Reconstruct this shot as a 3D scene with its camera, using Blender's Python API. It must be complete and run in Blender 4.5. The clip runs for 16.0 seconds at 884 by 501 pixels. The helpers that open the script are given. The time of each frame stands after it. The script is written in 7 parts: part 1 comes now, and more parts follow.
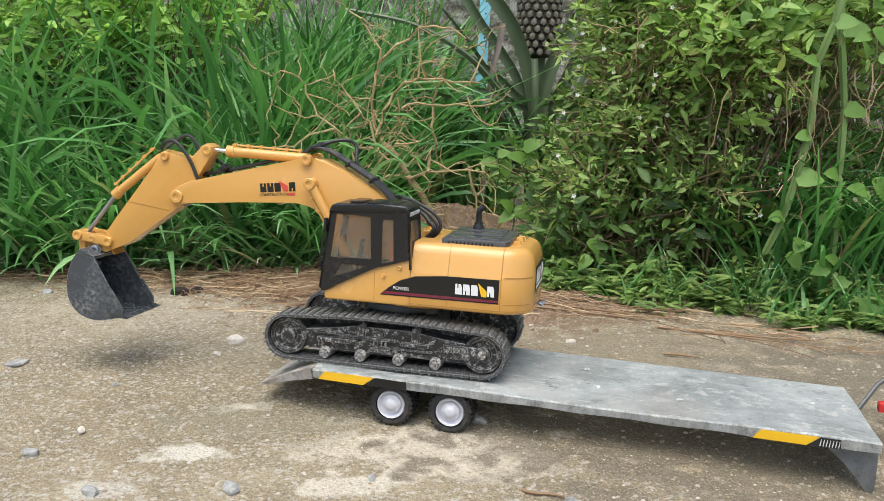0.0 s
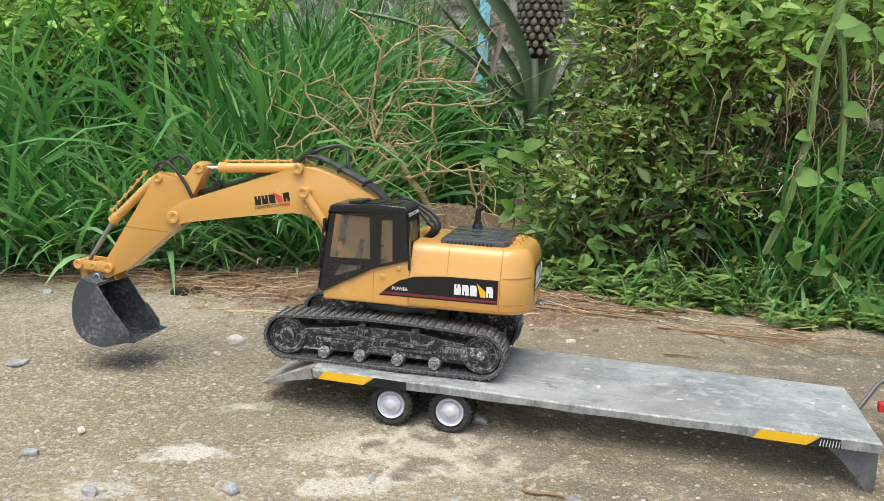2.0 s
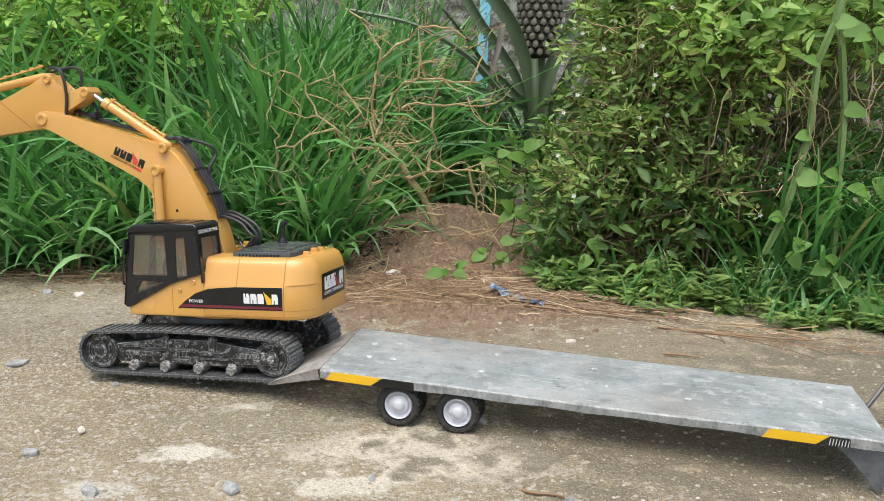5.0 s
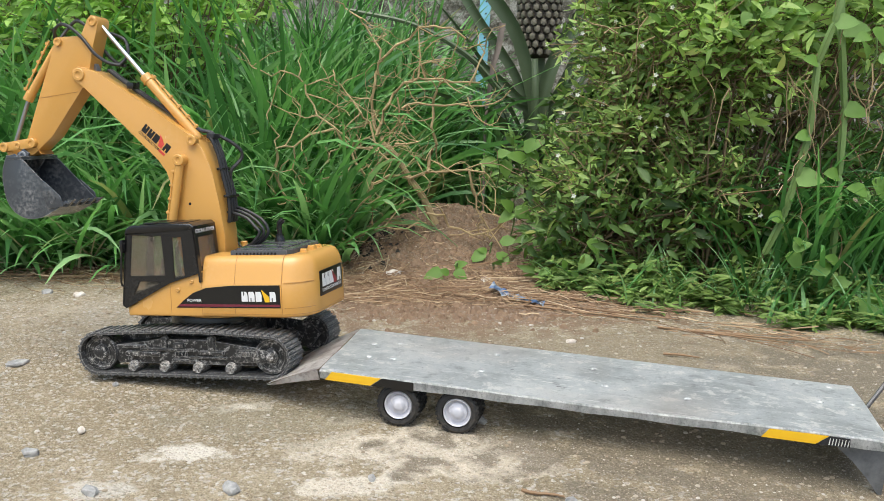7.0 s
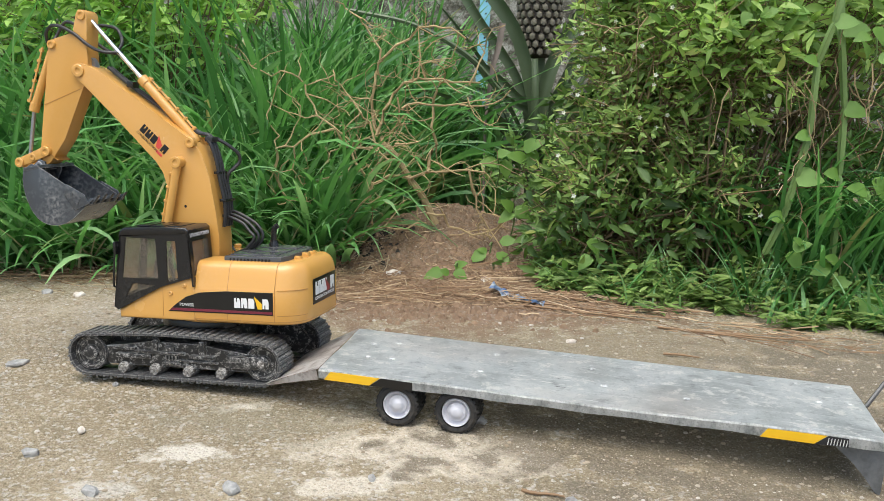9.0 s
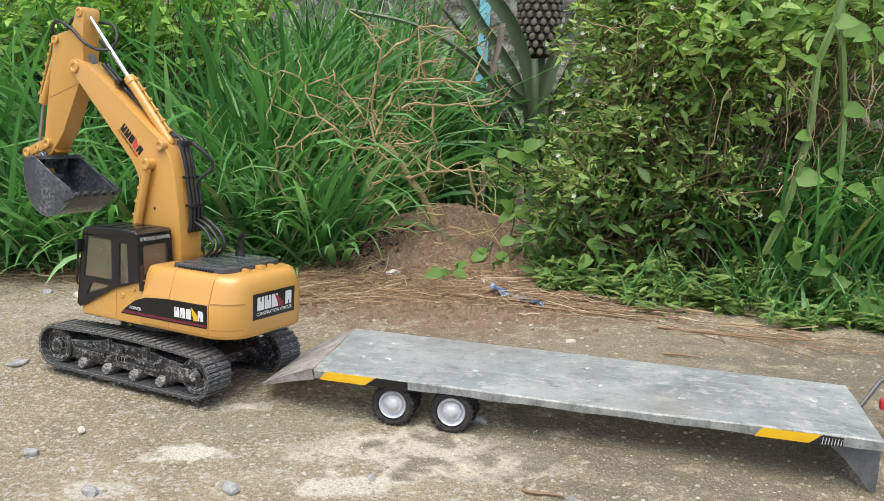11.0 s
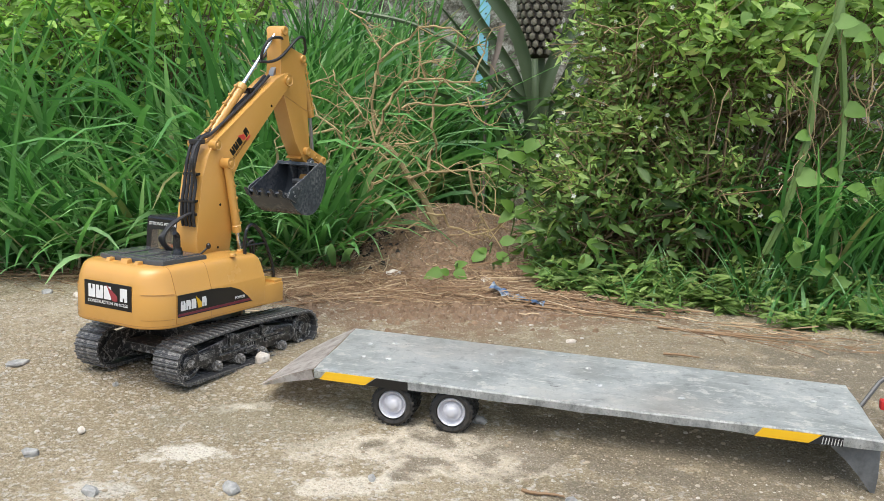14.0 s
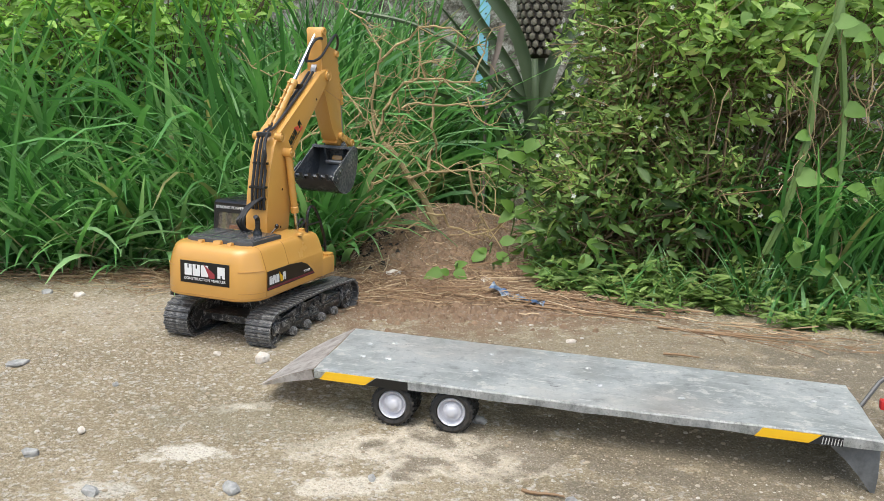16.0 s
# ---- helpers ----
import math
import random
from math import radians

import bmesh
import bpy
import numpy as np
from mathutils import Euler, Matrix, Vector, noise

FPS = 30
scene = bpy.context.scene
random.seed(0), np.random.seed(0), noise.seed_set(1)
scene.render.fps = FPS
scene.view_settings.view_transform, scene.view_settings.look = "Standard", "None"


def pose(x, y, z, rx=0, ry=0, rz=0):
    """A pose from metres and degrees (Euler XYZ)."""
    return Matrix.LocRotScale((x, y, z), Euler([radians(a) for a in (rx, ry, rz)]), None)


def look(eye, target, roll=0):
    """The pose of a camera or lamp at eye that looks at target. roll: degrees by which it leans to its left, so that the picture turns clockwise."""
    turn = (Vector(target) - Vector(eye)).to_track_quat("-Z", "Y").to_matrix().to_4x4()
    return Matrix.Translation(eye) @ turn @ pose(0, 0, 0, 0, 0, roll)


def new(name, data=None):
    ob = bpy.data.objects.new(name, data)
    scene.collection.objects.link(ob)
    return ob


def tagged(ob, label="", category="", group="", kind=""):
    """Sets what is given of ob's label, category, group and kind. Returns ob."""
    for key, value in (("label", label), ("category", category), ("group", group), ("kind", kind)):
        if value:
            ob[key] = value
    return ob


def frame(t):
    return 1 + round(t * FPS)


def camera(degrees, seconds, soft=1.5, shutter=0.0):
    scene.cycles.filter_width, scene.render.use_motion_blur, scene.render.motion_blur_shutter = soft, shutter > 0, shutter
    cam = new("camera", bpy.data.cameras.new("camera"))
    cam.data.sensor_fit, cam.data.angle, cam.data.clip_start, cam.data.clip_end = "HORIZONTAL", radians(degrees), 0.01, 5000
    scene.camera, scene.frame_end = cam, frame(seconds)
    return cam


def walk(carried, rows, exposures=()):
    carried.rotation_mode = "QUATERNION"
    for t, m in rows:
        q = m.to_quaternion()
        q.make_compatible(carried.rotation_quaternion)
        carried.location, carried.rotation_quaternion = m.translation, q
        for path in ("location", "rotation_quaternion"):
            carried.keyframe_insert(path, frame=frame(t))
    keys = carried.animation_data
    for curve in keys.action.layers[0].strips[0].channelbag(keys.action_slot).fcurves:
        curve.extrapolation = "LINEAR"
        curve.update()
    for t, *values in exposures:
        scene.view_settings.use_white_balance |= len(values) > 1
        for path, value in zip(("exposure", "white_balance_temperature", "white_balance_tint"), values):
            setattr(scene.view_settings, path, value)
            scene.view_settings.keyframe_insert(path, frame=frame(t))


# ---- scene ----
# ---- the camera stands still on the ground before the toy ----
cam = camera(50.76, 16.0, soft=0.5)
EYE = Vector((0.0, 0.0, 0.3053))
TILT = radians(-9.114)
VIEW = look(EYE, EYE + Vector((0, math.cos(TILT), math.sin(TILT))), 0.494)
walk(cam, [(0.0, VIEW), (16.0, VIEW)], [(0.0, 0.80, 6350, 5.5), (16.0, 0.80, 6350, 5.5)])

# ---- world and sun: bright, thinly overcast day ----
world = bpy.data.worlds.new("sky")
scene.world = world
world.use_nodes = True
wn = world.node_tree.nodes
sky = wn.new("ShaderNodeTexSky")
sky.sky_type = "NISHITA"
sky.sun_disc = False
sky.sun_elevation = radians(68)
sky.sun_rotation = radians(192)
sky.air_density, sky.dust_density = 1.0, 4.0
wn["Background"].inputs["Strength"].default_value = 0.128
world.node_tree.links.new(sky.outputs[0], wn["Background"].inputs["Color"])
sun_data = bpy.data.lights.new("sun", "SUN")
sun_data.energy, sun_data.angle, sun_data.color = 1.55, radians(60), (1.0, 0.97, 0.90)
sun = new("sun", sun_data)
sun.matrix_world = look((0, 0, 5), (0.25, 1.15, 2.0))


# ---- materials ----
class Mat:
    """Small builder for node materials."""

    def __init__(self, name, rough=0.6, metal=0.0, spec=0.5):
        self.m = bpy.data.materials.new(name)
        self.m.use_nodes = True
        self.n, self.l = self.m.node_tree.nodes, self.m.node_tree.links
        self.b = self.n["Principled BSDF"]
        self.b.inputs["Roughness"].default_value = rough
        self.b.inputs["Metallic"].default_value = metal
        self.b.inputs["Specular IOR Level"].default_value = spec
        self.tc = self.n.new("ShaderNodeTexCoord").outputs["Object"]

    def noise(self, scale, detail=4, rough=0.55, vec=None):
        t = self.n.new("ShaderNodeTexNoise")
        t.inputs["Scale"].default_value, t.inputs["Detail"].default_value, t.inputs["Roughness"].default_value = scale, detail, rough
        self.l.new(vec or self.tc, t.inputs["Vector"])
        return t.outputs["Fac"]

    def voronoi(self, scale, out="Distance"):
        t = self.n.new("ShaderNodeTexVoronoi")
        t.inputs["Scale"].default_value = scale
        self.l.new(self.tc, t.inputs["Vector"])
        return t.outputs[out]

    def ramp(self, fac, *stops):
        r = self.n.new("ShaderNodeValToRGB")
        e = r.color_ramp.elements
        while len(e) < len(stops):
            e.new(0.5)
        for k, (p, c) in zip(e, stops):
            k.position, k.color = p, (*c, 1) if len(c) == 3 else c
        self.l.new(fac, r.inputs[0])
        return r.outputs[0]

    def mix(self, fac, a, b, mode="MIX"):
        x = self.n.new("ShaderNodeMix")
        x.data_type, x.blend_type = "RGBA", mode
        for s, v in ((0, fac), (6, a), (7, b)):
            if isinstance(v, (int, float)):
                x.inputs[s].default_value = v
            elif isinstance(v, tuple):
                x.inputs[s].default_value = (*v, 1)
            else:
                self.l.new(v, x.inputs[s])
        return x.outputs[2]

    def math(self, op, a, b=0.0):
        x = self.n.new("ShaderNodeMath")
        x.operation = op
        for s, v in ((0, a), (1, b)):
            if isinstance(v, (int, float)):
                x.inputs[s].default_value = v
            else:
                self.l.new(v, x.inputs[s])
        return x.outputs[0]

    def color(self, c):
        if isinstance(c, tuple):
            self.b.inputs["Base Color"].default_value = (*c, 1)
        else:
            self.l.new(c, self.b.inputs["Base Color"])
        return self

    def roughness(self, fac, lo, hi):
        m = self.n.new("ShaderNodeMapRange")
        m.inputs[3].default_value, m.inputs[4].default_value = lo, hi
        self.l.new(fac, m.inputs[0])
        self.l.new(m.outputs[0], self.b.inputs["Roughness"])
        return self

    def bump(self, fac, dist, strength=1.0):
        x = self.n.new("ShaderNodeBump")
        x.inputs["Distance"].default_value, x.inputs["Strength"].default_value = dist, strength
        self.l.new(fac, x.inputs["Height"])
        self.l.new(x.outputs[0], self.b.inputs["Normal"])
        return self

    def edge(self, radius, low=0.02, high=0.16):
        """Mask for worn edges and painted glints: 1 where the surface turns sharply within the radius."""
        bv = self.n.new("ShaderNodeBevel")
        bv.samples = 4
        bv.inputs["Radius"].default_value = radius
        g = self.n.new("ShaderNodeNewGeometry")
        d = self.n.new("ShaderNodeVectorMath")
        d.operation = "DOT_PRODUCT"
        self.l.new(bv.outputs[0], d.inputs[0])
        self.l.new(g.outputs["True Normal"], d.inputs[1])
        return self.ramp(self.math("SUBTRACT", 1.0, d.outputs["Value"]), (low, (0, 0, 0)), (high, (1, 1, 1)))

    def island(self):
        return self.n.new("ShaderNodeNewGeometry").outputs["Random Per Island"]

    def each(self):
        return self.n.new("ShaderNodeObjectInfo").outputs["Random"]


def plastic(name, c, rough=0.38, dust=0.25, dust_glint=(0.42, 0.36, 0.28), worn=0.0):
    m = Mat(name, rough)
    big, fine = m.noise(18, 5), m.noise(240, 3)
    d = m.math("MULTIPLY", m.ramp(big, (0.45, (0, 0, 0)), (0.75, (1, 1, 1))), m.ramp(fine, (0.4, (0, 0, 0)), (0.7, (1, 1, 1))))
    col = m.mix(m.math("MULTIPLY", d, dust), m.mix(big, c, tuple(v * 0.9 for v in c)), dust_glint)
    # pale edges: scuffs on the bucket, painted gloss highlights on the yellow
    if worn:
        col = m.mix(m.math("MULTIPLY", m.math("MULTIPLY", m.edge(0.0010), m.ramp(m.noise(70, 5, 0.7), (0.40, (0, 0, 0)), (0.58, (1, 1, 1)))), worn), col, dust_glint)
    m.color(col)
    m.roughness(big, rough * 0.8, rough * 1.25)
    m.bump(fine, 0.0001, 0.3)
    return m.m


def dusty_black(name, base=(0.016, 0.016, 0.017), amount=0.7, rough=0.5, low=0.53):
    """Black plastic with dry pale mud caught on it."""
    m = Mat(name, rough)
    a, b = m.noise(170, 8, 0.75), m.noise(600, 4)
    d = m.math("MULTIPLY", m.ramp(a, (low, (0, 0, 0)), (low + 0.09, (1, 1, 1))), m.ramp(b, (0.40, (0.1, 0.1, 0.1)), (0.58, (1, 1, 1))))
    e = m.math("MULTIPLY", m.edge(0.0012), m.ramp(m.noise(110, 5, 0.7), (0.36, (0, 0, 0)), (0.56, (1, 1, 1))))
    d = m.math("MAXIMUM", d, e)
    m.color(m.mix(m.math("MULTIPLY", d, amount), base, (0.56, 0.54, 0.51)))
    m.roughness(d, rough, 0.9)
    m.bump(a, 0.0004, 0.5)
    return m.m


# its pale edge colour paints the highlights of glossy edges
YELLOW = plastic("yellow_plastic", (0.625, 0.33, 0.080), 0.25, 0.12, (0.72, 0.50, 0.24), 0.40)
y_ = YELLOW.node_tree.nodes["Principled BSDF"]
y_.inputs["Coat Weight"].default_value, y_.inputs["Coat Roughness"].default_value = 0.4, 0.22
YELLOW_DARK = plastic("yellow_seam", (0.40, 0.18, 0.03), 0.5, 0.1)
BLACK = plastic("black_plastic", (0.012, 0.012, 0.013), 0.24, 0.07, (0.25, 0.23, 0.2))
GRILL = plastic("dark_grey_plastic", (0.072, 0.073, 0.077), 0.20, 0.12, (0.3, 0.27, 0.24), 0.55)
TRACK_FRAME = dusty_black("muddy_black_plastic", (0.020, 0.020, 0.021), 0.85, 0.36, 0.505)
SHOE = dusty_black("scuffed_track_plastic", (0.050, 0.050, 0.052), 0.72, 0.42, 0.53)
ROLLER = dusty_black("muddy_roller", (0.09, 0.08, 0.07), 1.0, 0.6, 0.46)
IDLER = dusty_black("black_idler", (0.018, 0.018, 0.019), 0.35, 0.4, 0.56)
BUCKET = plastic("dark_grey_bucket", (0.056, 0.063, 0.073), 0.20, 0.55, (0.50, 0.49, 0.47), 0.85)
DECAL_BLACK = plastic("black_decal", (0.008, 0.008, 0.008), 0.30, 0.03)
DECAL_WHITE = plastic("white_decal", (0.78, 0.78, 0.78), 0.4, 0.1)
DECAL_RED = plastic("dark_red_decal", (0.16, 0.018, 0.035), 0.4, 0.1)
DECAL_DEEP_RED = plastic("deep_red_decal", (0.30, 0.035, 0.045), 0.4, 0.1)
DECAL_YELLOW = plastic("yellow_decal", (0.80, 0.47, 0.015), 0.4, 0.1)
DECAL_BRIGHT_RED = plastic("red_decal", (0.62, 0.06, 0.04), 0.4, 0.1)
RUBBER = plastic("black_rubber", (0.014, 0.014, 0.015), 0.62, 0.35)
HOSE = plastic("hose_rubber", (0.020, 0.020, 0.022), 0.45, 0.1)
WHITE_RIM = plastic("white_rim_plastic", (0.60, 0.60, 0.65), 0.35, 0.12)
SEAT = plastic("grey_seat", (0.10, 0.10, 0.105), 0.6, 0.1)
ORANGE = plastic("orange_plastic", (0.75, 0.20, 0.05), 0.45, 0.05)
m_ = Mat("bright_steel", 0.22, 1.0)
CHROME = m_.color((0.78, 0.78, 0.77)).roughness(m_.noise(60), 0.15, 0.35).m
m_ = Mat("dull_steel", 0.45, 0.9)
STEEL = m_.color((0.36, 0.36, 0.37)).roughness(m_.noise(90), 0.35, 0.6).m
m_ = Mat("pale_zinc", 0.5, 0.3)
ZINC = m_.color(m_.ramp(m_.noise(300, 4), (0.35, (0.40, 0.40, 0.39)), (0.6, (0.74, 0.74, 0.72)))).m
m_ = Mat("dull_grey_sheet", 0.55, 0.2)
GREY_SHEET = m_.color(m_.ramp(m_.noise(40, 6, 0.7), (0.35, (0.085, 0.088, 0.09)), (0.65, (0.19, 0.195, 0.20)))).roughness(m_.noise(60), 0.4, 0.7).m

m_ = Mat("cab_glass", 0.06)
m_.color((0.82, 0.74, 0.62))
m_.b.inputs["Transmission Weight"].default_value = 0.92
m_.b.inputs["IOR"].default_value = 1.25
m_.roughness(m_.noise(40), 0.05, 0.28)
GLASS = m_.m

# galvanised sheet: cloudy patina, chalky smudges, fine scratches, dark specks
m_ = Mat("galvanised_sheet", 0.5, 0.1)
st = m_.n.new("ShaderNodeMapping")
st.inputs["Scale"].default_value = (0.18, 2.6, 1)
st.inputs["Rotation"].default_value = (0, 0, 0.12)
m_.l.new(m_.tc, st.inputs["Vector"])
a_, b_, c_, d_ = m_.noise(15, 8, 0.7), m_.noise(48, 9, 0.72), m_.noise(120, 6, 0.7, st.outputs[0]), m_.noise(420, 4, 0.65)
col_ = m_.ramp(a_, (0.36, (0.43, 0.455, 0.45)), (0.5, (0.58, 0.605, 0.60)), (0.64, (0.70, 0.71, 0.695)))
col_ = m_.mix(m_.math("MULTIPLY", m_.ramp(b_, (0.34, (1, 1, 1)), (0.46, (0, 0, 0))), 0.55), col_, (0.20, 0.215, 0.22))
col_ = m_.mix(m_.math("MULTIPLY", m_.ramp(b_, (0.55, (0, 0, 0)), (0.61, (1, 1, 1))), 0.85), col_, (0.82, 0.81, 0.78))
col_ = m_.mix(m_.math("MULTIPLY", m_.ramp(c_, (0.57, (0, 0, 0)), (0.62, (1, 1, 1))), 0.72), col_, (0.74, 0.75, 0.74))
col_ = m_.mix(m_.math("MULTIPLY", m_.ramp(d_, (0.36, (1, 1, 1)), (0.42, (0, 0, 0))), 0.28), col_, (0.16, 0.165, 0.16))
col_ = m_.mix(m_.math("MULTIPLY", m_.ramp(m_.noise(6, 4), (0.52, (0, 0, 0)), (0.70, (1, 1, 1))), 0.35), col_, (0.46, 0.39, 0.33))
# short chalky dashes and black scrapes, each at its own slant
for rot_, sc_, lo_, c_ in ((0.5, 70, 0.66, (0.88, 0.87, 0.84)), (-0.35, 95, 0.67, (0.85, 0.85, 0.84)), (0.15, 130, 0.68, (0.07, 0.07, 0.07))):
    mp_ = m_.n.new("ShaderNodeMapping")
    mp_.inputs["Scale"].default_value, mp_.inputs["Rotation"].default_value = (0.3, 1.6, 1), (0, 0, rot_)
    m_.l.new(m_.tc, mp_.inputs["Vector"])
    col_ = m_.mix(m_.math("MULTIPLY", m_.ramp(m_.noise(sc_, 5, 0.6, mp_.outputs[0]), (lo_, (0, 0, 0)), (lo_ + 0.02, (1, 1, 1))), 0.85), col_, c_)
m_.color(col_)
m_.roughness(a_, 0.34, 0.62)
GALVANISED = m_.bump(d_, 0.0003, 0.5).m

# the folded lip: whitish with dark drips
m_ = Mat("dripped_lip", 0.6, 0.1)
mp_ = m_.n.new("ShaderNodeMapping")
mp_.inputs["Scale"].default_value = (0.7, 0.1, 0.45)
m_.l.new(m_.tc, mp_.inputs["Vector"])
a_, b_, d_ = m_.noise(75, 8, 0.75, mp_.outputs[0]), m_.noise(14, 4), m_.noise(420, 4, 0.65)
col_ = m_.ramp(a_, (0.36, (0.15, 0.155, 0.15)), (0.46, (0.45, 0.46, 0.45)), (0.59, (0.75, 0.75, 0.73)))
col_ = m_.mix(m_.math("MULTIPLY", m_.ramp(d_, (0.36, (1, 1, 1)), (0.45, (0, 0, 0))), 0.6), col_, (0.16, 0.16, 0.16))
LIP = m_.color(m_.mix(m_.math("MULTIPLY", b_, 0.5), col_, (0.62, 0.63, 0.62))).bump(d_, 0.0004, 0.6).m

# the ramp: same sheet, rusted and smeared with reddish dust
m_ = Mat("rusty_sheet", 0.7, 0.1)
a_, b_, d_ = m_.noise(26, 8, 0.7), m_.noise(90, 7, 0.7), m_.noise(420, 4, 0.65)
col_ = m_.ramp(a_, (0.34, (0.42, 0.375, 0.345)), (0.5, (0.62, 0.58, 0.545)), (0.66, (0.75, 0.73, 0.71)))
col_ = m_.mix(m_.math("MULTIPLY", m_.ramp(b_, (0.40, (1, 1, 1)), (0.50, (0, 0, 0))), 0.5), col_, (0.20, 0.15, 0.12))
col_ = m_.mix(m_.math("MULTIPLY", m_.ramp(d_, (0.55, (0, 0, 0)), (0.64, (1, 1, 1))), 0.6), col_, (0.66, 0.62, 0.57))
RUSTY_SHEET = m_.color(col_).bump(d_, 0.0004, 0.6).m

# damp sandy ground with pale dried patches and shade painted under the trailer
m_ = Mat("sandy_ground", 0.92, 0, 0.25)
big_, mid_, fine_, grit_ = m_.noise(5, 5), m_.noise(26, 6, 0.65), m_.noise(230, 4, 0.7), m_.voronoi(260, "Color")
col_ = m_.ramp(big_, (0.32, (0.19, 0.152, 0.092)), (0.5, (0.275, 0.224, 0.142)), (0.7, (0.37, 0.308, 0.208)))
col_ = m_.mix(m_.math("MULTIPLY", m_.ramp(mid_, (0.42, (0, 0, 0)), (0.66, (1, 1, 1))), 0.55), col_, (0.20, 0.165, 0.105))
col_ = m_.mix(m_.math("MULTIPLY", m_.ramp(fine_, (0.52, (0, 0, 0)), (0.68, (1, 1, 1))), 0.55), col_, (0.52, 0.455, 0.355))
col_ = m_.mix(m_.math("MULTIPLY", m_.ramp(fine_, (0.30, (1, 1, 1)), (0.42, (0, 0, 0))), 0.50), col_, (0.12, 0.092, 0.06))
grey_ = m_.n.new("ShaderNodeSeparateColor")
m_.l.new(grit_, grey_.inputs[0])
col_ = m_.mix(m_.math("MULTIPLY", m_.ramp(grey_.outputs[0], (0.80, (0, 0, 0)), (0.9, (1, 1, 1))), 0.6), col_, (0.50, 0.47, 0.42))
wob_ = m_.n.new("ShaderNodeTexNoise")
wob_.inputs["Scale"].default_value, wob_.inputs["Detail"].default_value = 30, 8
m_.l.new(m_.tc, wob_.inputs["Vector"])


def stain_shade(x, y, rx, ry, soft=0.42, wob=0.9):
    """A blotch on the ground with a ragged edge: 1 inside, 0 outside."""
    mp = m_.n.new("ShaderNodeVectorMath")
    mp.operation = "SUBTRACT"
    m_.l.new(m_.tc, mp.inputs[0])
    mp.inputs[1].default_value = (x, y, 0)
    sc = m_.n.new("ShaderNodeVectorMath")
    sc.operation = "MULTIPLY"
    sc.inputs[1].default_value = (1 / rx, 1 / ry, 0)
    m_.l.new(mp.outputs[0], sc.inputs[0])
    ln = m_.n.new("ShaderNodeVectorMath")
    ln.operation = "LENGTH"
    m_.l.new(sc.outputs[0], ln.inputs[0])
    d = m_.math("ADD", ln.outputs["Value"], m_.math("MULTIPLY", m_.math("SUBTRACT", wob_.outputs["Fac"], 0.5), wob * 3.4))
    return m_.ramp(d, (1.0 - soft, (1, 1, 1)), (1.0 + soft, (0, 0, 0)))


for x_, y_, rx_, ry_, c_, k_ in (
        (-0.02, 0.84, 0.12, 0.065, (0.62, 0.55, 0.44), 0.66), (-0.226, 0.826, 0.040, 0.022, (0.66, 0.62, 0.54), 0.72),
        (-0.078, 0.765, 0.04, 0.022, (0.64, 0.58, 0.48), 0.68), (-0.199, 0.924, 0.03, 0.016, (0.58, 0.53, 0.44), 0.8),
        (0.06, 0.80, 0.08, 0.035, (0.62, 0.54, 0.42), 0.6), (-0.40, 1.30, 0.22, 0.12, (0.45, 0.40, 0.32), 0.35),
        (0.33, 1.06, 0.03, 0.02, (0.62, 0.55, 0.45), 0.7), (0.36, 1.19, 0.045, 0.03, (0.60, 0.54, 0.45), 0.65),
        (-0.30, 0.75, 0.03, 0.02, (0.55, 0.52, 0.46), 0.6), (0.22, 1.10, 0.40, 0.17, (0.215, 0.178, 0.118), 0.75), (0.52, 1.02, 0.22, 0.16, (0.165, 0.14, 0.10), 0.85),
        # the last two paint the trailer's shade into its damp earth
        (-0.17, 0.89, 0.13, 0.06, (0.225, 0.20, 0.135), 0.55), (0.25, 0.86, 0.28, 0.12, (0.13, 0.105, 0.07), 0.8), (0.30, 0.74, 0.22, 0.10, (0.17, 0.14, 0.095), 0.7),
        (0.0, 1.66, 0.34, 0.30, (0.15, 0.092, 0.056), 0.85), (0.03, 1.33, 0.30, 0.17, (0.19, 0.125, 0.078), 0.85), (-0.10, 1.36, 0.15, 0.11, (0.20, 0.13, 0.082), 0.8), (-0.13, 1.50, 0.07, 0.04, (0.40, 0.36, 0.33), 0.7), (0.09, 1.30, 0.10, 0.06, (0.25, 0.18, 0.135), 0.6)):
    col_ = m_.mix(m_.math("MULTIPLY", stain_shade(x_, y_, rx_, ry_, 0.34 if c_[0] > 0.5 else 0.42), k_), col_, c_)
# keep the grain visible on top of the blotches
speck_ = m_.noise(520, 3, 0.8)
col_ = m_.mix(m_.math("MULTIPLY", m_.ramp(speck_, (0.56, (0, 0, 0)), (0.63, (1, 1, 1))), 0.45), col_, (0.64, 0.57, 0.48))
col_ = m_.mix(m_.math("MULTIPLY", m_.ramp(speck_, (0.35, (1, 1, 1)), (0.43, (0, 0, 0))), 0.45), col_, (0.11, 0.085, 0.058))
col_ = m_.mix(m_.math("MULTIPLY", m_.ramp(fine_, (0.34, (1, 1, 1)), (0.46, (0, 0, 0))), 0.45), col_, (0.10, 0.08, 0.055))
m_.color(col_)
grain_ = m_.math("MULTIPLY", m_.ramp(m_.voronoi(330), (0.0, (1, 1, 1)), (0.75, (0, 0, 0))), 0.42)
coarse_ = m_.math("MULTIPLY", m_.ramp(m_.voronoi(150), (0.0, (1, 1, 1)), (0.6, (0, 0, 0))), m_.ramp(m_.noise(12, 3), (0.45, (0, 0, 0)), (0.62, (0.5, 0.5, 0.5))))
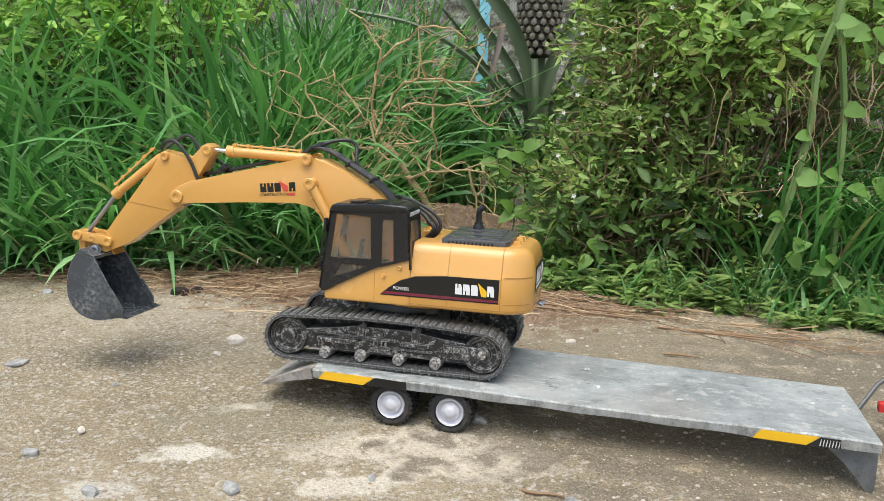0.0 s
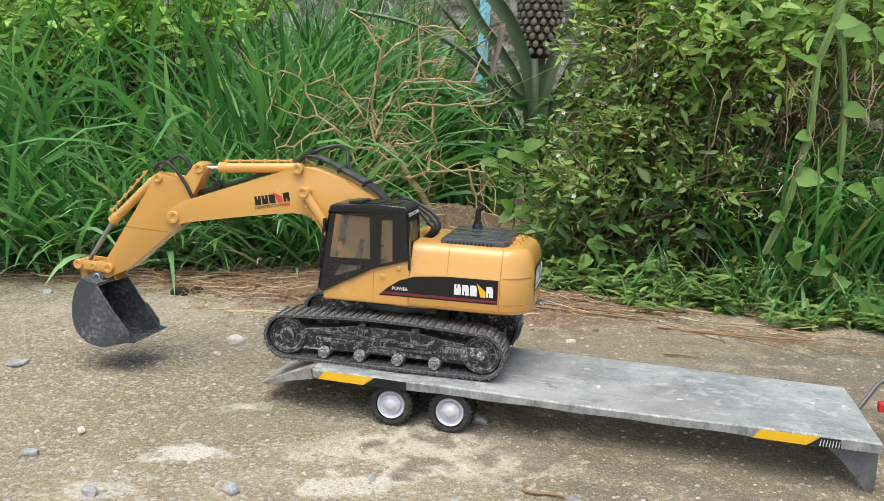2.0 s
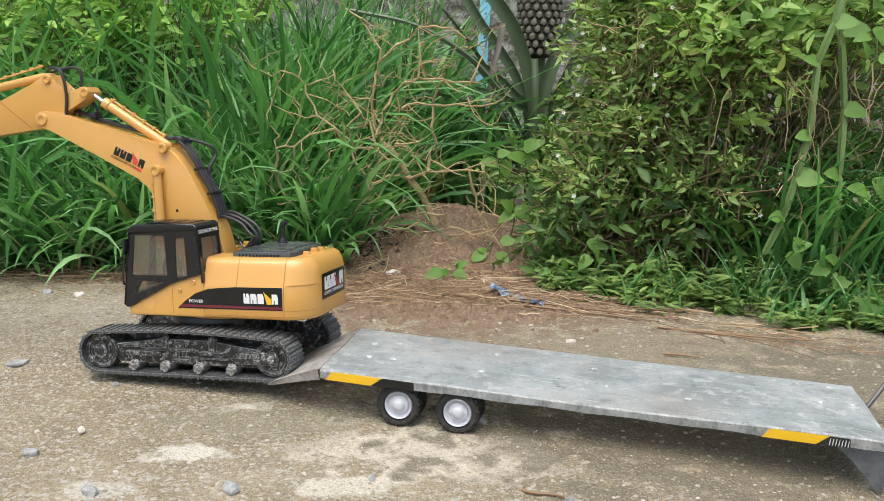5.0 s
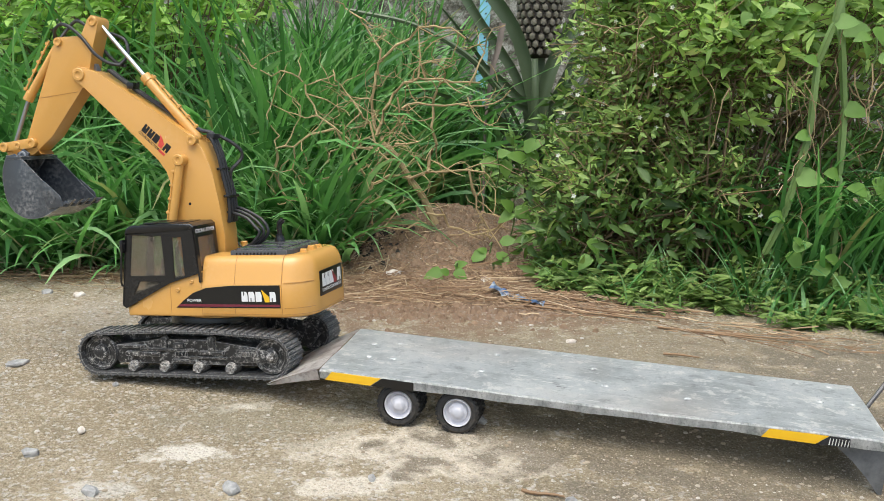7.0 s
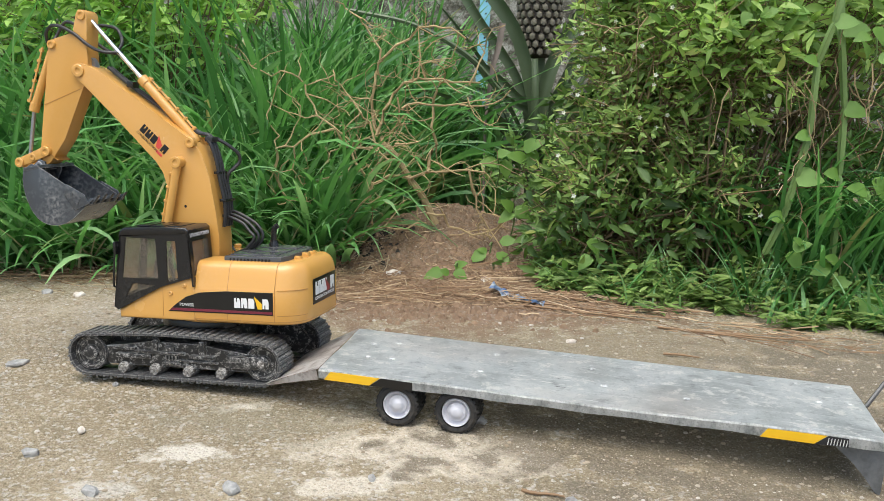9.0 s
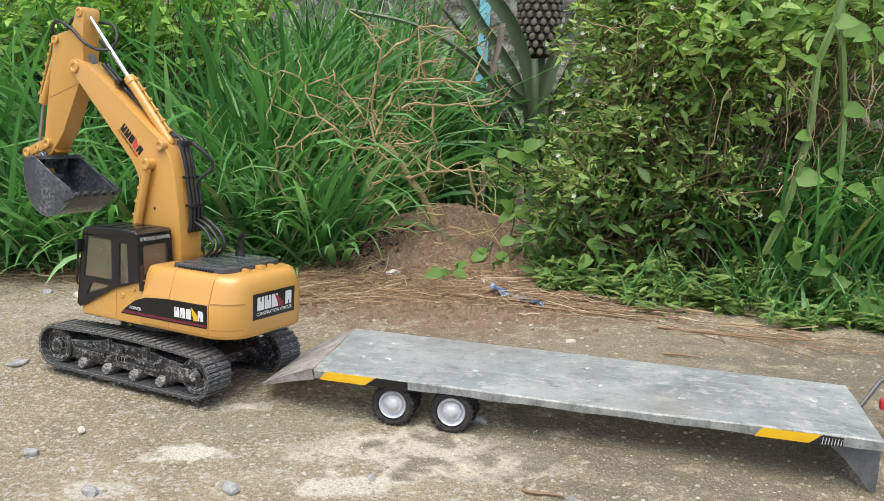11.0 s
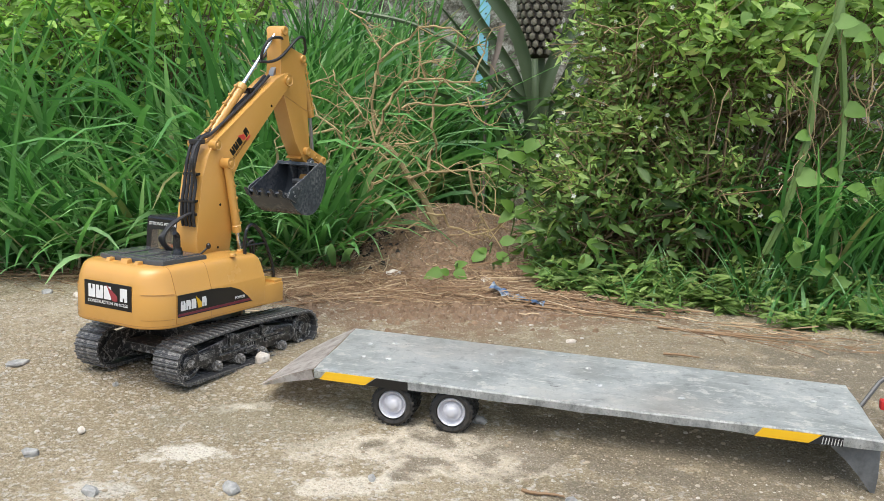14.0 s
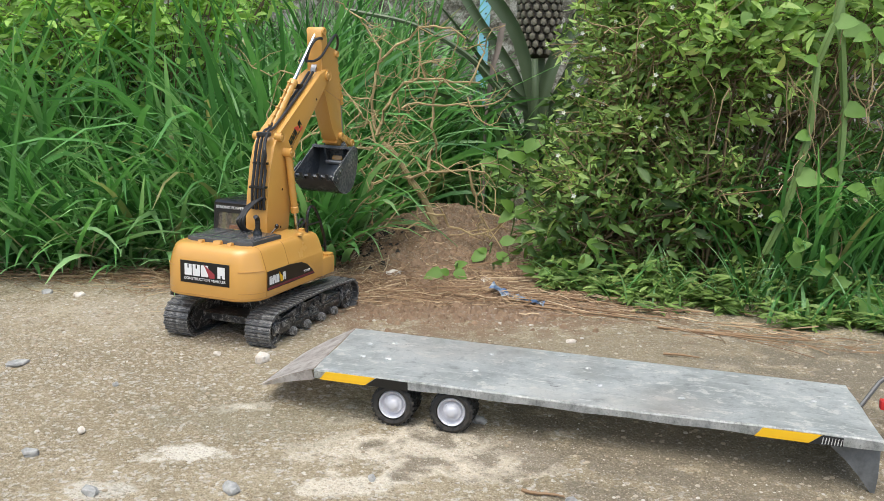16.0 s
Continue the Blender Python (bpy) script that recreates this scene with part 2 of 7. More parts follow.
GROUND = m_.bump(m_.math("ADD", m_.math("ADD", m_.math("MULTIPLY", mid_, 0.9), fine_), m_.math("ADD", grain_, coarse_)), 0.0040, 0.75).m


def leafy(name, dark, light, rough=0.5, yellow=None, share=0.93, trans=0.35):
    m = Mat(name, rough, 0, 0.4)
    r = m.island()
    c = m.ramp(r, (0.0, dark), (0.65, light), (1.0, tuple(v * 1.25 for v in light)))
    if yellow:
        c = m.mix(m.ramp(r, (share, (0, 0, 0)), (min(share + 0.02, 1), (1, 1, 1))), c, yellow)
    m.color(m.mix(m.math("MULTIPLY", m.noise(60, 3), 0.5), c, dark))
    m.b.inputs["Transmission Weight"].default_value = 0.0
    t = m.n.new("ShaderNodeBsdfTranslucent")
    m.l.new(m.mix(1.0, c, (1.0, 1.1, 0.75), "MULTIPLY"), t.inputs["Color"])
    x = m.n.new("ShaderNodeMixShader")
    x.inputs[0].default_value = trans
    m.l.new(m.b.outputs[0], x.inputs[1])
    m.l.new(t.outputs[0], x.inputs[2])
    m.l.new(x.outputs[0], m.n["Material Output"].inputs["Surface"])
    return m.m


GRASS = leafy("long_grass", (0.045, 0.140, 0.040), (0.17, 0.385, 0.115), 0.46, (0.40, 0.36, 0.16), 0.965)
GRASS_PALE = leafy("pale_grass", (0.16, 0.33, 0.13), (0.31, 0.50, 0.23), 0.42)
LEAF = leafy("bush_leaf", (0.095, 0.185, 0.040), (0.40, 0.54, 0.165), 0.42, (0.48, 0.50, 0.16), 0.95, 0.42)
LEAF_DARK = leafy("thicket_leaf", (0.085, 0.17, 0.045), (0.26, 0.40, 0.12), 0.45)
LEAF_BROAD = leafy("broad_leaf", (0.065, 0.155, 0.025), (0.19, 0.34, 0.065), 0.5)
# shade low in the shrub is put into this darker green
LEAF_SHADED = leafy("shaded_undergrowth_leaf", (0.038, 0.090, 0.020), (0.155, 0.255, 0.062), 0.42, (0.36, 0.40, 0.10), 0.96, 0.35)
# LEAF lightened: skylight on the upper foliage is put into the colour
LEAF_SKYLIT = leafy("skylit_trailing_leaf", (0.13, 0.24, 0.05), (0.44, 0.60, 0.18), 0.42, (0.48, 0.50, 0.16), 0.95, 0.45)
LEAF_WEED = leafy("weed_leaf", (0.18, 0.34, 0.06), (0.48, 0.68, 0.19), 0.45, None, 1, 0.45)
LEAF_LOW = leafy("ground_leaf", (0.070, 0.140, 0.030), (0.285, 0.39, 0.115), 0.5, (0.42, 0.38, 0.15), 0.95)
PINEAPPLE_LEAF = leafy("pineapple_leaf", (0.055, 0.085, 0.045), (0.115, 0.15, 0.085), 0.40, None, 1, 0.1)
VINE = leafy("vine_stem", (0.13, 0.21, 0.065), (0.20, 0.29, 0.10), 0.45, None, 1, 0.1)
DEAD_BLADE = leafy("dead_blade", (0.30, 0.25, 0.16), (0.56, 0.50, 0.36), 0.6, None, 1, 0.2)
PETAL = leafy("white_petal", (0.75, 0.75, 0.68), (0.85, 0.85, 0.78), 0.6)
BUD = leafy("cream_bud", (0.62, 0.60, 0.32), (0.75, 0.72, 0.45), 0.5)


def woody(name, a, b, rough=0.85):
    m = Mat(name, rough, 0, 0.2)
    c = m.mix(m.noise(90, 5), a, b)
    c = m.mix(m.math("MULTIPLY", m.island(), 0.6), c, tuple(v * 0.6 for v in a))
    return m.color(c).bump(m.noise(300, 3), 0.0008, 0.6).m


TWIG = woody("dry_twig", (0.50, 0.385, 0.21), (0.35, 0.25, 0.125))
STEM = woody("brown_stem", (0.20, 0.145, 0.085), (0.11, 0.08, 0.05))
SHOOT = woody("tan_shoot", (0.42, 0.32, 0.18), (0.24, 0.18, 0.09))
WITHERED = woody("withered_leaf", (0.30, 0.25, 0.22), (0.17, 0.14, 0.125))
m_ = Mat("dry_straw", 0.8, 0, 0.25)
STRAW = m_.color(m_.mix(m_.math("MULTIPLY", m_.noise(90, 5), 0.45), m_.ramp(m_.island(), (0.0, (0.11, 0.062, 0.035)), (0.5, (0.26, 0.165, 0.095)), (0.8, (0.42, 0.30, 0.18)), (1.0, (0.62, 0.50, 0.33))), (0.22, 0.14, 0.08))).bump(m_.noise(300, 3), 0.0006, 0.6).m
CLOD = woody("red_brown_soil", (0.21, 0.135, 0.085), (0.33, 0.235, 0.16))
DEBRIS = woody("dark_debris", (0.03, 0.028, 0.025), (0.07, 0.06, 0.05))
m_ = Mat("pebble_stone", 0.85, 0, 0.3)
r_ = m_.island()
m_.color(m_.mix(m_.math("MULTIPLY", m_.noise(150, 4), 0.5), m_.ramp(r_, (0.0, (0.27, 0.215, 0.15)), (0.5, (0.41, 0.335, 0.24)), (0.85, (0.50, 0.445, 0.365)), (1.0, (0.64, 0.61, 0.56))), (0.24, 0.195, 0.14)))
PEBBLE = m_.bump(m_.noise(400), 0.0005, 0.6).m
m_ = Mat("grey_stone", 0.8, 0, 0.3)
STONE_GREY = m_.color(m_.ramp(m_.noise(90, 6, 0.7), (0.35, (0.22, 0.22, 0.215)), (0.65, (0.46, 0.45, 0.43)))).bump(m_.noise(220), 0.001, 0.8).m
m_ = Mat("white_stone", 0.85, 0, 0.3)
STONE_WHITE = m_.color(m_.ramp(m_.noise(80, 6, 0.7), (0.3, (0.42, 0.35, 0.28)), (0.55, (0.68, 0.63, 0.57)), (0.7, (0.75, 0.72, 0.69)))).bump(m_.noise(200), 0.001, 0.8).m
m_ = Mat("rough_render", 0.95, 0, 0.2)
v_ = m_.noise(34, 8, 0.75)
WALL = m_.color(m_.mix(m_.math("MULTIPLY", m_.noise(4, 3), 0.6), m_.ramp(v_, (0.40, (0.07, 0.068, 0.052)), (0.5, (0.25, 0.24, 0.20)), (0.60, (0.58, 0.57, 0.52))), (0.12, 0.115, 0.085))).bump(v_, 0.02, 1.0).m
m_ = Mat("faded_blue_paint", 0.6)
BLUE = m_.color(m_.mix(m_.noise(30, 5), (0.12, 0.42, 0.58), (0.30, 0.55, 0.66))).m
m_ = Mat("blue_plastic_scrap", 0.35)
SCRAP = m_.color(m_.ramp(m_.noise(60, 4), (0.4, (0.10, 0.20, 0.42)), (0.52, (0.35, 0.45, 0.60)), (0.64, (0.62, 0.64, 0.66)))).m
m_ = Mat("pineapple_scale", 0.6)
sep_ = m_.n.new("ShaderNodeSeparateXYZ")
m_.l.new(m_.tc, sep_.inputs[0])
c_ = m_.ramp(m_.math("MULTIPLY", sep_.outputs[0], 160), (0.25, (0.055, 0.050, 0.035)), (0.55, (0.155, 0.145, 0.105)), (0.95, (0.27, 0.25, 0.19)))
PINE_SCALE = m_.color(m_.mix(m_.math("MULTIPLY", m_.noise(400, 4), 0.9), c_, (0.06, 0.05, 0.035))).bump(m_.noise(600), 0.0008).m
m_ = Mat("pineapple_skin", 0.8)
PINE_SKIN = m_.color(m_.mix(m_.math("MULTIPLY", m_.noise(130, 5), 0.8), (0.025, 0.020, 0.014), (0.05, 0.04, 0.03))).bump(m_.noise(260), 0.001).m
RED_LENS = plastic("red_lens", (0.55, 0.03, 0.03), 0.25, 0.05)


# ---- small builders ----
def finish(bm, smooth=True, angle=40):
    bmesh.ops.recalc_face_normals(bm, faces=bm.faces)
    if smooth:
        for f in bm.faces:
            f.smooth = True
        for e in bm.edges:
            if len(e.link_faces) == 2 and e.calc_face_angle(0) > radians(angle):
                e.smooth = False


def thing(name, bm, material, label="", category="", group="", kind="", smooth=True):
    """One mesh object at top level."""
    finish(bm, smooth)
    me = bpy.data.meshes.new(name)
    bm.to_mesh(me)
    bm.free()
    me.materials.append(material)
    return tagged(new(name, me), label, category, group, kind)


def part(name, bm, material, parent, label="", smooth=True):
    ob = thing(name, bm, material, label, smooth=smooth)
    ob.parent = parent
    return ob


def shared(name, mesh, parent, m=Matrix()):
    ob = new(name, mesh)
    ob.parent = parent
    ob.matrix_local = m
    return ob


def empty(name, label, category, group=""):
    return tagged(new(name), label, category, group)


def box(bm, x0, x1, y0, y1, z0, z1, bevel=0.0, m=Matrix()):
    vs = [bm.verts.new(m @ Vector((x, y, z))) for x in (x0, x1) for y in (y0, y1) for z in (z0, z1)]
    fs = [bm.faces.new([vs[i] for i in f]) for f in ((0, 1, 3, 2), (4, 6, 7, 5), (0, 4, 5, 1), (2, 3, 7, 6), (0, 2, 6, 4), (1, 5, 7, 3))]
    if bevel:
        es = list({e for f in fs for e in f.edges})
        bmesh.ops.bevel(bm, geom=es, offset=bevel, segments=2, affect="EDGES", profile=0.6)
    return bm


def B(*a, **k):
    return box(bmesh.new(), *a, **k)


def prism(outline, y0, y1, bevel=0.0, bm=None, segments=2, holes=False):
    """A plate cut along an (x, z) outline, from y0 to y1."""
    bm = bm or bmesh.new()
    a = [bm.verts.new((x, y0, z)) for x, z in outline]
    b = [bm.verts.new((x, y1, z)) for x, z in outline]
    n = len(outline)
    caps = [bm.faces.new(a), bm.faces.new(b[::-1])]
    sides = [bm.faces.new((a[i], b[i], b[(i + 1) % n], a[(i + 1) % n])) for i in range(n)]
    if bevel:
        es = list({e for f in caps for e in f.edges})
        bmesh.ops.bevel(bm, geom=es, offset=bevel, segments=segments, affect="EDGES", profile=0.6)
    return bm


def slab(outline, z0, z1, bevel=0.0, segments=3, top_only=False):
    """A block over an (x, y) outline."""
    bm = bmesh.new()
    a = [bm.verts.new((x, y, z0)) for x, y in outline]
    b = [bm.verts.new((x, y, z1)) for x, y in outline]
    n = len(outline)
    caps = [bm.faces.new(a[::-1]), bm.faces.new(b)]
    for i in range(n):
        bm.faces.new((a[i], a[(i + 1) % n], b[(i + 1) % n], b[i]))
    if bevel:
        es = list({e for f in (caps[1:] if top_only else caps) for e in f.edges})
        bmesh.ops.bevel(bm, geom=es, offset=bevel, segments=segments, affect="EDGES", profile=0.6)
    return bm


def lathe(bm, profile, axis="Y", steps=20, m=Matrix(), cap=True):
    """Turn (radius, along) points round an axis."""
    rings = []
    for r, s in profile:
        ring = []
        for i in range(steps):
            a = 2 * math.pi * i / steps
            c, d = r * math.cos(a), r * math.sin(a)
            p = {"Y": (c, s, d), "Z": (c, d, s), "X": (s, c, d)}[axis]
            ring.append(bm.verts.new(m @ Vector(p)))
        rings.append(ring)
    for p, q in zip(rings, rings[1:]):
        for i in range(steps):
            bm.faces.new((p[i], p[(i + 1) % steps], q[(i + 1) % steps], q[i]))
    if cap:
        bm.faces.new(rings[0][::-1])
        bm.faces.new(rings[-1])
    return bm


def pin(bm, x, z, r, y0, y1, steps=14, hole=0.45):
    """A round boss across the arm with a dimple at both ends."""
    h = r * hole
    return lathe(bm, [(h * 0.6, y0 + 0.0012), (h, y0 + 0.0008), (h * 1.15, y0), (r * 0.9, y0), (r, y0 + 0.0006), (r, y1 - 0.0006), (r * 0.9, y1), (h * 1.15, y1), (h, y1 - 0.0008), (h * 0.6, y1 - 0.0012)], "Y", steps, Matrix.Translation((x, 0, z)))


def tube(bm, pts, radius, sides=6, taper=None):
    """A tube through points, radius constant or tapering to `taper`."""
    pts = [Vector(p) for p in pts]
    rings, up = [], Vector((0.31, 0.17, 0.94))
    for i, p in enumerate(pts):
        t = (pts[min(i + 1, len(pts) - 1)] - pts[max(i - 1, 0)]).normalized()
        s = t.cross(up)
        if s.length < 1e-3:
            s = t.cross(Vector((1, 0, 0)))
        s.normalize()
        u = s.cross(t)
        r = radius if taper is None else radius + (taper - radius) * i / (len(pts) - 1)
        rings.append([bm.verts.new(p + r * (math.cos(a) * s + math.sin(a) * u)) for a in (2 * math.pi * k / sides for k in range(sides))])
    for a, b in zip(rings, rings[1:]):
        for k in range(sides):
            bm.faces.new((a[k], a[(k + 1) % sides], b[(k + 1) % sides], b[k]))
    bm.faces.new(rings[0][::-1])
    bm.faces.new(rings[-1])
    return bm


def smooth_path(pts, n=6):
    """Catmull-Rom through the points."""
    p = [Vector(q) for q in pts]
    p = [2 * p[0] - p[1]] + p + [2 * p[-1] - p[-2]]
    out = []
    for i in range(1, len(p) - 2):
        for k in range(n):
            t = k / n
            out.append(0.5 * (2 * p[i] + (p[i + 1] - p[i - 1]) * t + (2 * p[i - 1] - 5 * p[i] + 4 * p[i + 1] - p[i + 2]) * t * t + (3 * p[i] - p[i - 1] - 3 * p[i + 1] + p[i + 2]) * t ** 3))
    return out + [p[-2]]


def lettering(text, size, m, material, parent, name="lettering", label="", slant=0.0):
    """Raised letters of the built-in font on a surface; m puts the text's plane."""
    cu = bpy.data.curves.new(name, "FONT")
    cu.body, cu.size, cu.extrude, cu.align_x, cu.align_y, cu.shear = text, size, 0.0001, "CENTER", "CENTER", slant
    tmp = new(name + "_text", cu)
    bpy.context.view_layer.update()
    me = bpy.data.meshes.new_from_object(tmp.evaluated_get(bpy.context.evaluated_depsgraph_get()))
    bpy.data.objects.remove(tmp)
    me.materials.clear()
    me.materials.append(material)
    ob = tagged(new(name, me), label)
    ob.parent = parent
    ob.matrix_local = m
    return ob


def from_arrays(name, verts, faces, material, label, category, kind="", parent=None, smooth=False):
    me = bpy.data.meshes.new(name)
    me.from_pydata(verts, [], faces)
    if smooth:
        me.polygons.foreach_set("use_smooth", [True] * len(me.polygons))
    me.materials.append(material)
    ob = tagged(new(name, me), label, category, "", kind)
    if parent:
        ob.parent = parent
    return ob


def interp(rows, t):
    """Values at t between rows (t, ...), straight between them."""
    if t <= rows[0][0]:
        return list(rows[0][1:])
    for a, b in zip(rows, rows[1:]):
        if t <= b[0]:
            k = (t - a[0]) / (b[0] - a[0])
            return [p + (q - p) * k for p, q in zip(a[1:], b[1:])]
    return list(rows[-1][1:])


# ---- ground ----
def ground_z(x, y):
    z = -0.0137 + (y - 0.88) * 0.085 if y < 1.04 else (min(y, 3.0) - 1.04) * 0.03 - 0.0001
    z = max(z, -0.06)
    # low heap of reddish soil under the dry shrub
    z += 0.085 * math.exp(-(((x + 0.0) / 0.17) ** 2 + ((y - 1.75) / 0.18) ** 2))
    # hollow under the trailer's front end
    z -= 0.023 * math.exp(-(((x - 0.42) / 0.16) ** 2 + ((y - 0.76) / 0.10) ** 2))
    # bank under the bushes
    z += 0.06 * max(0.0, min(1.0, (x - 0.05) / 0.4)) * max(0.0, min(1.0, (y - 1.30) / 0.5))
    return z


def relief(x, y):
    a = noise.noise((x * 7, y * 7, 0.3)) * 0.0022 + noise.noise((x * 26, y * 26, 5.1)) * 0.0012 + noise.noise((x * 75, y * 75, 2.2)) * 0.0008
    far = max(0.0, min(1.0, (y - 1.3) / 0.3))
    return a * (1 + 3.5 * far)


def make_ground():
    def ticks(lo, a, b, hi, step):
        out, s, x = [a], step, a
        while x > lo:
            s *= 1.45
            x -= s
            out.insert(0, x)
        x = a
        while x < b:
            x += step
            out.append(x)
        s = step
        while x < hi:
            s *= 1.45
            x += s
            out.append(x)
        return out
    xs, ys = ticks(-70, -0.95, 0.9, 70, 0.0085), ticks(-70, 0.62, 2.1, 90, 0.0085)
    verts = [(x, y, ground_z(x, y) + (relief(x, y) if abs(x) < 1.5 and 0.4 < y < 2.6 else 0)) for y in ys for x in xs]
    n = len(xs)
    faces = [(j * n + i, j * n + i + 1, (j + 1) * n + i + 1, (j + 1) * n + i) for j in range(len(ys) - 1) for i in range(n - 1)]
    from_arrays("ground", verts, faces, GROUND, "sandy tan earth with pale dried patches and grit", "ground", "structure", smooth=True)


make_ground()
bm = bmesh.new()
box(bm, -9, 9, 2.95, 3.15, -0.05, 1.9)
thing("wall_back", bm, WALL, "rough grey-brown rendered garden wall behind the plants", "wall", kind="structure")


# ---- the toy excavator: x forward, y to its left, z up, origin on the ground between the tracks ----
excavator = empty("toy_excavator", "yellow and black plastic toy excavator with muddy black tracks", "toy excavator")
FOOT, ELBOW = (-0.0044, 0.1092), (0.1566, 0.2104)
WHEEL_X, WHEEL_Z, TRACK_R, TRACK_Y, SHOES = 0.1012, 0.0213, 0.0225, 0.0600, 64
STRAIGHT = 2 * WHEEL_X
LOOP = 2 * STRAIGHT + 2 * math.pi * TRACK_R


def on_track(s):
    """Place and outward turn of a shoe s metres along the loop: bottom run backwards, top run forwards."""
    s %= LOOP
    arc = math.pi * TRACK_R
    if s < STRAIGHT:
        return WHEEL_X - s, WHEEL_Z - TRACK_R, 180
    s -= STRAIGHT
    if s < arc:
        a = s / TRACK_R
        return -WHEEL_X - TRACK_R * math.sin(a), WHEEL_Z - TRACK_R * math.cos(a), 180 + math.degrees(a)
    s -= arc
    if s < STRAIGHT:
        sag = -0.0042 * math.sin(math.pi * s / STRAIGHT)
        return -WHEEL_X + s, WHEEL_Z + TRACK_R - sag, 360
    a = (s - STRAIGHT) / TRACK_R
    return WHEEL_X + TRACK_R * math.sin(a), WHEEL_Z + TRACK_R * math.cos(a), 360 + math.degrees(a)


bm = bmesh.new()
box(bm, -0.0040, 0.0040, -0.0178, 0.0178, -0.0022, 0.0006, 0.0003)
box(bm, -0.0036, -0.0012, -0.0178, 0.0178, 0.0006, 0.0022, 0.0003)
box(bm, 0.0010, 0.0026, -0.0172, 0.0172, 0.0006, 0.0014)
box(bm, -0.0030, 0.0030, -0.006, 0.006, -0.0026, -0.0006)
finish(bm)
shoe_mesh = bpy.data.meshes.new("track_shoe")
bm.to_mesh(shoe_mesh)
bm.free()
shoe_mesh.materials.append(SHOE)
shoes = []
for side in (1, -1):
    for i in range(SHOES):
        shoes.append((side, i * LOOP / SHOES, shared("track_shoe", shoe_mesh, excavator)))

wheels = []
for side in (1, -1):
    y = side * TRACK_Y
    fr = bmesh.new()
    prism([(-0.086, 0.010), (0.080, 0.010), (0.086, 0.016), (0.084, 0.030), (0.05, 0.034), (0.03, 0.0375), (-0.03, 0.0375), (-0.055, 0.033), (-0.086, 0.030)], y - side * 0.012, y + side * 0.0085, 0.0012, fr)
    box(fr, -0.012, 0.052, y + side * 0.0085, y + side * 0.0115, 0.0245, 0.0275, 0.0006)
    box(fr, -0.050, 0.006, y + side * 0.0085, y + side * 0.0110, 0.0170, 0.0190, 0.0005)
    for x0, x1, z0, z1 in ((0.028, 0.070, 0.0185, 0.0235), (-0.008, 0.014, 0.0130, 0.0165), (-0.046, -0.018, 0.0215, 0.0255), (0.020, 0.026, 0.028, 0.040), (-0.036, -0.029, 0.026, 0.041), (0.046, 0.074, 0.0275, 0.0305), (0.0, 0.012, 0.0285, 0.0335)):
        box(fr, x0, x1, y + side * 0.008, y + side * 0.0125, z0, z1, 0.0008)
    for x in (-0.002, 0.002, 0.006, 0.010):
        box(fr, x - 0.0006, x + 0.0006, y + side * 0.0085, y + side * 0.0118, 0.019, 0.0235)
    part("track_frame", fr, TRACK_FRAME, excavator, "black plastic track frame caked with dry mud")
    part("inner_plate", prism([(-0.100, 0.006), (0.100, 0.006), (0.112, 0.021), (0.100, 0.036), (0.05, 0.042), (-0.05, 0.042), (-0.100, 0.036), (-0.112, 0.021)], y - side * 0.0145, y - side * 0.012), TRACK_FRAME, excavator)
    fork = bmesh.new()
    prism([(-0.062, 0.0145), (-0.094, 0.0145), (-0.104, 0.0165), (-0.106, 0.0213), (-0.104, 0.0260), (-0.094, 0.0285), (-0.062, 0.0285)], y + side * 0.008, y + side * 0.0135, 0.0008, fork)
    for k in range(7):
        box(fork, -0.066 - k * 0.0032, -0.0677 - k * 0.0032, y + side * 0.0135, y + side * 0.0148, 0.0215, 0.0262)
    part("idler_fork", fork, TRACK_FRAME, excavator)
    for x, kind in ((WHEEL_X, "sprocket"), (-WHEEL_X, "idler_wheel")):
        wb = bmesh.new()
        lathe(wb, [(0.0192, -0.011), (0.0198, -0.010), (0.0198, 0.0095), (0.0185, 0.011), (0.0150, 0.0108), (0.0142, 0.0085), (0.0085, 0.0078), (0.0078, 0.0120), (0.0055, 0.0130), (0.0020, 0.0130)], "Y", 28, Matrix.Diagonal((1, side, 1, 1)))
        if kind == "sprocket":
            for k in range(10):
                a = 2 * math.pi * k / 10
                lathe(wb, [(0.0011, 0.0100), (0.0011, 0.0128), (0.0006, 0.0132)], "Y", 6, Matrix.Translation((0.0068 * math.cos(a), 0, 0.0068 * math.sin(a))) @ Matrix.Diagonal((1, side, 1, 1)))
        ob = part(kind, wb, TRACK_FRAME, excavator)
        ob.matrix_local = pose(x, y, WHEEL_Z)
        wheels.append((side, ob, x))
        if kind == "idler_wheel":
            hb = lathe(bmesh.new(), [(0.0042, 0.0135), (0.0042, 0.0150), (0.0030, 0.0158), (0.0012, 0.0160)], "Y", 14, Matrix.Translation((x, y, WHEEL_Z)) @ Matrix.Diagonal((1, side, 1, 1)))
            part("axle_cap", hb, ROLLER, excavator)
    for x in (0.0613, 0.0236, -0.0161, -0.0543):
        rb = lathe(bmesh.new(), [(0.0062, -0.010), (0.0066, -0.009), (0.0066, 0.009), (0.0060, 0.0125), (0.0052, 0.0140), (0.0046, 0.0128), (0.0030, 0.0128), (0.0026, 0.0142), (0.0010, 0.0144)], "Y", 12, Matrix.Diagonal((1, side, 1, 1)))
        for k in range(6):
            a = 2 * math.pi * k / 6
            box(rb, -0.0008, 0.0008, side * 0.0125, side * 0.0141, 0.0030, 0.0050, 0, Matrix.Rotation(a, 4, "Y"))
